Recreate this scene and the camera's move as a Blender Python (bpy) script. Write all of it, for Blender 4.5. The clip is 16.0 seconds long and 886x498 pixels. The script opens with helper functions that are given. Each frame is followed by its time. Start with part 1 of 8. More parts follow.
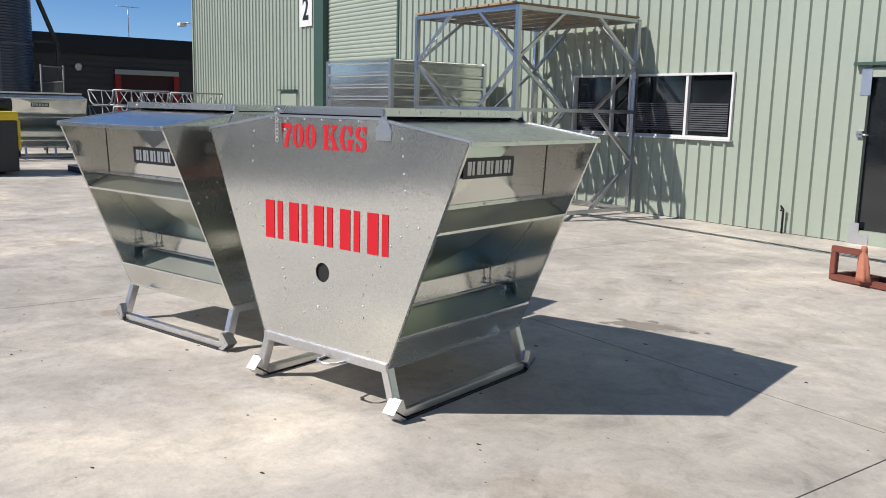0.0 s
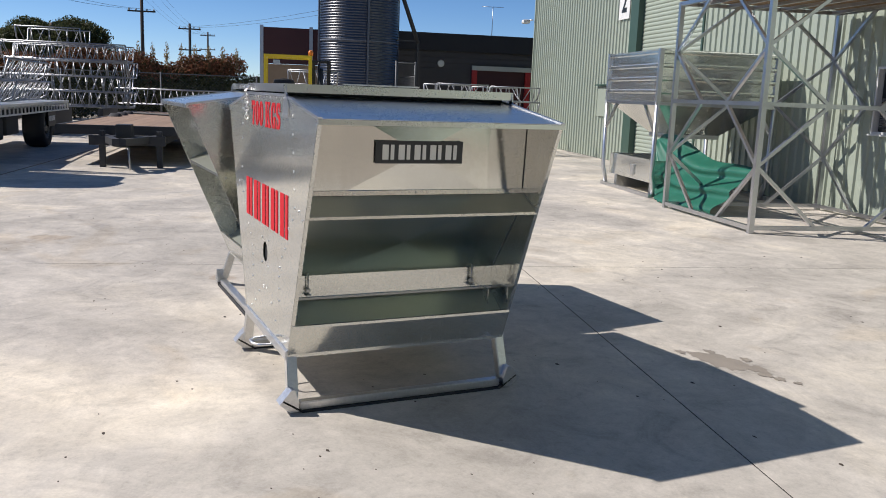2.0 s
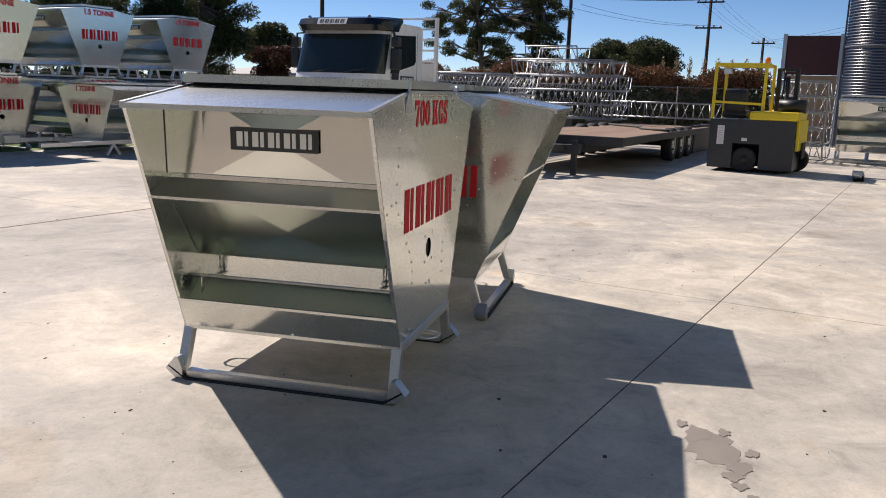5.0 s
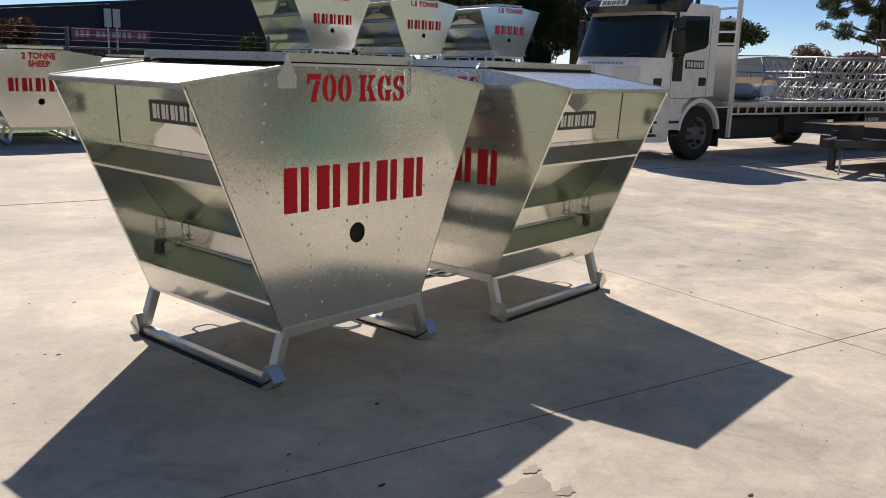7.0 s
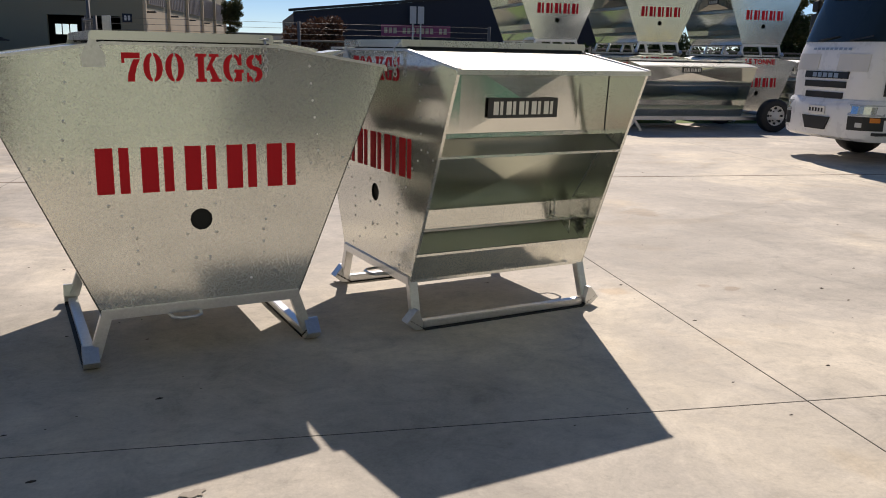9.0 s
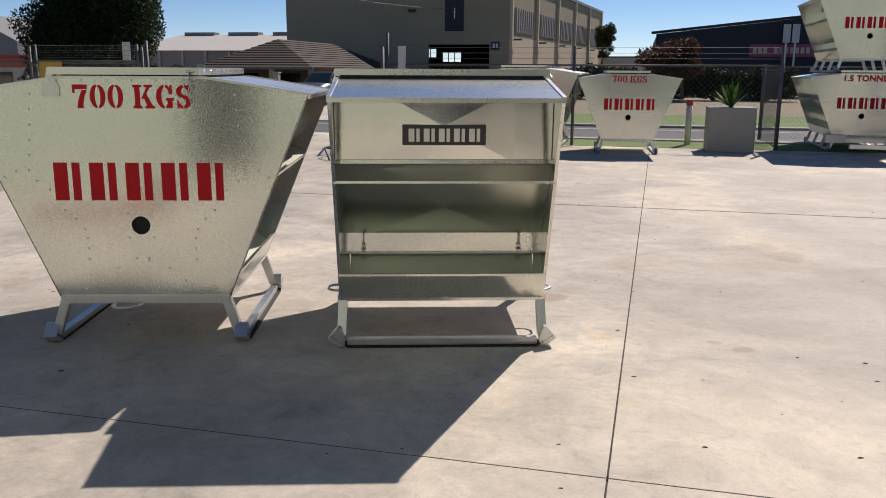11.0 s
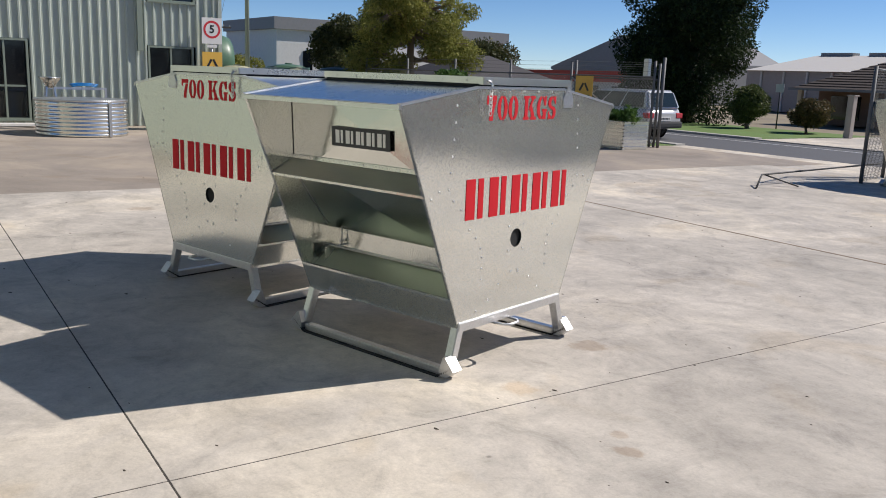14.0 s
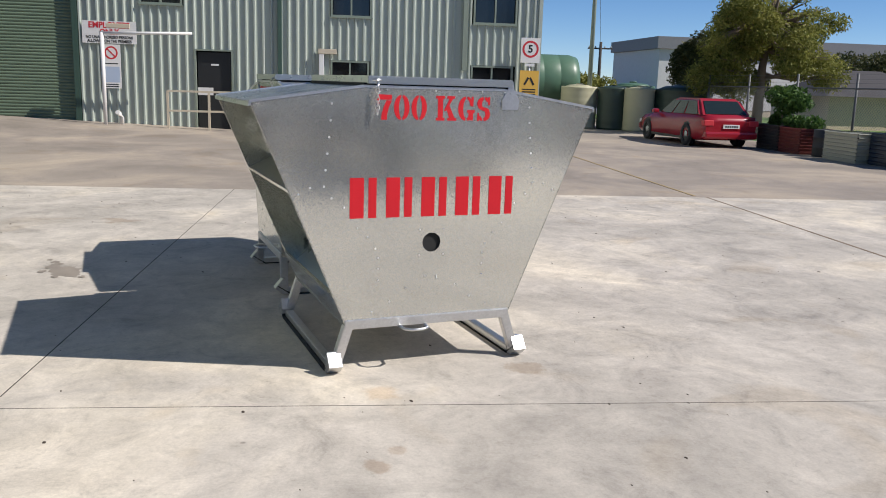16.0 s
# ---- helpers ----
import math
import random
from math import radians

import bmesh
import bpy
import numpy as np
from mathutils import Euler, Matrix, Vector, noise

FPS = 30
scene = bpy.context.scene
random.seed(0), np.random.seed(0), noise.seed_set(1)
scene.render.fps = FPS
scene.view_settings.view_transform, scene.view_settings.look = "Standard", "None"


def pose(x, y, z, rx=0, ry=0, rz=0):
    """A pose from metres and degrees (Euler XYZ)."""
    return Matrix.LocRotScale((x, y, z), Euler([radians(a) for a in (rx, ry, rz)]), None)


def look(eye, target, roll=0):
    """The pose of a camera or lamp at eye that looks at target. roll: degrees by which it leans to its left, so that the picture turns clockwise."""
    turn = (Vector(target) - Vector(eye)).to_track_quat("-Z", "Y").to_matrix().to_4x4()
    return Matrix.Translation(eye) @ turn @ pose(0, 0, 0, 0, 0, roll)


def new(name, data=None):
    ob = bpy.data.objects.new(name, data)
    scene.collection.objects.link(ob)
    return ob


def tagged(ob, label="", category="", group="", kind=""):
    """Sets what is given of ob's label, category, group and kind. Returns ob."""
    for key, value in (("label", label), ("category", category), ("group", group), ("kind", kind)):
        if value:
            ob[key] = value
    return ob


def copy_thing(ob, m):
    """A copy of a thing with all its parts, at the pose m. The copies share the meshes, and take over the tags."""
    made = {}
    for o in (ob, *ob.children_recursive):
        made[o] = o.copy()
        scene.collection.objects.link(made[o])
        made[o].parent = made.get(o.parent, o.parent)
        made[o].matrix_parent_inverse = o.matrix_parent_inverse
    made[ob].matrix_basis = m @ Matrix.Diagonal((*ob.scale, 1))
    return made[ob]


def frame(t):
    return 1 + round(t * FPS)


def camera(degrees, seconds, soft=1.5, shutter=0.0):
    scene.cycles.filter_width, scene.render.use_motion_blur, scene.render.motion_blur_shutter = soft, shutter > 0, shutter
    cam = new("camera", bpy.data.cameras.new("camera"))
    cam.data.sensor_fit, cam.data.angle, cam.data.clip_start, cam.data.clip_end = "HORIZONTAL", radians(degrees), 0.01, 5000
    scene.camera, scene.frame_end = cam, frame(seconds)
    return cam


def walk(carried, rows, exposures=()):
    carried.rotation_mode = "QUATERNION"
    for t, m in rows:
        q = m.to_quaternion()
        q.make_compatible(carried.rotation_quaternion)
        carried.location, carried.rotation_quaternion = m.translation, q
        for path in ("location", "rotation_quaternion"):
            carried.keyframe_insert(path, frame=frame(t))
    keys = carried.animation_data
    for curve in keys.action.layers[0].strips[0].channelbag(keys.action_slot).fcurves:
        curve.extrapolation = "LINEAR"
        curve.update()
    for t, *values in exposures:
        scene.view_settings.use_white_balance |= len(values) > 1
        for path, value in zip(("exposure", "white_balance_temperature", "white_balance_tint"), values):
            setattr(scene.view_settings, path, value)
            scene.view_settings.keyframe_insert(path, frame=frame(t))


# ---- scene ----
cam = camera(55.54, 16.0, soft=0.95)
# seconds, eye, yaw to the left of +y, pitch, roll
ROWS = [
    (0, 2.924, -3.253, 1.407, 38.79, -9.47, 1.35),
    (0.5, 3.240, -2.849, 1.403, 43.63, -9.60, 1.65),
    (1, 3.492, -2.361, 1.401, 50.52, -9.55, 1.64),
    (1.5, 3.729, -1.894, 1.396, 58.15, -9.83, 1.80),
    (2, 3.904, -1.418, 1.382, 65.08, -10.37, 2.24),
    (2.5, 4.069, -0.948, 1.390, 72.60, -10.37, 1.93),
    (3, 4.110, -0.435, 1.385, 78.60, -10.31, 1.98),
    (3.5, 4.151, 0.072, 1.384, 84.44, -10.30, 2.68),
    (4, 4.140, 0.601, 1.355, 90.55, -10.06, 2.12),
    (4.5, 4.048, 1.093, 1.379, 97.06, -10.20, 1.74),
    (5, 3.864, 1.572, 1.366, 104.05, -10.66, 1.88),
    (5.2, 3.832, 1.698, 1.391, 105.22, -11.10, 1.99),
    (7.3, 2.319, 3.481, 1.360, 134.38, -12.33, 1.73),
    (7.5, 2.154, 3.586, 1.357, 136.20, -12.46, 1.66),
    (8, 1.679, 3.818, 1.350, 141.51, -12.59, 0.54),
    (8.5, 1.247, 4.002, 1.339, 145.58, -13.00, -0.10),
    (9, 0.741, 4.197, 1.348, 152.22, -13.16, 1.25),
    (9.5, 0.272, 4.373, 1.369, 157.78, -12.29, 0.78),
    (9.7, 0.068, 4.467, 1.374, 160.52, -11.98, 0.48),
    (11.8, -2.353, 4.788, 1.413, 188.72, -12.21, 1.44),
    (12, -2.578, 4.736, 1.415, 191.19, -12.23, 1.81),
    (12.5, -3.099, 4.542, 1.412, 197.31, -12.06, 1.97),
    (13, -3.646, 4.303, 1.419, 204.69, -12.17, 2.36),
    (13.5, -4.087, 3.935, 1.400, 212.02, -11.78, 2.37),
    (14, -4.515, 3.475, 1.401, 221.15, -11.62, 2.21),
    (14.5, -4.825, 3.005, 1.392, 229.22, -11.63, 1.27),
    (15, -5.198, 2.538, 1.387, 236.00, -11.85, 1.54),
    (15.5, -5.509, 2.087, 1.379, 241.79, -11.55, 1.41),
    (16, -5.810, 1.548, 1.380, 248.20, -11.15, 1.80),
]


def eye_pose(x, y, z, yaw, pitch, roll):
    a, b = radians(yaw), radians(pitch)
    way = Vector((-math.sin(a) * math.cos(b), math.cos(a) * math.cos(b), math.sin(b)))
    return look((x, y, z), Vector((x, y, z)) + way, roll)


# ---- end of camera rows ----
UNIT = 1.08
EXPOSURES = [(0.0, 0.14, 6100, 13), (2.0, 0.14, 6150, 14), (4.5, 0.14, 6450, 17), (7.5, 0.0, 6850, 16), (9.5, -0.1, 6800, 16), (12.0, -0.02, 6600, 17), (14.0, 0.06, 6250, 14), (16.0, 0.15, 6200, 13)]
walk(cam, [(t, eye_pose(x * UNIT, y * UNIT, z * UNIT, *r)) for t, x, y, z, *r in ROWS], EXPOSURES)

# ---- daylight: a high sun from the south-west of the yard, clear sky ----
SUN_WAY = Vector((0.576, 0.870, -1.0)).normalized()
world = bpy.data.worlds.new("sky")
scene.world = world
world.use_nodes = True
wn = world.node_tree.nodes
sky = wn.new("ShaderNodeTexSky")
sky.sky_type = "NISHITA"
sky.sun_disc = False
sky.sun_elevation = math.asin(-SUN_WAY.z)
sky.sun_rotation = math.atan2(-SUN_WAY.x, -SUN_WAY.y)
sky.altitude = 500
sky.air_density, sky.dust_density, sky.ozone_density = 0.6, 0.05, 2.5
wn["Background"].inputs["Strength"].default_value = 0.096
deep = wn.new("ShaderNodeHueSaturation")
deep.inputs["Saturation"].default_value = 1.18
world.node_tree.links.new(sky.outputs[0], deep.inputs["Color"])
world.node_tree.links.new(deep.outputs[0], wn["Background"].inputs["Color"])
sun = new("sun", bpy.data.lights.new("sun", "SUN"))
sun.data.energy, sun.data.angle, sun.data.color = 5.0, radians(0.53), (1.0, 0.93, 0.82)
sun.matrix_world = look((0, 0, 40), Vector((0, 0, 40)) + SUN_WAY)


# ---- materials ----
def mat(name, colour, rough=0.6, metal=0.0, mottle=0.12, scale=6.0, grain=0.06, fine=60.0, bump=0.15, hue=0.0, rand=0.0, rough_var=0.12, stretch=(1, 1, 1), spec=0.5):
    """A surface with two scales of variation in colour and gloss, and a fine relief."""
    m = bpy.data.materials.new(name)
    m.use_nodes = True
    n, l = m.node_tree.nodes, m.node_tree.links
    b = n["Principled BSDF"]
    b.inputs["Metallic"].default_value = metal
    b.inputs["Specular IOR Level"].default_value = spec
    tc = n.new("ShaderNodeTexCoord")
    mp = n.new("ShaderNodeMapping")
    mp.inputs["Scale"].default_value = stretch
    l.new(tc.outputs["Object"], mp.inputs["Vector"])
    big, small = n.new("ShaderNodeTexNoise"), n.new("ShaderNodeTexNoise")
    for t, s, d in ((big, scale, 5.0), (small, fine, 3.0)):
        t.inputs["Scale"].default_value, t.inputs["Detail"].default_value = s, d
        l.new(mp.outputs[0], t.inputs["Vector"])
    add = n.new("ShaderNodeMath")
    add.operation = "MULTIPLY_ADD"
    l.new(big.outputs["Fac"], add.inputs[0])
    add.inputs[1].default_value = 2 * mottle
    add.inputs[2].default_value = 1 - mottle
    add2 = n.new("ShaderNodeMath")
    add2.operation = "MULTIPLY_ADD"
    l.new(small.outputs["Fac"], add2.inputs[0])
    add2.inputs[1].default_value = 2 * grain
    l.new(add.outputs[0], add2.inputs[2])
    val = add2.outputs[0]
    if rand:
        oi = n.new("ShaderNodeObjectInfo")
        r = n.new("ShaderNodeMath")
        r.operation = "MULTIPLY_ADD"
        l.new(oi.outputs["Random"], r.inputs[0])
        r.inputs[1].default_value = rand
        l.new(val, r.inputs[2])
        val = r.outputs[0]
    hsv = n.new("ShaderNodeHueSaturation")
    hsv.inputs["Color"].default_value = (*colour, 1)
    l.new(val, hsv.inputs["Value"])
    if hue:
        h = n.new("ShaderNodeMath")
        h.operation = "MULTIPLY_ADD"
        l.new(big.outputs["Fac"], h.inputs[0])
        h.inputs[1].default_value, h.inputs[2].default_value = hue, 0.5 - hue / 2
        l.new(h.outputs[0], hsv.inputs["Hue"])
    l.new(hsv.outputs[0], b.inputs["Base Color"])
    rr = n.new("ShaderNodeMath")
    rr.operation = "MULTIPLY_ADD"
    rr.use_clamp = True
    l.new(big.outputs["Fac"], rr.inputs[0])
    rr.inputs[1].default_value, rr.inputs[2].default_value = rough_var, rough - rough_var / 2
    l.new(rr.outputs[0], b.inputs["Roughness"])
    if bump:
        bp = n.new("ShaderNodeBump")
        bp.inputs["Strength"].default_value, bp.inputs["Distance"].default_value = bump, 0.004
        l.new(small.outputs["Fac"], bp.inputs["Height"])
        l.new(bp.outputs[0], b.inputs["Normal"])
    return m


def galvanised(name, colour=(0.735, 0.742, 0.70), rough=0.125, spangle=250.0, amount=0.11, smear=0.07, warp=0.045, facet=0.020, grain=0.02, haze=0.0):
    """Zinc sheet: fine spangle, soft handling marks, and the slight waviness of thin plate."""
    m = bpy.data.materials.new(name)
    m.use_nodes = True
    n, l = m.node_tree.nodes, m.node_tree.links
    b = n["Principled BSDF"]
    b.inputs["Metallic"].default_value = 1.0
    tc = n.new("ShaderNodeTexCoord")
    vo = n.new("ShaderNodeTexVoronoi")
    vo.inputs["Scale"].default_value = spangle
    no = n.new("ShaderNodeTexNoise")
    no.inputs["Scale"].default_value, no.inputs["Detail"].default_value = 2.6, 7.0
    wv = n.new("ShaderNodeTexNoise")
    wv.inputs["Scale"].default_value, wv.inputs["Detail"].default_value = 2.2, 0.0
    for t in (vo, no, wv):
        l.new(tc.outputs["Object"], t.inputs["Vector"])
    sep = n.new("ShaderNodeSeparateColor")
    l.new(vo.outputs["Color"], sep.inputs[0])

    def ramp_add(src, k, c):
        v = n.new("ShaderNodeMath")
        v.operation = "MULTIPLY_ADD"
        l.new(src, v.inputs[0])
        v.inputs[1].default_value = k
        if isinstance(c, float):
            v.inputs[2].default_value = c
        else:
            l.new(c, v.inputs[2])
        return v.outputs[0]

    hsv = n.new("ShaderNodeHueSaturation")
    hsv.inputs["Color"].default_value = (*colour, 1)
    l.new(ramp_add(no.outputs["Fac"], smear, ramp_add(sep.outputs[0], amount, 1 - amount / 2 - smear / 2)), hsv.inputs["Value"])
    l.new(hsv.outputs[0], b.inputs["Base Color"])
    l.new(ramp_add(no.outputs["Fac"], 0.06, ramp_add(sep.outputs[1], 0.06 if facet else 0.012, rough - (0.06 if facet else 0.036))), b.inputs["Roughness"])
    gr = n.new("ShaderNodeTexNoise")
    gr.inputs["Scale"].default_value, gr.inputs["Detail"].default_value = 330.0, 1.0
    l.new(tc.outputs["Object"], gr.inputs["Vector"])
    bp, bq = n.new("ShaderNodeBump"), n.new("ShaderNodeBump")
    bp.inputs["Strength"].default_value, bp.inputs["Distance"].default_value = warp, 0.02
    bq.inputs["Strength"].default_value, bq.inputs["Distance"].default_value = grain, 0.0015
    l.new(wv.outputs["Fac"], bp.inputs["Height"])
    l.new(gr.outputs["Fac"], bq.inputs["Height"])
    l.new(bp.outputs[0], bq.inputs["Normal"])
    # each crystal of the zinc lies at a slightly different tilt
    tilt, turned = n.new("ShaderNodeVectorMath"), n.new("ShaderNodeVectorMath")
    tilt.operation, turned.operation = "MULTIPLY_ADD", "ADD"
    l.new(vo.outputs["Color"], tilt.inputs[0])
    tilt.inputs[1].default_value, tilt.inputs[2].default_value = (facet,) * 3, (-facet / 2,) * 3
    l.new(tilt.outputs[0], turned.inputs[0])
    l.new(bq.outputs[0], turned.inputs[1])
    unit = n.new("ShaderNodeVectorMath")
    unit.operation = "NORMALIZE"
    l.new(turned.outputs[0], unit.inputs[0])
    l.new(unit.outputs[0], b.inputs["Normal"])
    if haze:  # a broad dull lobe over the bright one, stronger on some crystals than on others
        dull, both = n.new("ShaderNodeBsdfPrincipled"), n.new("ShaderNodeMixShader")
        dull.inputs["Metallic"].default_value, dull.inputs["Roughness"].default_value = 1.0, 0.50
        l.new(hsv.outputs[0], dull.inputs["Base Color"])
        l.new(unit.outputs[0], dull.inputs["Normal"])
        l.new(ramp_add(sep.outputs[2], haze * 0.5, haze * 0.75), both.inputs["Fac"])
        l.new(b.outputs[0], both.inputs[1])
        l.new(dull.outputs[0], both.inputs[2])
        l.new(both.outputs[0], n["Material Output"].inputs["Surface"])
    return m


def plain(name, colour, rough=0.5, metal=0.0, **k):
    return mat(name, colour, rough, metal, **{**dict(mottle=0.06, grain=0.03, bump=0.05, rough_var=0.08), **k})


GALV = galvanised("galvanised_sheet", haze=0.23)
GALV_PANEL = galvanised("galvanised_panel_sheet", amount=0.10, haze=0.06)
GALV_ROOF = galvanised("galvanised_roof_sheet", (0.735, 0.742, 0.72), 0.28, amount=0.04, facet=0.0, grain=0.0)
# inner feeder sheets: rougher, and coloured darker than GALV to stand for shade
GALV_TROUGH_SHADED = galvanised("galvanised_trough_shaded", (0.58, 0.60, 0.53), 0.33, amount=0.06, facet=0.0, grain=0.0)
GALV_SLOPE_SHADED = galvanised("galvanised_slope_shaded", (0.53, 0.56, 0.48), 0.24, amount=0.06, facet=0.0, grain=0.0)
GALV_DULL = galvanised("galvanised_dull", (0.50, 0.51, 0.51), 0.40, 80.0, 0.10)
GALV_PIPE = galvanised("galvanised_tube", (0.66, 0.67, 0.68), 0.36, 90.0, 0.10)
GALV_STAND = galvanised("galvanised_stand_tube", (0.52, 0.53, 0.55), 0.32, 90.0, 0.12)
GALV_RACK = galvanised("galvanised_rack_tube", (0.36, 0.37, 0.38), 0.50, 90.0, 0.12)
STEEL = plain("zinc_bolt", (0.72, 0.72, 0.70), 0.28, 1.0)
RED_INK = plain("red_stencil_paint", (0.50, 0.012, 0.020), 0.7, spec=0.25, mottle=0.10, fine=180.0, grain=0.10)
BLACK_INK = plain("black_vinyl", (0.030, 0.034, 0.040), 0.40)
WHITE_INK = plain("white_vinyl", (0.78, 0.79, 0.78), 0.45)
DARK_STEEL = mat("dark_painted_steel", (0.035, 0.036, 0.038), 0.6, mottle=0.3, scale=8.0)
# near-black fill that stands in for shade in openings and gaps
SHADE_BLACK = plain("shade_black", (0.012, 0.013, 0.013), 0.8)
RUBBER = mat("black_rubber", (0.022, 0.022, 0.023), 0.75, scale=9.0)


# ---- mesh helpers ----
def part(name, bm, material, parent=None, label="", smooth=False, kind=""):
    me = bpy.data.meshes.new(name)
    if smooth:
        for f in bm.faces:
            f.smooth = True
    bm.normal_update()
    bm.to_mesh(me)
    bm.free()
    me.materials.append(material)
    ob = new(name, me)
    ob.parent = parent
    return tagged(ob, label, kind=kind)


def thing(name, label, category, m=None, group="", kind=""):
    e = new(name)
    e.empty_display_size = 0.2
    e.matrix_basis = m or Matrix()
    return tagged(e, label, category, group, kind)


def slab(bm, x0, x1, y0, y1, z0, z1, m=None):
    v = [bm.verts.new((m or Matrix()) @ Vector(p)) for p in ((x0, y0, z0), (x1, y0, z0), (x1, y1, z0), (x0, y1, z0), (x0, y0, z1), (x1, y0, z1), (x1, y1, z1), (x0, y1, z1))]
    for f in ((3, 2, 1, 0), (4, 5, 6, 7), (0, 1, 5, 4), (1, 2, 6, 5), (2, 3, 7, 6), (3, 0, 4, 7)):
        bm.faces.new([v[i] for i in f])
    return bm


def block(x0, x1, y0, y1, z0, z1, bevel=0.0, m=None):
    bm = slab(bmesh.new(), x0, x1, y0, y1, z0, z1, m)
    if bevel:
        bmesh.ops.bevel(bm, geom=bm.edges[:], offset=bevel, segments=2, affect="EDGES", profile=0.6)
    return bm


def frame_of(p, q, up=(0, 0, 1)):
    p, q = Vector(p), Vector(q)
    w = (q - p).normalized()
    u = Vector(up)
    if abs(w.dot(u)) > 0.98:
        u = Vector((0, 1, 0))
    s = w.cross(u).normalized()
    t = s.cross(w).normalized()
    return p, q, w, s, t


def bar(bm, p, q, w, h=None, up=(0, 0, 1)):
    """A square bar from p to q."""
    h = w if h is None else h
    p, q, a, s, t = frame_of(p, q, up)
    c = [e + s * i * w / 2 + t * j * h / 2 for e in (p, q) for i, j in ((-1, -1), (1, -1), (1, 1), (-1, 1))]
    v = [bm.verts.new(k) for k in c]
    for f in ((3, 2, 1, 0), (4, 5, 6, 7), (0, 1, 5, 4), (1, 2, 6, 5), (2, 3, 7, 6), (3, 0, 4, 7)):
        bm.faces.new([v[i] for i in f])
    return bm


def rod(bm, pts, r, n=8, taper=None):
    """A round rod through the points, with closed ends."""
    rings = []
    pts = [Vector(p) for p in pts]
    for i, p in enumerate(pts):
        a, b = pts[max(i - 1, 0)], pts[min(i + 1, len(pts) - 1)]
        _, _, w, s, t = frame_of(a, b)
        k = r if taper is None else r + (taper - r) * i / (len(pts) - 1)
        rings.append([bm.verts.new(p + (s * math.cos(j * math.tau / n) + t * math.sin(j * math.tau / n)) * k) for j in range(n)])
    for a, b in zip(rings, rings[1:]):
        for j in range(n):
            f = bm.faces.new((a[j], a[(j + 1) % n], b[(j + 1) % n], b[j]))
            f.smooth = True
    bm.faces.new(rings[0][::-1])
    bm.faces.new(rings[-1])
    return bm


def lathe(bm, profile, n=24, m=None):
    """A turned shape about z from (radius, height) pairs."""
    m = m or Matrix()
    rings = [[bm.verts.new(m @ Vector((r * math.cos(j * math.tau / n), r * math.sin(j * math.tau / n), z))) for j in range(n)] for r, z in profile]
    for a, b in zip(rings, rings[1:]):
        for j in range(n):
            bm.faces.new((a[j], a[(j + 1) % n], b[(j + 1) % n], b[j])).smooth = True
    bm.faces.new(rings[0][::-1])
    bm.faces.new(rings[-1])
    return bm


def prism(bm, poly, d0, d1, m=None):
    """A flat outline of (a, b) pairs, drawn out along the third axis from d0 to d1; a, b, d are x, z, y."""
    m = m or Matrix()
    f0 = [bm.verts.new(m @ Vector((a, d0, b))) for a, b in poly]
    f1 = [bm.verts.new(m @ Vector((a, d1, b))) for a, b in poly]
    bm.faces.new(f0)
    bm.faces.new(f1[::-1])
    k = len(poly)
    for i in range(k):
        bm.faces.new((f0[i], f1[i], f1[(i + 1) % k], f0[(i + 1) % k]))
    return bm


def sheet(bm, pts, thick):
    """A plate with the corners pts (in order), thickened behind its face."""
    vs = [Vector(p) for p in pts]
    nrm = (vs[1] - vs[0]).cross(vs[2] - vs[0]).normalized()
    a = [bm.verts.new(p) for p in vs]
    b = [bm.verts.new(p - nrm * thick) for p in vs]
    bm.faces.new(a)
    bm.faces.new(b[::-1])
    k = len(vs)
    for i in range(k):
        bm.faces.new((a[i], b[i], b[(i + 1) % k], a[(i + 1) % k]))
    return bm


def words(text, size, m, material, parent, width=1.0, name="lettering", depth=0.0015, spacing=1.0, heavy=0.026):
    """Letters in the built-in font, as a mesh centred on m's origin in its x-y plane."""
    cu = bpy.data.curves.new(name, "FONT")
    cu.body, cu.size, cu.align_x, cu.align_y, cu.extrude, cu.resolution_u = text, size, "CENTER", "CENTER", depth, 5
    cu.offset, cu.space_character = size * heavy, spacing
    tmp = bpy.data.objects.new(name, cu)
    me = bpy.data.meshes.new_from_object(tmp)
    bpy.data.objects.remove(tmp)
    me.materials.clear()
    me.materials.append(material)
    ob = new(name, me)
    ob.parent = parent
    ob.matrix_basis = m @ Matrix.Diagonal((width, 1, 1, 1))
    return ob


def arc_band(cx, cy, ro, ri, a0, a1, n=12):
    """Outline of a curved stroke between two ellipses, from a0 to a1 degrees."""
    way = np.radians(np.linspace(a0, a1, n))
    return [(cx + ro[0] * math.cos(a), cy + ro[1] * math.sin(a)) for a in way] + [(cx + ri[0] * math.cos(a), cy + ri[1] * math.sin(a)) for a in way[::-1]]


def box_of(x0, x1, y0, y1):
    return [(x0, y0), (x1, y0), (x1, y1), (x0, y1)]


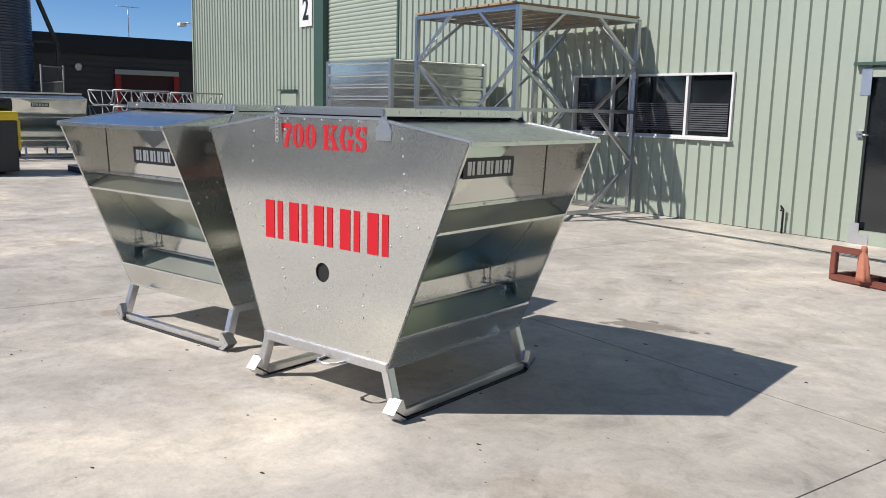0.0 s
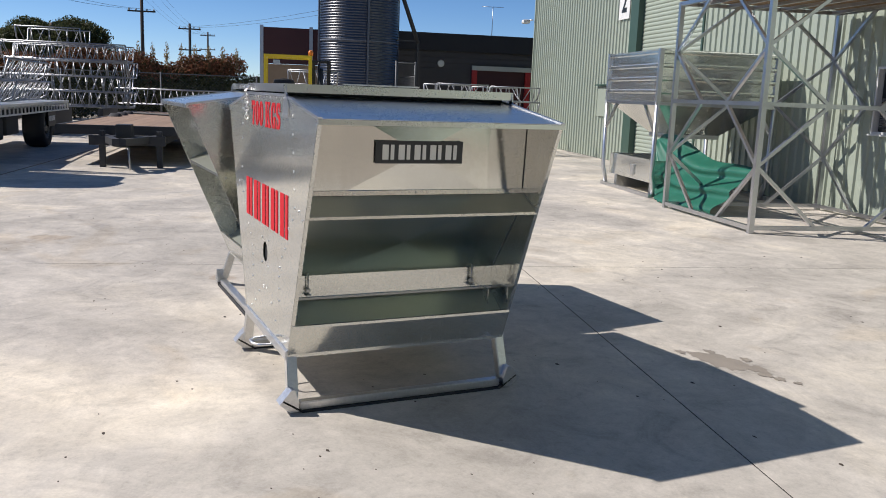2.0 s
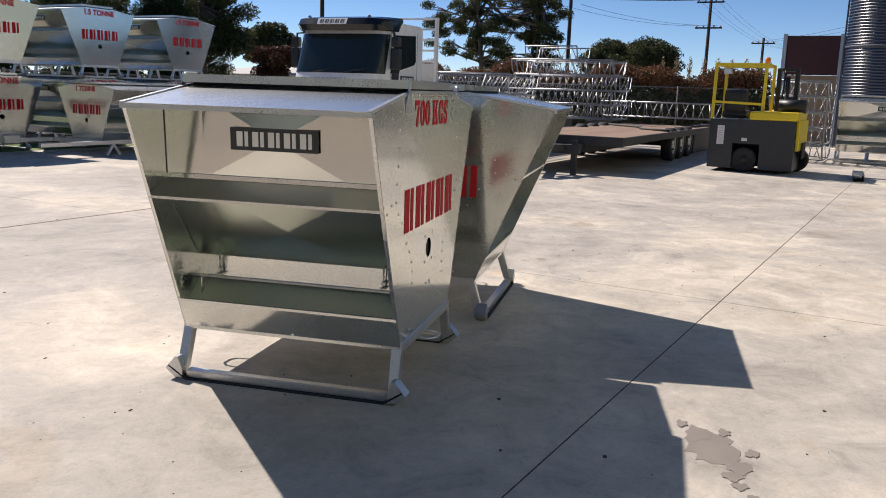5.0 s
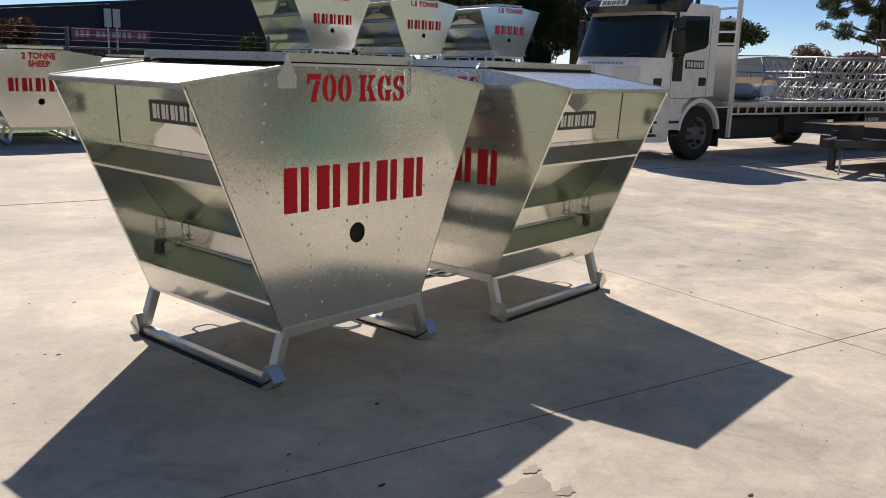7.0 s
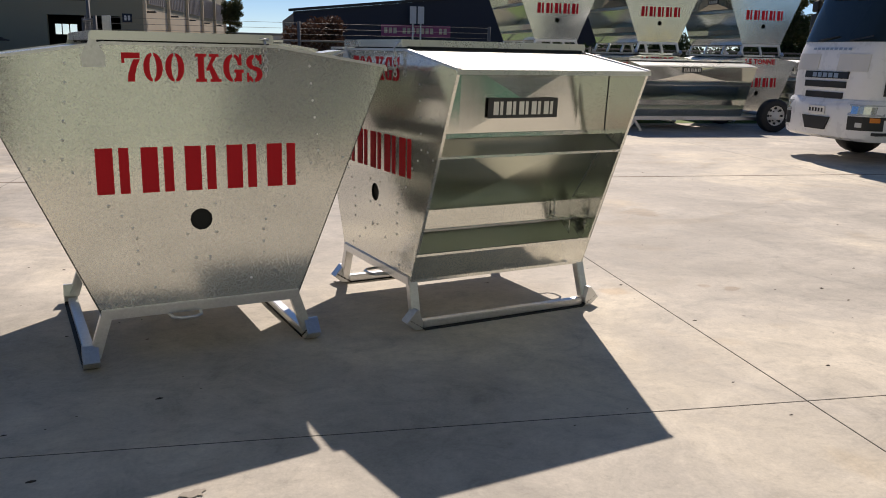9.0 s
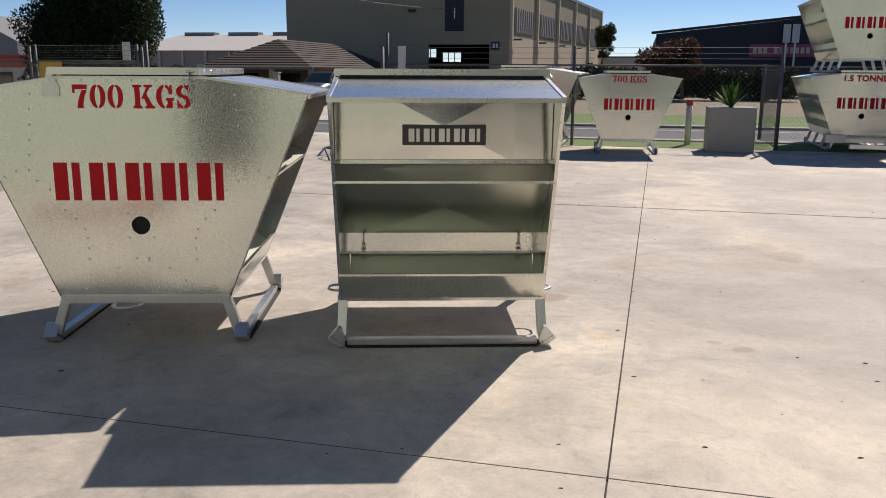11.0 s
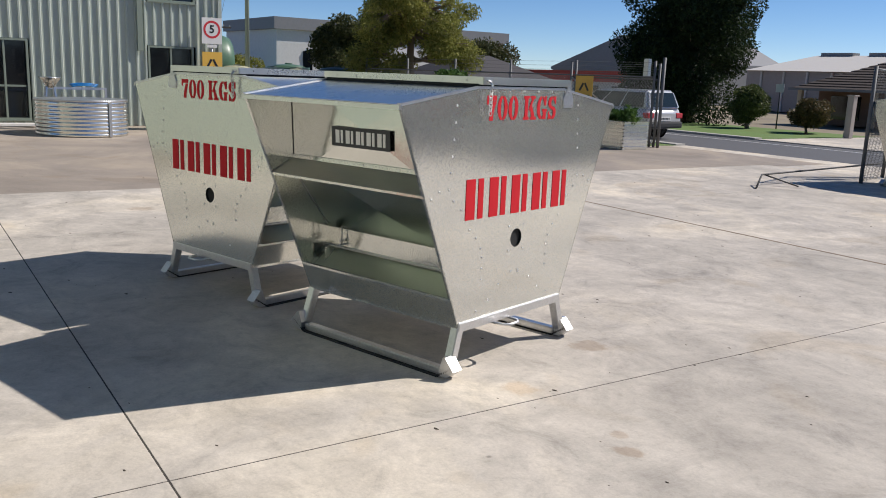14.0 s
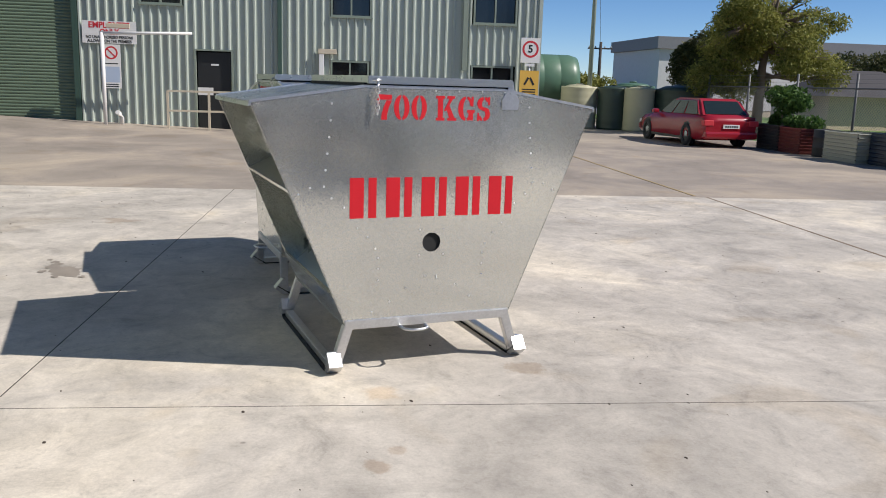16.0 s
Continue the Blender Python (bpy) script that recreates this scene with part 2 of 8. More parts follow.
# slab-serif stencil characters on a body one unit high: advance, strokes
STENCIL = {
    "7": (0.62, [box_of(0.0, 0.62, 0.80, 1.0), box_of(0.0, 0.10, 0.64, 0.80), [(0.40, 0.77), (0.62, 0.77), (0.50, 0.50), (0.43, 0.22), (0.42, 0.0), (0.18, 0.0), (0.20, 0.24), (0.29, 0.52)]]),
    "0": (0.64, [arc_band(0.30, 0.5, (0.31, 0.5), (0.10, 0.40), 93, 267), arc_band(0.34, 0.5, (0.31, 0.5), (0.10, 0.40), -87, 87)]),
    "K": (0.86, [box_of(0.05, 0.27, 0.0, 1.0), box_of(-0.03, 0.05, 0.0, 0.11), box_of(-0.03, 0.05, 0.89, 1.0), box_of(0.27, 0.35, 0.0, 0.11), box_of(0.27, 0.35, 0.89, 1.0),
                 [(0.32, 0.40), (0.42, 0.40), (0.71, 0.89), (0.80, 0.89), (0.80, 1.0), (0.46, 1.0), (0.46, 0.89), (0.56, 0.89)], [(0.40, 0.56), (0.53, 0.66), (0.80, 0.11), (0.88, 0.11), (0.88, 0.0), (0.48, 0.0), (0.48, 0.11), (0.56, 0.11)]]),
    "G": (0.74, [arc_band(0.34, 0.5, (0.35, 0.5), (0.13, 0.39), 94, 266), arc_band(0.38, 0.5, (0.29, 0.5), (0.16, 0.39), 15, 86), box_of(0.58, 0.67, 0.60, 1.0), arc_band(0.38, 0.5, (0.25, 0.5), (0.12, 0.39), -86, -30), box_of(0.46, 0.67, 0.02, 0.34), box_of(0.40, 0.74, 0.34, 0.45)]),
    "S": (0.62, [arc_band(0.30, 0.72, (0.30, 0.28), (0.09, 0.15), 94, 250), arc_band(0.34, 0.72, (0.24, 0.28), (0.10, 0.17), 20, 86), box_of(0.50, 0.58, 0.66, 1.0), [(0.22, 0.60), (0.24, 0.44), (0.46, 0.36), (0.58, 0.42), (0.50, 0.52)],
                 arc_band(0.30, 0.28, (0.30, 0.28), (0.09, 0.15), -86, 40), arc_band(0.26, 0.28, (0.22, 0.28), (0.10, 0.17), 200, 266), box_of(0.02, 0.10, 0.0, 0.34)])}


def stencilled(text, size, m, ink, parent, gap=0.11):
    """Slab-serif stencil letters sprayed on the plane of m, centred on its origin."""
    wide = sum(STENCIL[c][0] + gap if c in STENCIL else 0.34 for c in text) - gap
    x, bm, lift = -wide / 2, bmesh.new(), 0
    for c in text:
        if c not in STENCIL:
            x += 0.34
            continue
        for outline in STENCIL[c][1]:
            z = 0.0006 + 0.00004 * (lift % 8)
            lift += 1
            top = [bm.verts.new(((x + a) * size, (b - 0.5) * size, z)) for a, b in outline]
            low = [bm.verts.new(((x + a) * size, (b - 0.5) * size, -0.0004)) for a, b in outline]
            bm.faces.new(top)
            for i in range(len(top)):
                j = (i + 1) % len(top)
                bm.faces.new((top[i], low[i], low[j], top[j]))
        x += STENCIL[c][0] + gap
    bmesh.ops.recalc_face_normals(bm, faces=bm.faces[:])
    ob = part("lettering", bm, ink, parent)
    ob.matrix_basis = m
    return ob


SITE = -14.6


def site(u, v, z=0.0, rz=0.0):
    """A pose in the grid of the yard: u along the long shed, v square to it."""
    return pose(0, 0, 0, 0, 0, SITE) @ pose(u, v, z, 0, 0, rz)


# ---- the yard: concrete slabs with open joints, a drain, an asphalt apron, the ground to the horizon ----
def concrete(name, colour=(0.49, 0.45, 0.392), k=1.0):
    m = bpy.data.materials.new(name)
    m.use_nodes = True
    n, l = m.node_tree.nodes, m.node_tree.links
    b = n["Principled BSDF"]
    geo = n.new("ShaderNodeNewGeometry")
    rot = n.new("ShaderNodeMapping")
    rot.inputs["Rotation"].default_value = (0, 0, radians(20))
    l.new(geo.outputs["Position"], rot.inputs["Vector"])

    def noise_tex(scale, detail, rough=0.6, src=rot, dist=0.0):
        t = n.new("ShaderNodeTexNoise")
        t.inputs["Scale"].default_value, t.inputs["Detail"].default_value = scale, detail
        t.inputs["Roughness"].default_value, t.inputs["Distortion"].default_value = rough, dist
        l.new(src.outputs[0], t.inputs["Vector"])
        return t

    def ramp(src, stops):
        r = n.new("ShaderNodeValToRGB")
        e = r.color_ramp.elements
        while len(e) < len(stops):
            e.new(0.5)
        for st_, (p, c) in zip(e, stops):
            st_.position, st_.color = p, (*([c] * 3 if isinstance(c, float) else c), 1)
        l.new(src, r.inputs[0])
        return r

    def mix(a, c, fac, mode="MULTIPLY"):
        x = n.new("ShaderNodeMix")
        x.data_type, x.blend_type = "RGBA", mode
        x.inputs["Factor"].default_value = fac
        l.new(a, x.inputs["A"])
        l.new(c, x.inputs["B"])
        return x.outputs["Result"]

    big, mid, fine = noise_tex(0.42, 6, 0.62, dist=0.6), noise_tex(2.6, 9, 0.72, dist=0.9), noise_tex(70.0, 3)
    base = ramp(big.outputs["Fac"], [(0.32, (colour[0] * 0.76, colour[1] * 0.765, colour[2] * 0.765)), (0.50, (colour[0] * 0.99, colour[1] * 0.99, colour[2] * 0.99)), (0.66, (colour[0] * 1.34, colour[1] * 1.31, colour[2] * 1.22))])
    blot = ramp(mid.outputs["Fac"], [(0.30, 0.62), (0.44, 0.90), (0.54, 1.02), (0.70, 1.16)])
    col = mix(base.outputs[0], blot.outputs[0], 0.85 * k)
    # trowel and tyre streaks along the yard
    st = n.new("ShaderNodeMapping")
    st.inputs["Rotation"].default_value, st.inputs["Scale"].default_value = (0, 0, radians(-31)), (0.55, 1.7, 1)
    l.new(geo.outputs["Position"], st.inputs["Vector"])
    streak = noise_tex(1.3, 5, 0.6, st, 0.5)
    sr = ramp(streak.outputs["Fac"], [(0.34, 0.80), (0.50, 1.0), (0.66, 1.05)])
    col = mix(col, sr.outputs[0], 0.25 * k)
    # brown spills and small dark spots
    sp = noise_tex(0.9, 3, 0.5, dist=1.2)
    spr = ramp(sp.outputs["Fac"], [(0.60, (1.0, 1.0, 1.0)), (0.69, (0.80, 0.70, 0.55))])
    col = mix(col, spr.outputs[0], 0.3)
    vo = n.new("ShaderNodeTexVoronoi")
    vo.inputs["Scale"].default_value = 1.9
    l.new(rot.outputs[0], vo.inputs["Vector"])
    vr = ramp(vo.outputs["Distance"], [(0.012, 0.35), (0.03, 1.0)])
    col = mix(col, vr.outputs[0], 0.7)
    # rust and oil spots: place, size, depth of tone
    wob = noise_tex(5.0, 6, 0.7)
    for sx, sy, sr, tone in ((-2.56, 0.50, 0.13, (0.93, 0.85, 0.76)), (-3.31, 0.74, 0.075, (0.80, 0.73, 0.67)), (-3.20, 0.62, 0.06, (0.86, 0.80, 0.75)), (-2.45, -0.35, 0.13, (0.80, 0.74, 0.68)), (2.9, 1.6, 0.22, (0.82, 0.76, 0.70)), (3.4, -0.8, 0.16, (0.82, 0.77, 0.72)), (-4.6, -1.6, 0.25, (0.84, 0.78, 0.71)), (-5.6, 0.9, 0.2, (0.82, 0.76, 0.70))):
        ds = n.new("ShaderNodeVectorMath")
        ds.operation = "DISTANCE"
        l.new(geo.outputs["Position"], ds.inputs[0])
        ds.inputs[1].default_value = (sx, sy, 0)
        ad = n.new("ShaderNodeMath")
        ad.operation = "MULTIPLY_ADD"
        l.new(wob.outputs["Fac"], ad.inputs[0])
        ad.inputs[1].default_value = -2.4 * sr
        l.new(ds.outputs["Value"], ad.inputs[2])
        sm = n.new("ShaderNodeMapRange")
        sm.interpolation_type = "SMOOTHSTEP"
        sm.inputs["From Min"].default_value, sm.inputs["From Max"].default_value = -0.75 * sr, -0.25 * sr
        sm.inputs["To Min"].default_value, sm.inputs["To Max"].default_value = 1.0, 0.0
        l.new(ad.outputs[0], sm.inputs["Value"])
        x = n.new("ShaderNodeMix")
        x.data_type, x.blend_type = "RGBA", "MULTIPLY"
        l.new(sm.outputs[0], x.inputs["Factor"])
        l.new(col, x.inputs["A"])
        x.inputs["B"].default_value = (*tone, 1)
        col = x.outputs["Result"]
    chalk = noise_tex(1.15, 10, 0.74, dist=1.6)
    cr = ramp(chalk.outputs["Fac"], [(0.46, 1.0), (0.56, 1.12), (0.66, 1.22)])
    col = mix(col, cr.outputs[0], 0.8 * k)
    grit = noise_tex(17.0, 9, 0.78, dist=0.4)
    gt_ = ramp(grit.outputs["Fac"], [(0.30, 0.72), (0.46, 0.97), (0.70, 1.10)])
    col = mix(col, gt_.outputs[0], 0.75 * k)
    fr = ramp(fine.outputs["Fac"], [(0.25, 0.86), (0.75, 1.10)])
    col = mix(col, fr.outputs[0], 0.6)
    l.new(col, b.inputs["Base Color"])
    rr = ramp(mid.outputs["Fac"], [(0.3, 0.62), (0.7, 0.85)])
    l.new(rr.outputs[0], b.inputs["Roughness"])
    b.inputs["Specular IOR Level"].default_value = 0.35
    bp = n.new("ShaderNodeBump")
    bp.inputs["Strength"].default_value, bp.inputs["Distance"].default_value = 0.25, 0.003
    l.new(fine.outputs["Fac"], bp.inputs["Height"])
    l.new(bp.outputs[0], b.inputs["Normal"])
    return m


CONCRETE = concrete("worn_concrete")
ASPHALT = concrete("grey_worn_paving", (0.315, 0.272, 0.228), 0.4)
ROAD = mat("road_asphalt", (0.075, 0.078, 0.085), 0.85, mottle=0.22, scale=0.8, grain=0.2, fine=60.0, bump=0.4)
DIRT = mat("dry_ground", (0.20, 0.17, 0.12), 0.95, mottle=0.35, scale=0.2, grain=0.2, fine=8.0, hue=0.04)
GRASS = mat("mown_grass", (0.085, 0.14, 0.032), 0.9, mottle=0.4, scale=1.2, grain=0.35, fine=40.0, bump=1.0, hue=0.06)
GRIME = plain("joint_grime", (0.060, 0.052, 0.044), 0.95)

bm = bmesh.new()
bmesh.ops.create_grid(bm, x_segments=8, y_segments=8, size=2500)
bmesh.ops.translate(bm, verts=bm.verts, vec=(0, 0, -0.065))
ground = tagged(part("ground", bm, DIRT, label="dry bare ground reaching to the horizon"), category="ground", kind="structure")

pavement = thing("pavement", "pale worn concrete yard slabs with dark open joints", "pavement", kind="structure")
bm = slab(bmesh.new(), -30, 4.7, -11.6, 8.2, -0.06, -0.014, site(0, 0))
part("joint_bed", bm, GRIME, pavement)
PAVE = pose(-2.071, 2.065, 0, 0, 0, -15.7) @ pose(2.5, -1.45, 0)
US = [-29.9, -25.6, -20.98, -16.36, -11.74, -7.12, -2.5, 2.12, 4.70]
VS = [-11.5, -4.70, 1.45, 6.02]
for i in range(len(US) - 1):
    for j in range(len(VS) - 1):
        g = 0.0034
        part("slab", block(US[i] + g, US[i + 1] - g, VS[j] + g, VS[j + 1] - g, -0.05, 0.0, 0.0022, PAVE), CONCRETE, pavement)
# dirt packed into the joints
for v in (VS[2],):
    part("joint_dirt", slab(bmesh.new(), -29.9, 4.69, v - 0.0036, v + 0.0036, -0.03, -0.0012, PAVE), GRIME, pavement)
for u in US[1:-1]:
    for v0, v1 in zip(VS, VS[1:]):
        part("joint_dirt", slab(bmesh.new(), u - 0.0036, u + 0.0036, v0 + 0.02, v1 - 0.02, -0.03, -0.0016, PAVE), GRIME, pavement)
# strip between the drain and the shed
for i in range(len(US) - 1):
    part("slab", block(US[i] + 0.004, US[i + 1] - 0.004, 6.19, 7.0, -0.05, 0.004, 0.004, site(0, 0)), CONCRETE, pavement)

SEALANT = mat("brown_joint_sealant", (0.17, 0.125, 0.085), 0.9, mottle=0.35, scale=4.0, grain=0.2, fine=50.0)
part("joint_sealant", slab(bmesh.new(), -29.9, 4.7, -4.715, -4.685, -0.03, 0.0015, PAVE), SEALANT, pavement)

drain = thing("drain_channel", "long grey slotted metal drain grate set in concrete", "drain", kind="structure")
bm = slab(bmesh.new(), -29.9, 4.69, 6.025, 6.185, -0.05, -0.03, site(0, 0))
part("channel", bm, GRIME, drain)
bm = bmesh.new()
slab(bm, -24, 4.69, 6.027, 6.045, -0.029, 0.001, site(0, 0))
slab(bm, -24, 4.69, 6.165, 6.183, -0.029, 0.001, site(0, 0))
k = -12.0
while k < 4.6:
    slab(bm, k, k + 0.022, 6.046, 6.164, -0.029, 0.0, site(0, 0))
    k += 0.06
part("grate", bm, GALV_DULL, drain, kind="stuff")


# ---- a sheep feeder of folded galvanised sheet on skids ----
def ring_fill(outline, hole, y0, y1):
    """A plate in the x-z plane with one round hole."""
    bm = bmesh.new()
    a = [bm.verts.new((x, y0, z)) for x, z in outline]
    e = [bm.edges.new((a[i], a[(i + 1) % len(a)])) for i in range(len(a))]
    if hole:
        cx, cz, r = hole
        h = [bm.verts.new((cx + r * math.cos(i * math.tau / 20), y0, cz + r * math.sin(i * math.tau / 20))) for i in range(20)]
        e += [bm.edges.new((h[i], h[(i + 1) % 20])) for i in range(20)]
    bmesh.ops.triangle_fill(bm, edges=e, use_beauty=True)
    r = bmesh.ops.extrude_face_region(bm, geom=bm.faces[:])
    bmesh.ops.translate(bm, verts=[v for v in r["geom"] if isinstance(v, bmesh.types.BMVert)], vec=(0, y1 - y0, 0))
    bmesh.ops.recalc_face_normals(bm, faces=bm.faces[:])
    return bm


def broken_panel(p00, p10, p11, p01, push, thick=0.002, margin=0.17):
    """A sheet panel stiffened by a shallow cross fold, flat towards its ends."""
    bm = bmesh.new()
    vs = [Vector(p) for p in (p00, p10, p11, p01)]
    nrm = (vs[1] - vs[0]).cross(vs[3] - vs[0]).normalized()
    c = sum(vs, Vector()) / 4
    lo, hi = vs[1] - vs[0], vs[2] - vs[3]
    inner = [vs[0] + lo * margin, vs[1] - lo * margin, vs[2] - hi * margin, vs[3] + hi * margin]
    inner = [v.lerp(c, 0.015) for v in inner]
    o = [bm.verts.new(v) for v in vs]
    i_ = [bm.verts.new(v) for v in inner]
    cc = bm.verts.new(c + nrm * push)
    back = [bm.verts.new(v - nrm * thick) for v in vs]
    for k in range(4):
        j = (k + 1) % 4
        bm.faces.new((o[k], o[j], i_[j], i_[k]))
        bm.faces.new((i_[k], i_[j], cc))
        bm.faces.new((o[j], o[k], back[k], back[j]))
    bm.faces.new(back[::-1])
    return bm


STROKES = [((x - 0.085, x - 0.005), (x + 0.022, x + 0.068)) for x in (-0.41, -0.20, 0.01, 0.22, 0.43)]


def mark(parent, m, w, h, ink, name):
    """A brand mark as five pairs of plain upright bars, w wide and h high, on the plane of m."""
    for cluster in STROKES:
        bm = bmesh.new()
        for x0, x1 in cluster:
            slab(bm, x0 * w, x1 * w, -h / 2, h / 2, -0.0005, 0.0012)
        part(name, bm, ink, parent).matrix_basis = m


RIVETS = [(0.50, 1.275), (0.505, 1.20), (0.512, 1.125), (0.52, 1.05), (0.528, 0.975), (0.535, 0.90), (0.60, 0.895), (0.655, 0.865), (0.50, 0.845), (0.44, 0.80),
          (0.375, 0.70), (0.325, 0.655), (0.285, 0.60), (0.272, 0.555), (0.272, 0.50), (0.272, 0.445), (0.03, 0.45), (0.13, 0.40), (0.21, 0.335), (0.30, 0.29)]


def feeder(m, label, lines=("700 KGS",), s=1.0, L=0.532, fine=True, board_z=1.137, group="sheep feeders", lid_side=1, name="sheep_feeder", stand=True, ink=None):
    ink = ink or RED_INK
    f = thing(name, label, "feeder", m, group)
    g = lambda *pts: [(a * s, b * s) for a, b in pts]
    out = g((-0.429, 0.228), (0.429, 0.228), (0.864, 1.276), (0.36, 1.352), (-0.36, 1.352), (-0.864, 1.276))
    for y in (-1, 1):
        pl = part("end_plate", ring_fill(out, (0, 0.62 * s, 0.047 * s), y * (L - 0.0025), y * L), GALV, f)
        face = pose(0, y * (L + 0.0012), 0, 90, 0, 0 if y < 0 else 180)
        if fine:
            for x in (-1, 1):  # turned edges along the slopes
                bm = bar(bmesh.new(), (x * 0.429 * s, y * (L - 0.008), 0.24 * s), (x * 0.862 * s, y * (L - 0.008), 1.274 * s), 0.016, 0.004, (x, 0, -0.41))
                part("edge_fold", bm, GALV, pl)
            bm = bmesh.new()
            for x in (-1, 1):
                for a, b in RIVETS:
                    lathe(bm, [(0.0062, 0), (0.0056, 0.0022), (0.003, 0.0036)], 7, pose(x * a, y * L, b, 90 if y < 0 else -90))
            for a, b in ((-0.062, 0.682), (0.062, 0.682), (-0.062, 0.558), (0.062, 0.558), (-0.03, 0.44)):
                lathe(bm, [(0.0062, 0), (0.0056, 0.0022), (0.003, 0.0036)], 7, pose(a, y * L, b, 90 if y < 0 else -90))
            for k in range(7):
                for a, b in ((-0.36 + 0.12 * k, 1.343),):
                    lathe(bm, [(0.005, 0), (0.004, 0.002), (0.002, 0.003)], 6, pose(a, y * (L + 0.004), b, 90 if y < 0 else -90))
            part("rivets", bm, STEEL, pl, "rows of bright zinc rivets", kind="stuff")
            # cover coloured near-black, for the shade inside the hole
            bm = lathe(bmesh.new(), [(0.05, 0), (0.05, 0.002)], 20, pose(0, y * (L - 0.012), 0.62, 90))
            part("hole_cover", bm, SHADE_BLACK, pl, "round cover behind the plate, near-black as the shaded hole")
            # capping strip along the sloped top edge
            bm = bmesh.new()
            for a, b in (((-0.868, 1.278), (-0.36, 1.355)), ((0.868, 1.278), (0.36, 1.355)), ((-0.36, 1.356), (0.36, 1.356))):
                bar(bm, (a[0], y * (L - 0.006), a[1]), (b[0], y * (L - 0.006), b[1]), 0.018, 0.012)
            part("capping", bm, GALV_PIPE, pl)
        for k, t in enumerate(lines):
            hgt = 0.100 if len(lines) == 1 else 0.085
            if t == "700 KGS":
                stencilled(t, 0.115 * s, face @ pose(0, 1.263 * s, 0), ink, pl)
                continue
            words(t, hgt * 1.40 * s, face @ pose(0, (1.263 - 0.11 * k) * s, 0), ink, pl, 0.98 if len(lines) == 1 else 0.85, "lettering", 0.0004, 1.05, 0.046)
        mark(pl, face @ pose(0.005 * s, 0.843 * s, 0) if len(lines) == 1 else face @ pose(0.0, 0.86 * s, 0), 0.845 * s, 0.19 * s, ink, "stencil_bar")
        # lower rail, its towing loop
        bm = slab(bmesh.new(), -0.432 * s, 0.432 * s, *sorted((y * (L - 0.034), y * (L + 0.009))), 0.212 * s, 0.258 * s)
        bmesh.ops.bevel(bm, geom=bm.edges[:], offset=0.004, segments=2, affect="EDGES")
        part("end_rail", bm, GALV_PIPE, f)
        if fine:
            bm = rod(bmesh.new(), [(x, y * (L + d), 0.21) for x, d in ((0.02, -0.02), (0.03, 0.06), (0.06, 0.085), (0.12, 0.085), (0.15, 0.06), (0.16, -0.02))], 0.007, 8)
            part("tow_loop", bm, GALV_PIPE, f)
    for x in (-1, 1):
        k = lambda a, b: (x * a * s, b * s)

        def strip(nm, a, b, thick=0.002, mt=GALV, yy=L - 0.003, parent=f):
            (x0, z0), (x1, z1) = k(*a), k(*b)
            pts = [(x0, -yy, z0), (x0, yy, z0), (x1, yy, z1), (x1, -yy, z1)]
            return part(nm, sheet(bmesh.new(), pts if x > 0 else pts[::-1], thick), mt, parent)

        strip("roof_panel", (0.868, 1.279), (0.34, 1.357), yy=L + 0.002, mt=GALV_ROOF)
        bm = slab(bmesh.new(), *sorted((x * 0.860 * s, x * 0.874 * s)), -L - 0.002, L + 0.002, 1.257 * s, 1.2755 * s)
        part("roof_lip", bm, GALV_ROOF, f)
        yy = L - 0.003
        c = [(x * 0.551 * s, -yy, 0.955 * s), (x * 0.551 * s, yy, 0.955 * s), (x * 0.569 * s, yy, 1.316 * s), (x * 0.569 * s, -yy, 1.316 * s)]
        up = part("hopper_panel", broken_panel(*(c if x > 0 else [c[1], c[0], c[3], c[2]]), 0.016), GALV_PANEL, f)
        bw, bh = (0.403, 0.096) if L < 0.7 else (0.40, 0.096)
        bmat = pose(x * (0.561 * s + 0.0175), 0, board_z * s, 92.8, 0, 90 * x)
        bd = part("brand_board", slab(bmesh.new(), -bw / 2, bw / 2, -bh / 2, bh / 2, 0, 0.003, bmat), BLACK_INK, up, "black board with pale lettering bars")
        mark(bd, bmat @ pose(0, 0, 0.0035), bw * 0.86, bh * 0.66, WHITE_INK, "pale_bar")
        bm = slab(bmesh.new(), *sorted((x * 0.555 * s, x * 0.560 * s)), -yy, yy, 0.952 * s, 0.972 * s)
        lathe(bm, [(0.007, 0), (0.007, 0.005)], 8, pose(x * 0.560 * s, 0, 0.962 * s, 0, 90 * x))
        part("seam", bm, GALV, f)
        strip("shelf", (0.697, 0.883), (0.556, 0.952), mt=GALV_TROUGH_SHADED)
        bm = slab(bmesh.new(), *sorted((x * 0.694 * s, x * 0.699 * s)), -yy, yy, 0.873 * s, 0.885 * s)
        part("shelf_lip", bm, GALV, f)
        a0, a1 = (0.300, 0.560), (0.560, 0.905)
        c = [(x * a0[0] * s, -yy, a0[1] * s), (x * a0[0] * s, yy, a0[1] * s), (x * a1[0] * s, yy, a1[1] * s), (x * a1[0] * s, -yy, a1[1] * s)]
        part("hopper_slope", broken_panel(*(c if x > 0 else [c[1], c[0], c[3], c[2]]), 0.014), GALV_SLOPE_SHADED, f)
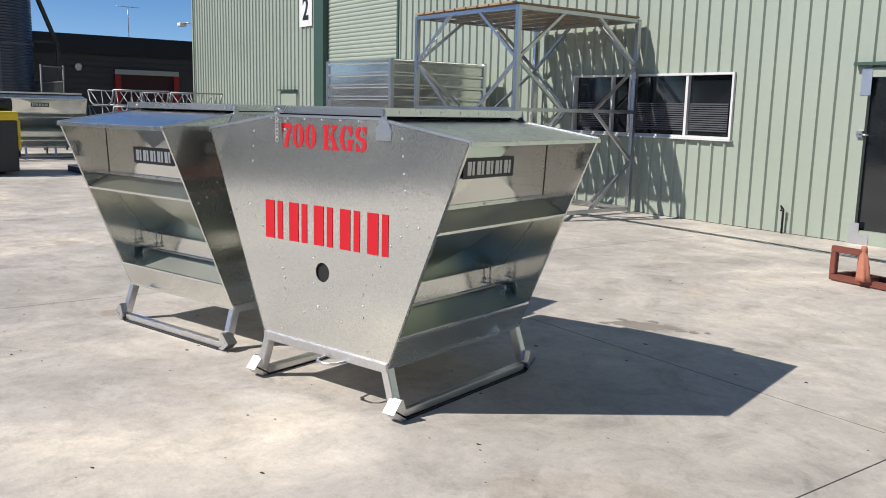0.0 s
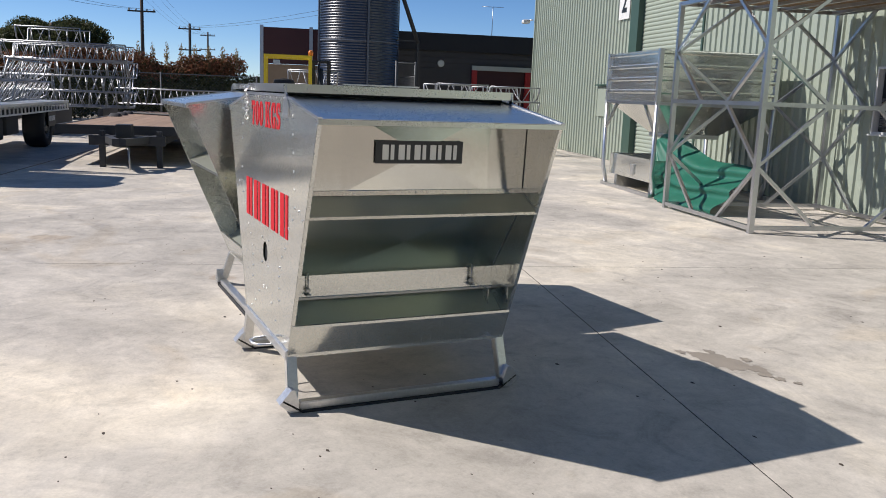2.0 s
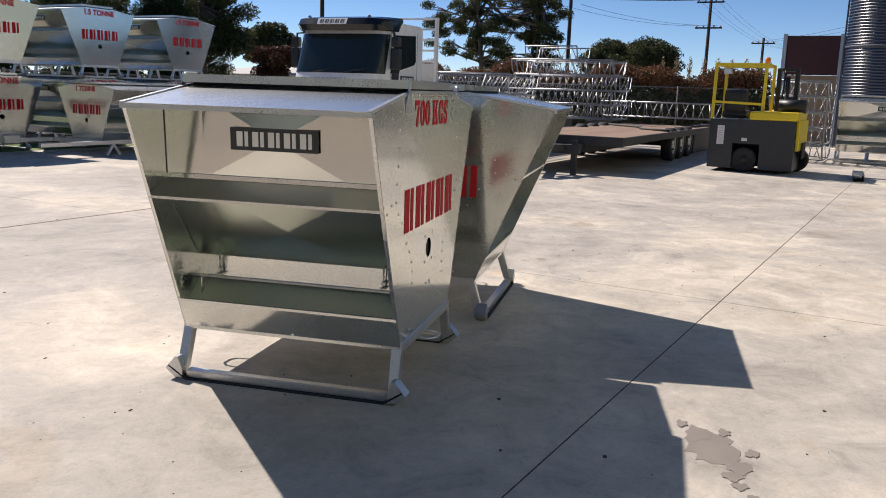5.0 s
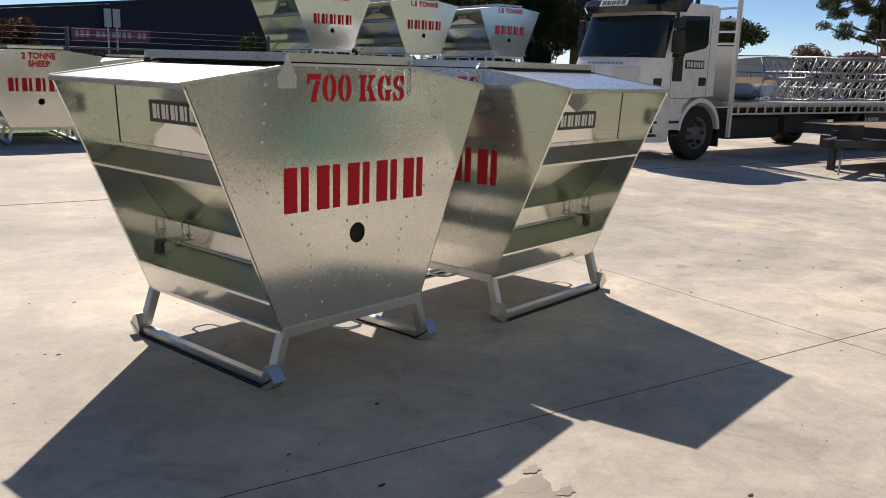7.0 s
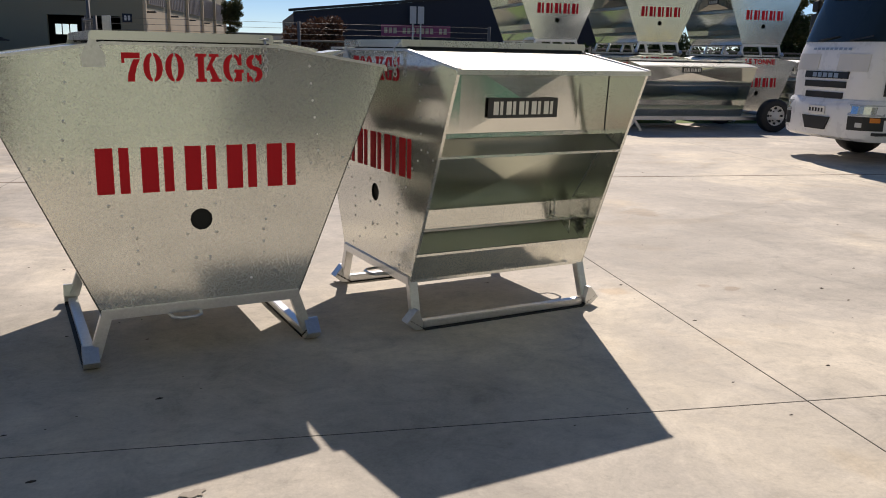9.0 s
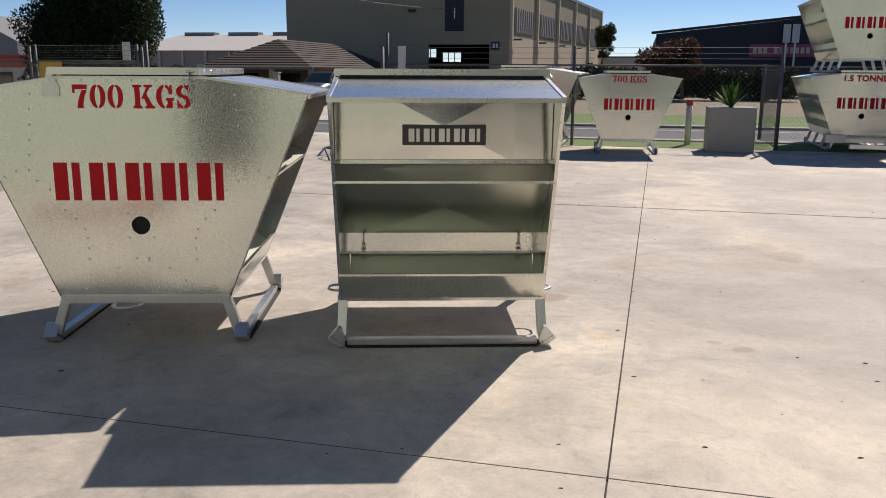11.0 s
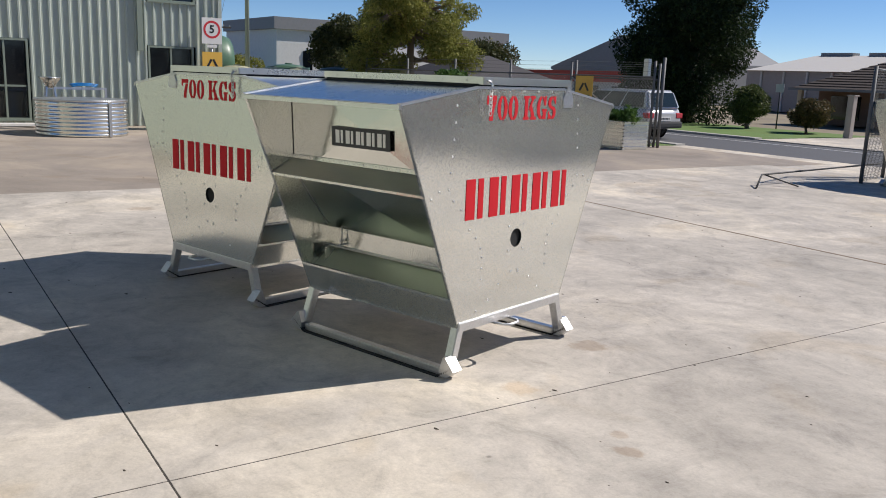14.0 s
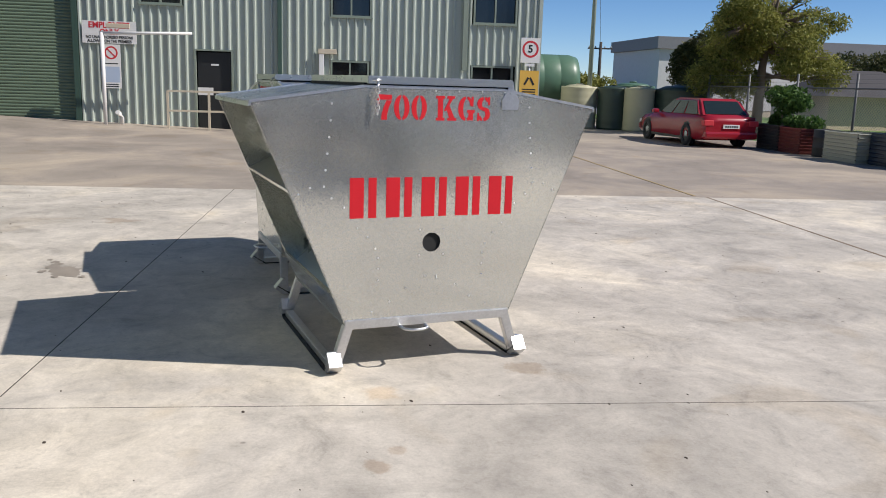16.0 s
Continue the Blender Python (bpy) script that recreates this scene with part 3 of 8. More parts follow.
        if fine:  # lapped corners between the hopper and the end plates
            for y in (-1, 1):
                bm = bar(bmesh.new(), (x * 0.5535, y * (yy - 0.001), 0.973), (x * 0.570, y * (yy - 0.001), 1.31), 0.0022)
                part("corner_seam", bm, DARK_STEEL, f)
                part("corner_seam", bar(bmesh.new(), (x * 0.558, y * (yy - 0.003), 0.956), (x * 0.694, y * (yy - 0.003), 0.889), 0.002), GALV_DULL, f)
                part("corner_seam", bar(bmesh.new(), (x * 0.315, y * (yy - 0.003), 0.578), (x * 0.556, y * (yy - 0.003), 0.898), 0.002), GALV_DULL, f)
        gate = strip("feed_gate", (0.292, 0.452), (0.292, 0.60))
        if fine:
            for yb in (-0.41, 0.41):
                bm = rod(bmesh.new(), [(x * 0.312, yb, 0.47), (x * 0.312, yb, 0.575)], 0.004, 6)
                slab(bm, *sorted((x * 0.293, x * 0.33)), yb - 0.012, yb + 0.012, 0.470, 0.476)
                slab(bm, *sorted((x * 0.302, x * 0.322)), yb - 0.009, yb + 0.009, 0.488, 0.502)
                part("gate_bolt", bm, GALV_DULL, gate)
            bm = slab(bmesh.new(), *sorted((x * 0.292, x * 0.302)), -yy, yy, 0.448, 0.458)
            part("gate_edge", bm, GALV_DULL, gate)
            bm = slab(bmesh.new(), *sorted((x * 0.30, x * 0.37)), -yy + 0.05, -yy + 0.056, 0.34, 0.46)
            part("trough_brace", bm, GALV, f)
            bm = slab(bmesh.new(), *sorted((x * 0.30, x * 0.37)), yy - 0.056, yy - 0.05, 0.34, 0.46)
            part("trough_brace", bm, GALV, f)
        strip("trough_floor", (0.462, 0.314), (0.285, 0.450), mt=GALV_TROUGH_SHADED)
        strip("trough_front", (0.429, 0.232), (0.489, 0.374), 0.004)
        bm = bmesh.new()
        bar(bm, (x * 0.484 * s, -yy, 0.377 * s), (x * 0.484 * s, yy, 0.377 * s), 0.018, 0.012)
        part("trough_lip", bm, GALV, f)
        bm = bmesh.new()
        bar(bm, (x * 0.427 * s, -yy, 0.243 * s), (x * 0.427 * s, yy, 0.243 * s), 0.012, 0.034)
        lathe(bm, [(0.007, 0), (0.007, 0.005)], 8, pose(x * 0.433 * s, 0.02, 0.25 * s, 0, 90 * x))
        part("side_rail", bm, GALV, f)
        strip("trough_base", (0.43, 0.236), (0.0, 0.236))
        if stand:
            # skid with turned-up ends, legs above it
            e = L + 0.005
            bm = bmesh.new()
            bar(bm, (x * 0.480 * s, -e + 0.045, 0.026), (x * 0.480 * s, e - 0.045, 0.026), 0.046, 0.036)
            bmesh.ops.bevel(bm, geom=bm.edges[:], offset=0.004, segments=2, affect="EDGES")
            sk = part("skid", bm, GALV_PIPE, f)
            bm = bmesh.new()
            slab(bm, *sorted((x * 0.455 * s, x * 0.52 * s)), -e + 0.05, e - 0.05, 0.0, 0.007)
            for y in (-1, 1):
                bar(bm, (x * 0.487 * s, y * (e - 0.05), 0.006), (x * 0.487 * s, y * (e + 0.035), 0.062), 0.066, 0.008)
            part("wear_strip", bm, RUBBER, sk, "dark worn runner under the skid")
            for y in (-1, 1):
                bm = prism(bmesh.new(), [(-0.03, 0.008), (0.008, 0.008), (0.056, 0.048), (0.004, 0.108), (-0.010, 0.108), (-0.03, 0.05)], -0.033, 0.033)
                cap = part("skid_end", bm, GALV_PIPE, sk, "pale folded cap on the skid end")
                cap.matrix_basis = pose(x * 0.487 * s, y * (e - 0.005), 0.0, 0, 0, 90 * y)
            for y in (-1, 1) if L < 0.9 else (-1, -0.34, 0.34, 1):
                bm = bmesh.new()
                bar(bm, (x * 0.412 * s, y * (L - 0.018), 0.228 * s), (x * 0.470 * s, y * (L - 0.012), 0.05), 0.046, 0.046, (0, 1, 0))
                bmesh.ops.bevel(bm, geom=bm.edges[:], offset=0.004, segments=2, affect="EDGES")
                part("leg", bm, GALV_PIPE, f)
    # filling hatch: a rim, near-black for the shade in the gap, and a flat lid that slides along it
    q = lid_side
    bm = slab(bmesh.new(), -0.325 * s, 0.345 * s, -L + 0.02, L - 0.02, 1.30 * s, 1.372 * s)
    part("hatch_rim", bm, SHADE_BLACK, f, "rim coloured near-black as the shaded gap under the lid")
    x0, x1 = sorted((-q * 0.335 * s, q * 0.40 * s))
    bm = slab(bmesh.new(), x0, x1, -L - 0.012, L + 0.012, 1.368 * s, 1.404 * s)
    bmesh.ops.bevel(bm, geom=bm.edges[:], offset=0.004, segments=2, affect="EDGES")
    lid = part("lid", bm, GALV_ROOF, f)
    if fine:
        bm = bmesh.new()
        for x in (x0, x1):
            for k in range(7):
                lathe(bm, [(0.006, 0), (0.005, 0.003)], 7, pose(x, -L + 0.09 + k * (2 * L - 0.18) / 6, 1.386 * s, 0, 90 if x > 0 else -90))
        part("lid_rivets", bm, STEEL, lid, kind="stuff")
    for y in (-1, 1) if fine else ():
        bm = prism(bmesh.new(), [(-0.042, 0), (0.042, 0), (0.046, 0.045), (0.016, 0.098), (0.010, 0.135), (-0.010, 0.135), (-0.016, 0.098), (-0.046, 0.045)], 0, 0.005)
        for a, b in ((-0.03, 0.013), (0.03, 0.013), (0, 0.08)):
            lathe(bm, [(0.006, 0), (0.005, 0.004)], 7, pose(a, 0, b, 90))
        hp = part("hinge_plate", bm, GALV_PIPE, f, "pale hinge plate bolted to the end")
        hp.matrix_basis = pose(q * 0.393, y * (L + 0.006), 1.262, 0, 0, 0 if y < 0 else 180)
        bm = bmesh.new()
        rod(bm, [(-0.02, 0, 0.02), (0.02, 0, 0.02)], 0.006, 6)
        rod(bm, [(0, 0, 0.02), (0, -0.02, 0.0), (0, -0.018, -0.02)], 0.005, 6)
        for k in range(6):  # links of the retaining chain
            z, w = -0.028 - 0.019 * k, 0.009
            a = 1 if k % 2 else 0
            pts = [Vector((math.cos(i * math.tau / 8) * w * (1 - a), -0.014 + math.cos(i * math.tau / 8) * w * a, z + math.sin(i * math.tau / 8) * 0.014)) for i in range(9)]
            rod(bm, pts, 0.0026, 5)
        ch = part("chain", bm, STEEL, f, "short bright retaining chain")
        ch.matrix_basis = pose(-q * 0.293, y * (L + 0.012), 1.365, 0, 0, 0 if y < 0 else 180)
    return f


feeder(pose(0, 0, 0), "new galvanised sheep feeder standing on concrete, 700 kgs stencilled in red")
feeder(pose(-1.5234, 0.115, 0, 0, 0, 90.75), "new galvanised sheep feeder on skids, beside a matching feeder", board_z=1.092, lid_side=-1)


# ---- sheds ----
SHED_GREEN = mat("pale_green_cladding", (0.31, 0.35, 0.285), 0.42, mottle=0.10, scale=0.5, grain=0.04, fine=30.0, bump=0.03)
SHED_DARK = plain("dark_green_trim", (0.045, 0.085, 0.065), 0.45)
SHED_GREY = mat("grey_green_cladding", (0.39, 0.435, 0.38), 0.42, mottle=0.12, scale=0.5, grain=0.04, fine=30.0, bump=0.03)
GLASS = plain("dark_glass", (0.010, 0.012, 0.014), 0.06, spec=0.7)
ALU = plain("white_window_frame", (0.62, 0.62, 0.60), 0.4)
WHITE = plain("white_paint", (0.72, 0.71, 0.68), 0.4)
CREAM = plain("cream_paint", (0.55, 0.48, 0.36), 0.5)
BLACK = plain("black_paint", (0.016, 0.017, 0.018), 0.45)
YELLOW = plain("yellow_paint", (0.78, 0.58, 0.02), 0.38)
RUST = mat("red_oxide_steel", (0.16, 0.045, 0.028), 0.7, scale=12.0, mottle=0.3)


def ribbed(bm, a0, a1, z0, z1, holes=(), pitch=0.2, depth=0.03, rib=0.055, place=None):
    """Cladding with upright ribs from a0 to a1 along the wall and z0 to z1, open at the holes (a, a, z, z); y is out of the wall."""
    xs = []
    a = a0
    while a < a1 - 1e-6:
        xs += [(a, 0.0), (min(a + pitch - rib, a1), 0.0), (min(a + pitch - rib * 0.72, a1), depth), (min(a + pitch - rib * 0.28, a1), depth)]
        a += pitch
    xs.append((a1, 0.0))
    place = place or Matrix()
    cuts = sorted({z0, z1, *[z for h in holes for z in h[2:] if z0 < z < z1]})
    grid = {}

    def vert(i, z):
        if (i, z) not in grid:
            grid[i, z] = bm.verts.new(place @ Vector((xs[i][0], xs[i][1], z)))
        return grid[i, z]

    for i in range(len(xs) - 1):
        if xs[i + 1][0] - xs[i][0] < 1e-6 and xs[i][1] == xs[i + 1][1]:
            continue
        mid = (xs[i][0] + xs[i + 1][0]) / 2
        for zl, zh in zip(cuts, cuts[1:]):
            if any(h[0] < mid < h[1] and h[2] < (zl + zh) / 2 < h[3] for h in holes):
                continue
            bm.faces.new((vert(i, zl), vert(i + 1, zl), vert(i + 1, zh), vert(i, zh)))
    return bm


def sash(parent, m, a0, a1, z0, z1, splits, frame_mat, name="window", w=0.045, sill=True, pane=None, back=0.07):
    """A framed window in the wall plane of m (x along, y out): outer frame, mullions, panes, sill."""
    # near-black sheet behind the panes, painted in for the unlit room
    win = part(name, slab(bmesh.new(), a0, a1, -back - 0.02, -back, z0, z1, m), SHADE_BLACK, parent)
    bm = bmesh.new()
    for x0, x1, b0, b1 in ((a0 - w, a1 + w, z1, z1 + w), (a0 - w, a1 + w, z0 - w, z0), (a0 - w, a0, z0, z1), (a1, a1 + w, z0, z1)):
        slab(bm, x0, x1, -back, 0.036, b0, b1, m)
    part("window_frame", bm, frame_mat, win)
    e = [a0, *splits, a1]
    for k in splits:
        part("mullion", slab(bmesh.new(), k - 0.02, k + 0.02, -back + 0.012, 0.022, z0 + 0.002, z1 - 0.002, m), frame_mat, win)
    for x0, x1 in zip(e, e[1:]):
        part("pane", slab(bmesh.new(), x0 + 0.021, x1 - 0.021, -back + 0.03, -back + 0.036, z0 + 0.003, z1 - 0.003, m), pane or GLASS, win)
    if sill:
        part("sill", slab(bmesh.new(), a0 - w - 0.02, a1 + w + 0.02, -0.01, 0.07, z0 - w - 0.022, z0 - w - 0.001, m), frame_mat, win)
    return win


def roller(parent, m, a0, a1, z1, material, pitch=0.085):
    """A roller door of curved slats."""
    bm = bmesh.new()
    rows = []
    z = 0.0
    while z < z1:
        for k, d in ((0.0, 0.0), (0.25, 0.014), (0.5, 0.018), (0.75, 0.014)):
            rows.append((min(z + k * pitch, z1), d))
        z += pitch
    prev = None
    for z, d in rows:
        cur = [bm.verts.new(m @ Vector((a, -0.10 + d, z))) for a in (a0, a1)]
        if prev and (cur[0].co - prev[0].co).length > 1e-5:
            bm.faces.new((prev[0], prev[1], cur[1], cur[0]))
        prev = cur
    return part("roller_door", bm, material, parent)


# long shed along the north side: its wall faces the yard
WN = site(0, 7.0) @ pose(0, 0, 0, 0, 0, 180)          # x runs back along the wall, y out into the yard
shed = thing("green_shed", "long pale green ribbed steel shed with a strip window", "shed", kind="structure")
DOOR_N, WIN_N, ROLL_N = (0.33, 1.26, 0.0, 1.96), (2.92, 5.70, 1.13, 1.92), (10.66, 13.68, 0.0, 4.7)
bm = ribbed(bmesh.new(), -9.0, 21.9, 0.01, 6.4, (DOOR_N, WIN_N, ROLL_N), place=WN)
part("wall", bm, SHED_GREEN, shed)
# added near-black sheet behind the cladding, for the unlit inside
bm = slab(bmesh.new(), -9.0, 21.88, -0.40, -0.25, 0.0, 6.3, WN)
part("inner_wall", bm, SHADE_BLACK, shed)
bm = ribbed(bmesh.new(), 0.0, 14.0, 0.01, 6.4, place=site(-21.9, 7.0) @ pose(0, 0, 0, 0, 0, 90))
part("end_wall", bm, SHED_GREEN, shed)
bm = bmesh.new()
slab(bm, 21.86, 21.93, -0.05, 0.045, 0.0, 6.4, WN)
part("corner_flashing", bm, SHED_GREEN, shed)
part("roof", block(-9.2, 22.1, -14.0, 0.25, 6.4, 6.55, 0, WN), SHED_GREY, shed)
sash(shed, WN, *WIN_N, (3.62, 4.61, 4.95), ALU, w=0.03)
BLIND = plain("dark_blind_slat", (0.07, 0.072, 0.078), 0.5)
for a0, a1 in ((2.98, 3.58), (3.66, 4.57), (4.99, 5.64)):
    for k in range(13):
        part("blind_slat", slab(bmesh.new(), a0, a1, -0.018, -0.012, 1.19 + k * 0.029, 1.207 + k * 0.029, WN), BLIND, shed)
# door with a pale frame, kick plate and lever
m = WN
dr = part("door", slab(bmesh.new(), 0.36, 1.17, -0.06, -0.02, 0.16, 1.86, m), GLASS, shed, "glazed door in a pale metal frame")
bm = bmesh.new()
for a0, a1, z0, z1 in ((0.33, 1.26, 1.86, 1.96), (1.17, 1.26, 0.0, 1.86), (0.33, 0.36, 0.0, 1.86), (0.36, 1.17, 0.0, 0.16)):
    slab(bm, a0, a1, -0.07, 0.04, z0, z1, m)
part("door_frame", bm, SHED_GREEN, dr)
bm = bmesh.new()
for a0, a1, z0, z1 in ((1.00, 1.225, 0.01, 0.125), (1.115, 1.225, 0.125, 0.245), (1.14, 1.255, 1.66, 1.95)):
    slab(bm, a0, a1, 0.041, 0.046, z0, z1, m)
part("corner_plate", bm, GALV_PIPE, dr)
bm = slab(bmesh.new(), 1.17, 1.24, 0.041, 0.075, 1.20, 1.27, m)
rod(bm, [m @ Vector((1.2, 0.08, 1.23)), m @ Vector((1.1, 0.08, 1.23))], 0.01)
part("door_handle", bm, STEEL, dr)
part("door_hood", block(0.2, 1.34, -0.01, 0.09, 1.985, 2.02, 0, m), SHED_DARK, shed)
roller(shed, WN, 10.66, 13.68, 4.7, SHED_GREEN)
bm = bmesh.new()
slab(bm, 13.68, 14.12, -0.16, 0.05, 0.0, 4.85, WN)
slab(bm, 10.60, 10.66, -0.16, 0.05, 0.0, 4.85, WN)
part("door_jamb", bm, SHED_DARK, shed)
hatch = part("wall_hatch", block(15.02, 15.86, 0.0, 0.05, 1.02, 1.74, 0.004, WN), SHED_GREEN, shed)
part("hatch_hood", block(14.98, 15.92, 0.0, 0.12, 1.75, 1.78, 0, WN), SHED_DARK, hatch)
bm = block(14.22, 14.84, 0.032, 0.045, 3.22, 3.98, 0.0, WN)
plate = part("bay_sign", bm, WHITE, shed, "white bay number plate")
words("2", 0.72, WN @ pose(14.53, 0.047, 3.60, 90, 0, 180), BLACK, plate, 0.85, "numeral")
part("tap_pipe", rod(bmesh.new(), [WN @ Vector(p) for p in ((2.05, 0.05, 0.0), (2.05, 0.05, 0.30), (2.05, 0.10, 0.34), (2.05, 0.10, 0.28))], 0.014), BLACK, shed)
# flood lamp on an arm at the shed's corner
fl = thing("flood_lamp", "small pale flood lamp on a wall arm", "lamp", site(-21.9, 6.9, 3.75))
part("arm", rod(bmesh.new(), [(0, 0, 0.02), (-0.4, -0.1, 0.03)], 0.02), GALV_DULL, fl)
part("lamp_head", block(-0.62, -0.34, -0.2, 0.02, -0.06, 0.06, 0.04), WHITE, fl)

# two-storey office shed on the east side
WE = site(15.1, 0) @ pose(0, 0, 0, 0, 0, 90)           # x runs north along the wall, y out into the yard
office = thing("office_shed", "two-storey green ribbed steel office shed with windows", "shed", kind="structure")
holes = [(2.61, 3.44, 0.0, 1.96), (6.23, 10.4, 0.0, 4.2), (-0.68, 0.27, 0.12, 1.85), (-4.25, -3.18, 0.3, 1.84), (-0.73, 0.27, 2.86, 3.9), (-4.3, -3.2, 2.82, 3.9), (3.72, 4.72, 2.98, 3.9)]
bm = ribbed(bmesh.new(), -4.9, 16.0, 0.0, 6.6, holes, 0.2, 0.04, 0.075, WE)
part("wall", bm, SHED_GREY, office)
# added near-black sheet again, in place of the office's unlit inside
part("inner_wall", slab(bmesh.new(), -4.86, 16.0, -0.4, -0.3, 0.0, 6.5, WE), SHADE_BLACK, office)
bm = ribbed(bmesh.new(), 0, 12, 0.0, 6.6, (), 0.2, 0.04, 0.075, site(15.1, -4.9) @ pose(0, 0, 0, 0, 0, 0) @ Matrix.Diagonal((1, -1, 1, 1)))
part("end_wall", bm, SHED_GREY, office)
part("roof", block(-5.1, 16.2, -12.0, 0.2, 6.6, 6.75, 0, WE), SHED_GREY, office)
part("corner_flashing", slab(bmesh.new(), -4.93, -4.84, -0.04, 0.05, 0.0, 6.6, WE), SHED_GREY, office)
FR = plain("grey_green_frame", (0.22, 0.26, 0.21), 0.5)
for a0, a1, z0, z1 in holes[2:]:
    sash(office, WE, a0 + 0.05, a1 - 0.05, z0 + 0.05, z1 - 0.05, ((a0 + a1) / 2,), FR)
part("transom", slab(bmesh.new(), -0.60, 0.20, -0.045, 0.02, 0.83, 0.87, WE), FR, office)
dk = part("door", block(2.64, 3.41, -0.09, -0.05, 0.12, 1.93, 0.004, WE), BLACK, office, "plain black door")
part("door_plate", slab(bmesh.new(), 2.92, 3.10, -0.049, -0.045, 1.62, 1.66, WE), WHITE, dk)
part("door_notice", slab(bmesh.new(), 3.06, 3.42, -0.049, -0.045, 0.92, 1.10, WE), WHITE, dk)
bm = bmesh.new()
for a0, a1, z0, z1 in ((2.57, 2.61, 0.0, 1.96), (3.44, 3.48, 0.0, 1.96), (2.57, 3.48, 1.96, 2.0)):
    slab(bm, a0, a1, -0.08, 0.044, z0, z1, WE)
part("door_frame", bm, FR, office)
ROLL_DARK = mat("dark_green_roller", (0.13, 0.18, 0.12), 0.5, scale=1.0)
roller(office, WE, 6.23, 10.4, 4.2, ROLL_DARK, 0.075)
part("roller_jamb", slab(bmesh.new(), 6.1, 6.23, -0.1, 0.05, 0.0, 4.3, WE), SHED_DARK, office)
part("downpipe", block(-3.06, -2.94, 0.04, 0.12, 1.7, 6.5, 0.006, WE), FR, office)
part("downpipe", block(1.42, 1.52, 0.04, 0.12, 0.1, 6.5, 0.006, WE), SHED_DARK, office)
RED_BROWN = plain("terracotta_patch", (0.35, 0.16, 0.09), 0.7)
part("downpipe_boot", block(1.30, 1.40, 0.04, 0.13, 0.05, 0.85, 0.006, WE), RED_BROWN, office)
# notices on the wall
bm = block(4.78, 6.0, 0.045, 0.058, 2.05, 2.56, 0, WE)
nt = part("notice_board", bm, WHITE, office, "white employees only notice with red lettering")
NOTICE_RED = plain("sign_red", (0.55, 0.03, 0.04), 0.5)
words("EMPLOYEES", 0.19, WE @ pose(5.39, 0.060, 2.46, 90, 0, 180), NOTICE_RED, nt, 0.95)
words("ONLY", 0.17, WE @ pose(5.39, 0.060, 2.31, 90, 0, 180), NOTICE_RED, nt, 0.95)
words("NO UNAUTHORISED PERSONS", 0.093, WE @ pose(5.39, 0.060, 2.19, 90, 0, 180), BLACK, nt, 0.82)
words("ALLOWED ON THE PREMISES", 0.093, WE @ pose(5.39, 0.060, 2.10, 90, 0, 180), BLACK, nt, 0.82)
bm = block(5.16, 5.58, 0.045, 0.058, 1.02, 2.03, 0, WE)
nt = part("notice_board", bm, WHITE, office, "tall white notice with a red ring sign")


def ring_mesh(bm, r0, r1, m, n=28):
    a = [[bm.verts.new(m @ Vector((r * math.cos(i * math.tau / n), r * math.sin(i * math.tau / n), 0))) for i in range(n)] for r in (r0, r1)]
    for i in range(n):
        bm.faces.new((a[0][i], a[0][(i + 1) % n], a[1][(i + 1) % n], a[1][i]))
    return bm


mm = WE @ pose(5.37, 0.060, 1.84, 90, 0, 180)
bm = ring_mesh(bmesh.new(), 0.115, 0.15, mm)
bar(bm, mm @ Vector((-0.09, 0.09, 0)), mm @ Vector((0.09, -0.09, 0)), 0.03, 0.002, mm.to_3x3() @ Vector((0, 0, 1)))
part("ban_ring", bm, NOTICE_RED, nt)
PALE_BLUE = plain("pale_blue_print", (0.42, 0.50, 0.62), 0.5)
part("notice_print", slab(bmesh.new(), 5.19, 5.55, 0.0585, 0.060, 1.16, 1.52, WE), PALE_BLUE, nt)
for z in (1.58, 1.10, 1.05):
    part("notice_bar", slab(bmesh.new(), 5.22, 5.52, 0.0585, 0.060, z, z + 0.022, WE), BLACK, nt)

# paving in front of the office: rises gently to the north-east corner
bm = bmesh.new()
nu, nv = 24, 30
g = [[bm.verts.new(site(0, 0) @ Vector((u, v, -0.004 + 0.036 * max(0.0, v + 0.7) * min(1.0, max(0.0, (u - 6.0) / 9.1))))) for v in (np.linspace(-13.2, 16, nv + 1))] for u in np.linspace(4.2, 26, nu + 1)]
for i in range(nu):
    for j in range(nv):
        bm.faces.new((g[i][j], g[i + 1][j], g[i + 1][j + 1], g[i][j + 1]))
tagged(part("apron", bm, ASPHALT, label="grey worn paving between yard slabs and office", smooth=True), category="pavement", kind="structure")
OCHRE_FILL = plain("ochre_joint_filler", (0.36, 0.27, 0.14), 0.8)
part("apron_joint", slab(bmesh.new(), 4.71, 16, -4.72, -4.68, -0.03, 0.002, site(0, 0)), OCHRE_FILL, bpy.data.objects["apron"])

# ---- street south of the yard ----
road = part("road", slab(bmesh.new(), -300, 300, -18.3, -13.9, -0.06, -0.035, site(0, 0)), ROAD, label="two-lane grey asphalt street")
tagged(road, category="road", kind="structure")
part("centre_line", slab(bmesh.new(), -200, 200, -17.46, -17.38, -0.034, -0.031, site(0, 0)), WHITE, road)
for nm, v0, v1 in (("verge", -13.55, -12.1), ("verge", -24.5, -18.68)):
    for u0, u1 in (((-60, 2.2), (8.3, 60)) if v0 > -14 else ((-60, 4.2), (9.6, 60))):
        bm = slab(bmesh.new(), u0, u1, v0, v1, -0.06, 0.0, site(0, 0))
        tagged(part(nm, bm, GRASS, label="strip of short green grass along the street"), category="grass", kind="structure")
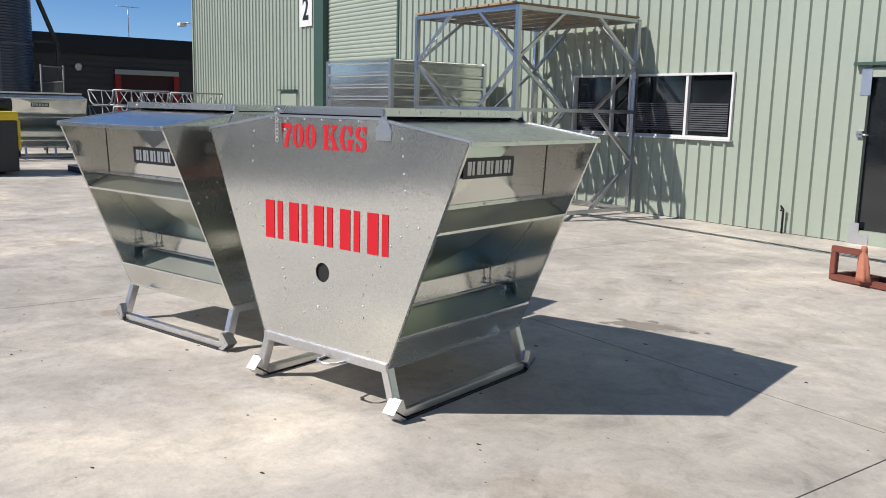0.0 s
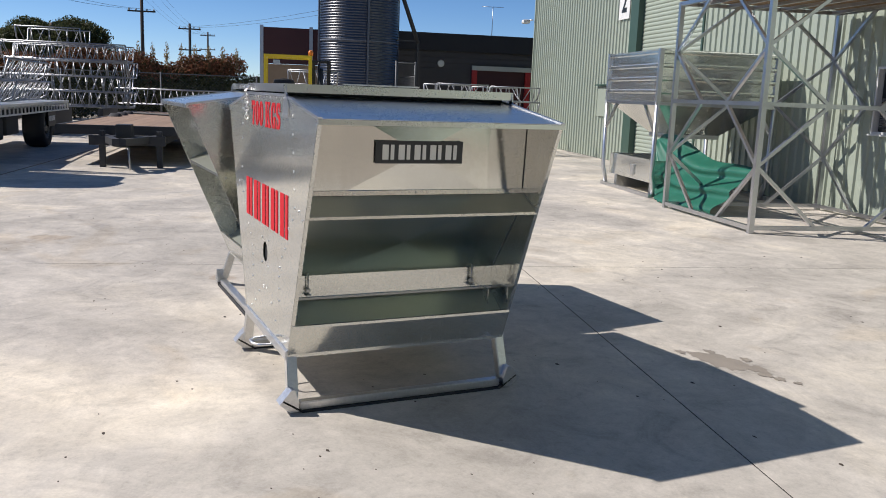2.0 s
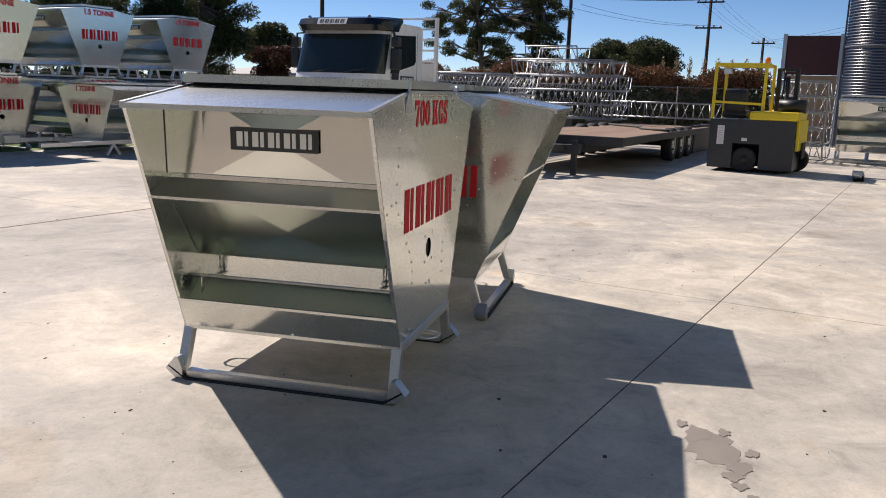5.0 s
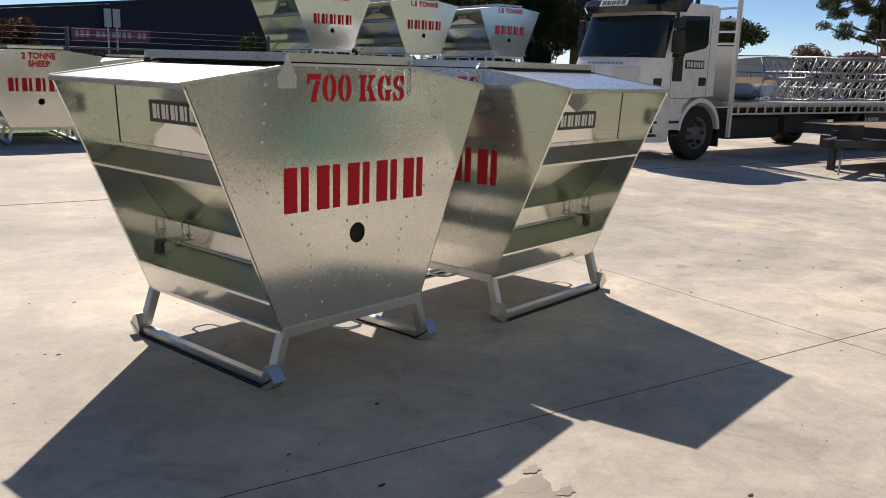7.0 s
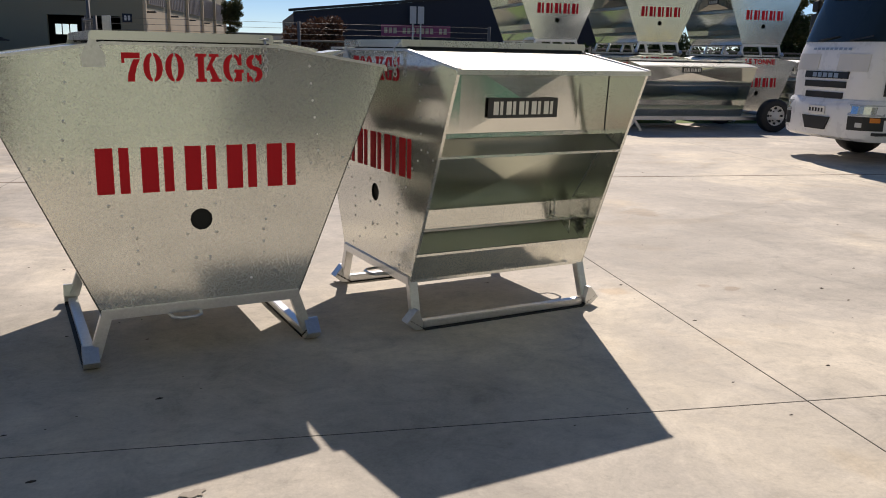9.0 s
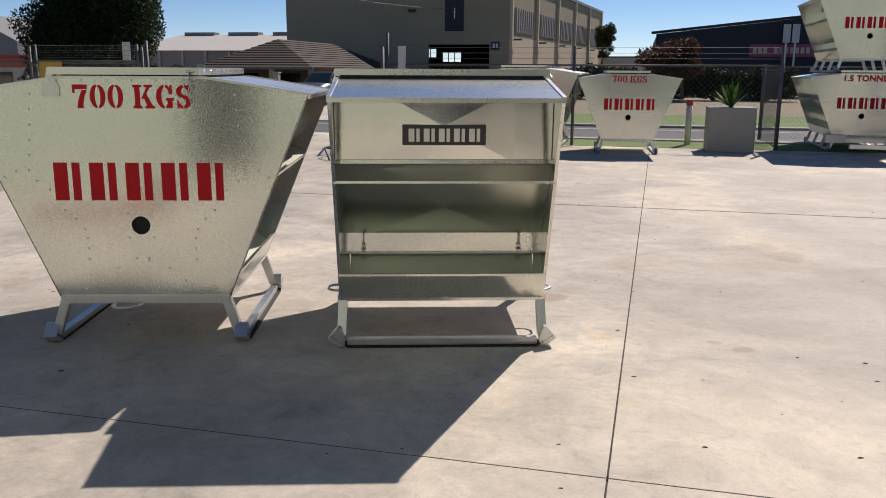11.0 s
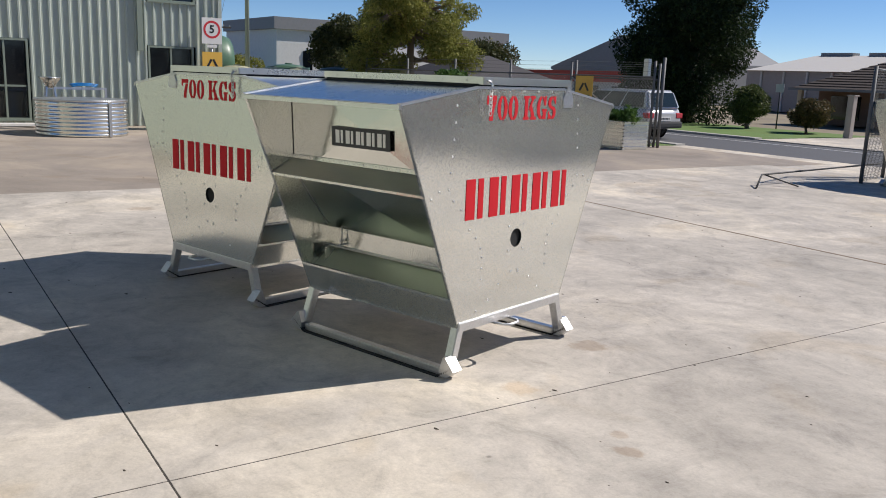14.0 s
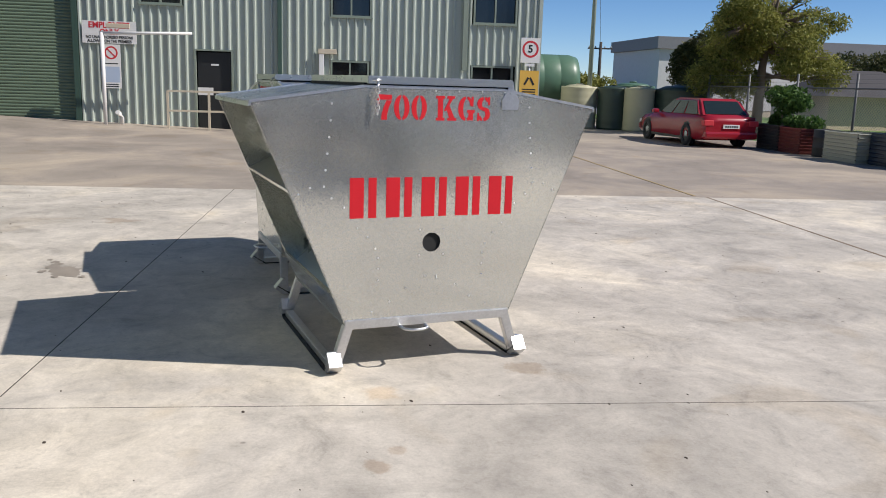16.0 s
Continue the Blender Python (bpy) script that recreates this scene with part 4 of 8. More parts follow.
KERB = mat("kerb_concrete", (0.36, 0.35, 0.32), 0.85)
for u0, u1, v0, v1 in ((-60, 2.2, -13.89, -13.56), (8.3, 60, -13.89, -13.56), (-60, 4.2, -18.66, -18.32), (9.6, 60, -18.66, -18.32)):
    tagged(part("kerb", block(u0, u1, v0, v1, -0.06, 0.03, 0.02, site(0, 0)), KERB, label="low pale concrete kerb"), category="kerb", kind="structure")
for u0, u1, v0, v1 in ((2.22, 8.28, -13.88, -11.52), (4.22, 9.58, -31.0, -18.33), (-29.9, 2.18, -12.08, -11.53)):
    tagged(part("driveway", slab(bmesh.new(), u0, u1, v0, v1, -0.06, -0.006, site(0, 0)), CONCRETE, label="pale concrete driveway crossing to the street"), category="driveway", kind="structure")


# ---- along the green shed: tube stand, hopper bin, tarpaulin, red frame ----
TIMBER = mat("weathered_plywood", (0.30, 0.20, 0.115), 0.8, mottle=0.3, scale=2.0, stretch=(1, 8, 1))
TARP = mat("green_tarpaulin", (0.012, 0.11, 0.070), 0.45, mottle=0.2, scale=5.0)


def tubes(parent, name, segs, w=0.06, mt=None, group=False):
    for p, q in segs:
        part(name, bar(bmesh.new(), p, q, w), mt or GALV_STAND, parent)


stand = thing("loading_stand", "tall galvanised square-tube stand with timber deck on top", "stand", site(-5.45, 5.72))
P = {"fr": (1.08, -1.10), "fl": (-1.02, -1.15), "br": (1.05, 1.12), "bl": (-1.02, 1.12)}
v3 = lambda k, z: (*P[k], z)
tubes(stand, "post", [(v3(k, 0.0), v3(k, 2.68)) for k in P], 0.058)
ring = ("fr", "fl", "bl", "br")
for z, nm in ((0.06, "base_rail"), (1.42, "middle_rail"), (2.66, "top_rail")):
    tubes(stand, nm, [(v3(a, z), v3(b, z)) for a, b in zip(ring, ring[1:] + ring[:1])], 0.047)
for a, b in zip(ring, ring[1:] + ring[:1]):  # K braces: from the rails' middles to the posts
    A, B = Vector((*P[a], 0)), Vector((*P[b], 0))
    for z0, z1 in ((0.06, 1.42), (1.42, 2.66)):
        h = Vector((0, 0, (z0 + z1) / 2))
        lo, hi = Vector((0, 0, z0)), Vector((0, 0, z1))
        tubes(stand, "brace", [(A.lerp(B, 0.36) + lo, A + h), (A.lerp(B, 0.36) + hi, A + h), (B.lerp(A, 0.36) + lo, B + h), (B.lerp(A, 0.36) + hi, B + h)], 0.037)
for k in range(9):
    x0 = -1.05 + k * 0.236
    part("deck_board", block(x0, x0 + 0.205, -1.18, 1.15, 2.70, 2.725, 0.003), TIMBER, stand)
for k in range(6):
    tubes(stand, "joist", [((-1.02, -0.9 + k * 0.38, 2.66), (1.05, -0.9 + k * 0.38, 2.66))], 0.04)

bin_ = thing("hopper_bin", "large galvanised hopper bin with ribbed sides on legs", "hopper", site(-8.5, 5.72))
X, Y = 1.0, 0.92


def ribbed_side(a, b, z0, z1, n):
    """A side with horizontal swages between two corners."""
    bm = bmesh.new()
    A, B = Vector((*a, 0)), Vector((*b, 0))
    out = (B - A).normalized().cross(Vector((0, 0, 1)))
    prof = []
    for k in range(n):
        h = (z1 - z0) / n
        z = z0 + k * h
        prof += [(z, 0.0), (z + h * 0.62, 0.0), (z + h * 0.72, 0.028), (z + h * 0.88, 0.028), (z + h * 0.98, 0.0)]
    prof.append((z1, 0.0))
    prev = None
    for z, d in prof:
        cur = [bm.verts.new(e + out * d + Vector((0, 0, z))) for e in (A, B)]
        if prev:
            bm.faces.new((prev[0], prev[1], cur[1], cur[0]))
        prev = cur
    return bm


C4 = [(-X, -Y), (X, -Y), (X, Y), (-X, Y)]
for a, b in zip(C4, C4[1:] + C4[:1]):
    part("side_panel", ribbed_side(a, b, 1.40, 2.15, 4), GALV, bin_)
    lo = 0.42
    pts = [(a[0] * lo, a[1] * lo, 0.92), (b[0] * lo, b[1] * lo, 0.92), (*b, 1.40), (*a, 1.40)]
    part("cone_panel", sheet(bmesh.new(), pts, 0.003), GALV, bin_)
    tubes(bin_, "rim_rail", [((*a, 1.38), (*b, 1.38))], 0.05)
for x, y in C4:
    part("corner_post", bar(bmesh.new(), (x, y, 1.36), (x, y, 2.16), 0.06), GALV_PIPE, bin_)
    bm = rod(bmesh.new(), [(x, y, 1.4), (x, y, 0.32), (x * 0.985, y * 0.97, 0.2), (x * 0.96, y * 0.94, 0.02)], 0.035, 8)
    part("leg", bm, GALV_PIPE, bin_)
    tubes(bin_, "knee_brace", [((x, y, 0.95), (x * 0.55, y, 1.36))], 0.04)
tubes(bin_, "foot_rail", [((-X, -Y, 0.03), (X, -Y, 0.03)), ((-X, Y, 0.03), (X, Y, 0.03))], 0.05)
part("outlet", block(-0.42, 0.42, -0.39, 0.39, 0.86, 0.918, 0.004), GALV_DULL, bin_)

tray = thing("steel_tray", "shallow galvanised tray with a latch under the hopper", "tray", site(-8.45, 5.5))
bm = bmesh.new()
for x0, x1, y0, y1 in ((-1.0, 0.8, -0.6, -0.57), (-1.0, 0.8, 0.57, 0.6), (-1.0, -0.97, -0.57, 0.57), (0.77, 0.8, -0.57, 0.57)):
    slab(bm, x0, x1, y0, y1, 0.20, 0.54)
slab(bm, -0.97, 0.77, -0.57, 0.57, 0.20, 0.22)
part("tray_body", bm, GALV, tray)
part("latch", block(-0.06, 0.06, -0.625, -0.601, 0.26, 0.42, 0.004), GALV_PIPE, tray)
for x in (-0.7, 0.7):
    part("tray_foot", block(x - 0.05, x + 0.05, -0.6, 0.6, 0.0, 0.198, 0.004), GALV_DULL, tray)

# tarpaulin slung from the hopper's leg in deep folds, heaped on the ground inside the stand
bm = bmesh.new()
nx, ny = 44, 22
g = []
for i in range(nx + 1):
    s = i / nx
    col = []
    top = 0.84 * (1 - s) ** 1.8 + 0.60 * s ** 0.6 + 0.16 * math.sin(s * math.pi) * (1 - s) + 0.05 * math.sin(s * 9)
    low = 0.80 * max(0.0, 1 - s * 3.2) ** 1.6
    for j in range(ny + 1):
        k = j / ny
        fold = math.sin(5.2 * k * math.pi + 3.5 * s) * (0.10 * math.sin(min(1.0, s * 1.6) * math.pi * 0.5)) * (1 - 0.5 * s)
        z = max(0.014 + 0.012 * math.sin(i * 1.3 + j), low + (top - low) * (1 - k) + 0.4 * fold * k * (1 - k))
        y = 0.10 - 0.62 * k * min(1.0, 0.25 + s * 1.4) + fold + 0.10 * s
        col.append(bm.verts.new((-1.28 + 2.75 * s + 0.14 * k * (1 - s), y, z)))
    g.append(col)
for i in range(nx):
    for j in range(ny):
        bm.faces.new((g[i][j], g[i + 1][j], g[i + 1][j + 1], g[i][j + 1])).smooth = True
tp = thing("tarpaulin", "dark green tarpaulin draped and heaped by the hopper", "tarpaulin", site(-7.15, 5.2))
part("cloth", bm, TARP, tp)

rf = thing("steel_cradle", "small red-oxide channel frame with a faded cloth on the concrete", "frame", site(0.32, 4.62, 0, -6))
for p, q in (((-0.48, 0, 0.035), (0.75, 0, 0.035)), ((-0.455, 0, 0.062), (-0.455, 0, 0.255)), ((-0.48, 0, 0.282), (-0.17, 0, 0.282)), ((-0.20, 0, 0.062), (-0.20, 0, 0.255)), ((-0.455, 0.27, 0.035), (0.75, 0.27, 0.035)), ((-0.455, 0.026, 0.035), (-0.455, 0.244, 0.035)), ((-0.20, 0.026, 0.036), (-0.20, 0.244, 0.036)), ((0.5, 0.026, 0.036), (0.5, 0.244, 0.036))):
    ch_ = bar(bmesh.new(), p, q, 0.052, 0.052)
    bmesh.ops.bevel(ch_, geom=ch_.edges[:], offset=0.004, segments=2, affect="EDGES")
    part("channel", ch_, RUST, rf)
CLOTH = mat("faded_salmon_cloth", (0.42, 0.16, 0.10), 0.85, mottle=0.25, scale=14.0)
bm = lathe(bmesh.new(), [(0.022, 0.35), (0.030, 0.325), (0.016, 0.305), (0.034, 0.27), (0.046, 0.18), (0.050, 0.10), (0.056, 0.055)], 18, pose(-0.155, -0.05, 0))
for v in bm.verts:  # hanging folds
    a = math.atan2(v.co.y + 0.05, v.co.x + 0.155)
    k = 1 + 0.28 * math.sin(5 * a + v.co.z * 9) * min(1.0, (0.34 - v.co.z) * 5)
    v.co.x, v.co.y = -0.155 + (v.co.x + 0.155) * k + (0.3 - v.co.z) * 0.06, -0.05 + (v.co.y + 0.05) * k * 0.75
part("cloth", bm, CLOTH, rf, "faded salmon cloth knotted on the frame", smooth=True)

spill = thing("floor_mat", "yellow-brown rubber mat lying by the shed corner", "mat", site(-20.2, 6.4))
part("sheet", block(-0.9, 0.9, -0.35, 0.35, 0.0, 0.05, 0.01), mat("ochre_mat", (0.36, 0.22, 0.05), 0.8), spill)


# ---- galvanised hay racks, built once and stacked ----
def hay_rack(m, L=1.9, w=1.15, h=0.34, n=9, label="galvanised tube hay rack with V bars, stacked", group="hay racks"):
    r = thing("hay_rack", label, "hay rack", m, group)
    for y in (-w / 2, w / 2):
        part("top_rail", rod(bmesh.new(), [(-L / 2, y, h), (L / 2, y, h)], 0.019, 6), GALV_RACK, r)
    for x in (-L / 2, L / 2):
        bm = rod(bmesh.new(), [(x, -w / 2, h), (x, -w * 0.42, 0.10), (x, -w * 0.3, 0.02), (x, w * 0.3, 0.02), (x, w * 0.42, 0.10), (x, w / 2, h)], 0.019, 6)
        part("end_hoop", bm, GALV_RACK, r)
    for y in (-w * 0.3, w * 0.3):
        part("base_rail", rod(bmesh.new(), [(-L / 2, y, 0.02), (L / 2, y, 0.02)], 0.016, 6), GALV_RACK, r)
    for y in (-1, 1):
        for k in range(n):
            x = -L / 2 + (k + 0.5) * L / n
            lean = 0.045 if k % 2 else -0.045
            part("rack_bar", rod(bmesh.new(), [(x - lean, y * w * 0.3, 0.02), (x + lean, y * w / 2, h)], 0.011, 5), GALV_RACK, r)
    return r


RACK = hay_rack(site(-17.3, 3.65, 0.55, 90), 1.25, 2.2, 0.36, 7)


def racks(spots):
    for s in spots:
        copy_thing(RACK, s)


racks([site(-17.3, 3.65, 0.92, 90), site(-17.3, 3.65, 1.29, 90), site(-17.3, 4.97, 0.55, 90), site(-17.3, 4.97, 0.92, 90), site(-17.35, 4.97, 1.27, 90)])
# the pile beyond the truck, on the long trailer's tail and behind it
LONG = hay_rack(site(-19.0, -5.95, 0.72, 90), 2.9, 1.2, 0.40, 14)
for m in (site(-19.0, -6.0, 1.09, 91), site(-19.05, -5.9, 1.48, 89), site(-19.0, -5.97, 1.89, 90.5), site(-20.3, -6.2, 0.72, 88), site(-20.3, -6.3, 1.1, 91), site(-20.35, -6.2, 1.5, 90), site(-20.3, -6.4, 1.9, 90),
          site(-19.2, -9.0, 0.72, 90), site(-19.15, -9.05, 1.1, 91), site(-19.2, -9.0, 1.5, 89), site(-18.9, -3.3, 0.84, 90)):
    copy_thing(LONG, m)
hay_rack(site(-19.1, -6.35, 2.29, 90), 1.5, 1.1, 0.36, 7, "short galvanised hay rack on top of the pile")
bl = thing("bearers", "dark steel bearers under the stacked hay racks", "bearers", site(-19.6, -6.4))
for v in (-3.4, -1.4, 0.0, 1.2, 4.0):
    part("bearer", block(-0.95, 0.95, v - 0.06, v + 0.06, 0.0, 0.70, 0.01), DARK_STEEL, bl)
# upright racks and a feeder behind the fork truck
for k in range(5):
    copy_thing(RACK, site(-19.0, 0.1, 0.02 + 0.37 * k, 90))
feeder(site(-19.2, 1.95, 0, 0), "galvanised sheep feeder standing behind stacked racks", L=1.0, fine=False, s=1.12)


def wheel(parent, x, y, r, w, hub=0.55, rim_mat=None, side=1, lean=0):
    """A wheel whose axle is along y: tyre, rim with a dished face and nuts."""
    t = part("wheel", lathe(bmesh.new(), [(r * 0.59, 0.0), (r * 0.60, -w * 0.46), (r * 0.66, -w / 2), (r * 0.93, -w / 2), (r, -w * 0.36), (r, w * 0.36), (r * 0.93, w / 2), (r * 0.66, w / 2), (r * 0.60, w * 0.46), (r * 0.59, 0.004)], 26), RUBBER, parent, "black tyre on a steel rim")
    t.matrix_basis = pose(x, y, r, 90)
    bm = lathe(bmesh.new(), [(r * 0.12, -w * 0.44), (r * hub * 0.50, -w * 0.40), (r * hub * 0.62, -w * 0.16), (r * hub, -w * 0.30), (r * 0.61, -w * 0.47), (r * 0.60, -w * 0.05)], 22)
    part("rim", bm, rim_mat or GALV_DULL, t).matrix_basis = pose(0, 0, 0, 0 if side < 0 else 180, 0, 0)
    bm = bmesh.new()
    for k in range(6):
        a = k * math.tau / 6
        lathe(bm, [(r * 0.045, -w * 0.44), (r * 0.04, -w * 0.30)], 6, pose(math.cos(a) * r * 0.32, math.sin(a) * r * 0.32, 0))
    for k in range(8):
        a = k * math.tau / 8
        lathe(bm, [(r * 0.075, -w * 0.36), (r * 0.07, -w * 0.12)], 8, pose(math.cos(a) * r * 0.46, math.sin(a) * r * 0.46, 0))
    part("hub_detail", bm, BLACK, t, kind="stuff").matrix_basis = pose(0, 0, 0, 0 if side < 0 else 180, 0, 0)
    return t


# cage trailer by the shed corner
ct = thing("box_trailer", "low dark trailer carrying two stacks of hay racks", "trailer", site(-16.2, 4.2))
part("deck", block(-2.4, 0.2, -1.0, 1.1, 0.42, 0.50, 0.01), DARK_STEEL, ct)
part("front_beam", block(0.2, 0.30, -1.0, 1.1, 0.34, 0.52, 0.01), DARK_STEEL, ct)
part("marker_board", block(0.302, 0.315, -0.35, 0.25, 0.36, 0.50, 0.002), GALV_DULL, ct)
for y, s in ((-1.08, -1), (1.02, 1)):
    wheel(ct, -0.1, y, 0.31, 0.19, side=-s)
for y in (-0.6, 0.6):
    part("drawbar", bar(bmesh.new(), (0.3, y, 0.42), (2.1, -0.2, 0.42), 0.07), DARK_STEEL, ct)
part("jockey_stem", bar(bmesh.new(), (2.1, -0.42, 0.1), (2.1, -0.42, 0.95), 0.05), GALV_DULL, ct)
jw = part("jockey_wheel", lathe(bmesh.new(), [(0.07, -0.03), (0.1, -0.02), (0.1, 0.02), (0.07, 0.03)], 14), RUBBER, ct)
jw.matrix_basis = pose(2.1, -0.42, 0.1, 90)
for x, y in ((1.7, 0.1), (1.6, 0.3)):
    part("prop_stand", bar(bmesh.new(), (x, y, 0.0), (x, y, 0.45), 0.035), GALV_DULL, ct)
RED_PAINT = plain("red_paint", (0.42, 0.02, 0.02), 0.45)
part("red_panel", block(-2.46, -2.42, -0.4, 1.1, 0.5, 1.2, 0.004), RED_PAINT, ct)

for u, v in ((-13.9, 1.72), (-13.8, 2.62)):
    bk = thing("steel_offcut", "short worn steel channel offcut lying on concrete", "steel offcut", site(u, v, 0, 4), "steel offcuts")
    part("web", block(-0.55, 0.55, -0.09, 0.09, 0.112, 0.126, 0.003), GALV_DULL, bk)
    for y in (-0.083, 0.083):
        part("flange", block(-0.55, 0.55, y - 0.007, y + 0.007, 0.0, 0.111, 0.002), DARK_STEEL, bk)


# ---- blue corrugated tank tower ----
TANK_BLUE = plain("navy_tank_steel", (0.018, 0.030, 0.058), 0.32, 0.0, spec=0.8)
tk = thing("water_tank", "tall dark navy corrugated steel tank with pale straps", "tank", site(-25.1, 1.78))
prof = []
z = 0.05
while z < 7.2:
    prof += [(1.30, z), (1.325, z + 0.022), (1.335, z + 0.042), (1.325, z + 0.064)]
    z += 0.085
part("shell", lathe(bmesh.new(), prof, 72), TANK_BLUE, tk)
STRAP = plain("navy_strap_steel", (0.085, 0.10, 0.13), 0.45)
for z in (1.42, 2.98, 4.45):
    part("band", lathe(bmesh.new(), [(1.34, z), (1.352, z + 0.01), (1.352, z + 0.05), (1.34, z + 0.06)], 72), STRAP, tk)
for a in (8, 100, 190, 280):
    c, s_ = math.cos(radians(a)), math.sin(radians(a))
    part("strap", bar(bmesh.new(), (1.37 * c, 1.37 * s_, 0), (1.37 * c, 1.37 * s_, 7.2), 0.06, 0.05, (c, s_, 0)), STRAP, tk)
part("plinth", lathe(bmesh.new(), [(1.5, 0), (1.5, 0.05)], 40), CONCRETE, tk)
au = thing("auger", "long thin grey auger tube leaning above the tank", "auger", site(-24.6, 3.3))
part("tube", rod(bmesh.new(), [(0, 0.42, 3.05), (0, -0.16, 4.6), (0, -0.4, 7.0)], 0.07), DARK_STEEL, au)
part("support", bar(bmesh.new(), (0, 0.42, 0), (0, 0.42, 3.1), 0.08), DARK_STEEL, au)
part("stay", bar(bmesh.new(), (0.0, -0.75, 3.12), (0.0, 0.42, 3.12), 0.05), DARK_STEEL, au)

# ---- dark low building and fences behind the yard ----
DARK_CLAD = mat("dark_brown_cladding", (0.060, 0.056, 0.054), 0.6, mottle=0.15, scale=0.8)
CHARCOAL = plain("charcoal_fascia", (0.016, 0.016, 0.018), 0.6)
MAROON = mat("maroon_cladding", (0.055, 0.014, 0.014), 0.6)
db = thing("dark_workshop", "low dark ribbed workshop with charcoal fascia and red doorway", "building", kind="structure")
WW = site(-28.0, 0) @ pose(0, 0, 0, 0, 0, -90)        # x runs south, y out towards the yard
bm = bmesh.new()
z = 0.0
while z < 3.05:  # horizontal boards
    slab(bm, -16.0, -2.9, -0.2, 0.0, z, z + 0.16, WW)
    slab(bm, -16.0, -2.9, -0.2, -0.03, z + 0.16, z + 0.20, WW)
    z += 0.20
part("wall", bm, DARK_CLAD, db)
part("fascia", block(-16.0, -2.6, -0.25, 0.12, 3.02, 3.66, 0, WW), CHARCOAL, db)
part("roof", block(-16.0, -2.6, -9.0, -0.24, 3.50, 3.64, 0, WW), CHARCOAL, db)
rd = part("doorway", slab(bmesh.new(), -8.4, -6.5, 0.005, 0.02, 0.0, 2.35, WW), MAROON, db)
bm = bmesh.new()
slab(bm, -8.6, -6.3, 0.02, 0.12, 2.35, 2.52, WW)
part("door_head", bm, GALV_DULL, rd)
part("door_post", slab(bmesh.new(), -6.5, -6.3, 0.02, 0.12, 0.0, 2.35, WW), RED_PAINT, rd)
part("door_post", slab(bmesh.new(), -8.6, -8.4, 0.02, 0.12, 0.0, 2.35, WW), RED_PAINT, rd)
part("vent_disc", lathe(bmesh.new(), [(0.14, 0), (0.12, 0.04)], 20, WW @ pose(-5.1, 0.01, 2.55, -90)), GALV_DULL, db)
mw = thing("maroon_screen", "tall maroon sheet screen between grey posts", "screen", kind="structure")
WM = site(-27.0, 0) @ pose(0, 0, 0, 0, 0, -90)
part("panel", block(-3.0, 1.45, -0.06, 0.0, 2.25, 3.50, 0, WM), MAROON, mw)
for x in (1.5, -0.22, -1.9, -3.0):
    part("post", block(x - 0.06, x + 0.06, -0.08, 0.05, 0.0, 3.56, 0, WM), GALV_DULL, mw)
TAN_WALL = mat("tan_rendered_wall", (0.30, 0.22, 0.14), 0.85)
part("low_wall", block(-3.0, 1.45, -0.3, -0.1, 0.0, 2.24, 0, WM), TAN_WALL, mw)
an = thing("roof_aerial", "thin metal roof aerial", "aerial", site(-30.5, 7.6, 3.65))
part("mast", rod(bmesh.new(), [(0, 0, 0), (0, 0, 1.35)], 0.015, 5), GALV_DULL, an)
part("crossbar", rod(bmesh.new(), [(0, -0.45, 1.33), (0, 0.45, 1.33)], 0.01, 5), GALV_DULL, an)


FENCE = mat("dull_fence_zinc", (0.14, 0.145, 0.148), 0.65, 0.4, scale=8.0)


def chain_fence(name, label, p, q, h, pitch=0.11, posts=3.0, barbs=False, wire=0.0034, category="fence"):
    """Chain wire on posts from p to q in the yard's grid."""
    f = thing(name, label, category, kind="structure")
    A, B = site(0, 0) @ Vector((*p, 0)), site(0, 0) @ Vector((*q, 0))
    n = (B - A).length
    w = (B - A) / n
    bm = bmesh.new()
    k = -h
    while k < n:
        for s in (1, -1):
            a0, z0, a1, z1 = (k, 0.02, k + h, h) if s > 0 else (k, h, k + h, 0.02)
            if a0 < 0:
                z0 += (z1 - z0) * (-a0 / h)
                a0 = 0
            if a1 > n:
                z1 = z0 + (z1 - z0) * ((n - a0) / (a1 - a0))
                a1 = n
            if a1 - a0 > 0.02:
                bar(bm, A + w * a0 + Vector((0, 0, z0)), A + w * a1 + Vector((0, 0, z1)), wire)
        k += pitch
    part("mesh", bm, FENCE, f, kind="stuff")
    m = max(1, round(n / posts))
    for i in range(m + 1):
        c = A + w * n * i / m
        part("post", rod(bmesh.new(), [c, c + Vector((0, 0, h + (0.35 if barbs else 0.05)))], 0.03, 8), FENCE, f)
    part("top_rail", rod(bmesh.new(), [A + Vector((0, 0, h)), B + Vector((0, 0, h))], 0.02, 6), FENCE, f)
    if barbs:
        for z in (0.12, 0.22, 0.32):
            part("strand", rod(bmesh.new(), [A + Vector((0, 0, h + z)), B + Vector((0, 0, h + z))], 0.003, 4), FENCE, f)
    return f


chain_fence("chain_fence", "galvanised chain wire fence in front of a hedge", (-27.6, -15.0), (-27.6, -1.7), 1.75)
chain_fence("chain_gate", "tall chain wire gate folded open", (-22.0, 2.7), (-22.1, 3.3), 2.3, posts=0.6)
chain_fence("chain_fence", "chain wire fence beside the blue tank", (-26.2, 3.2), (-22.1, 3.3), 1.9)


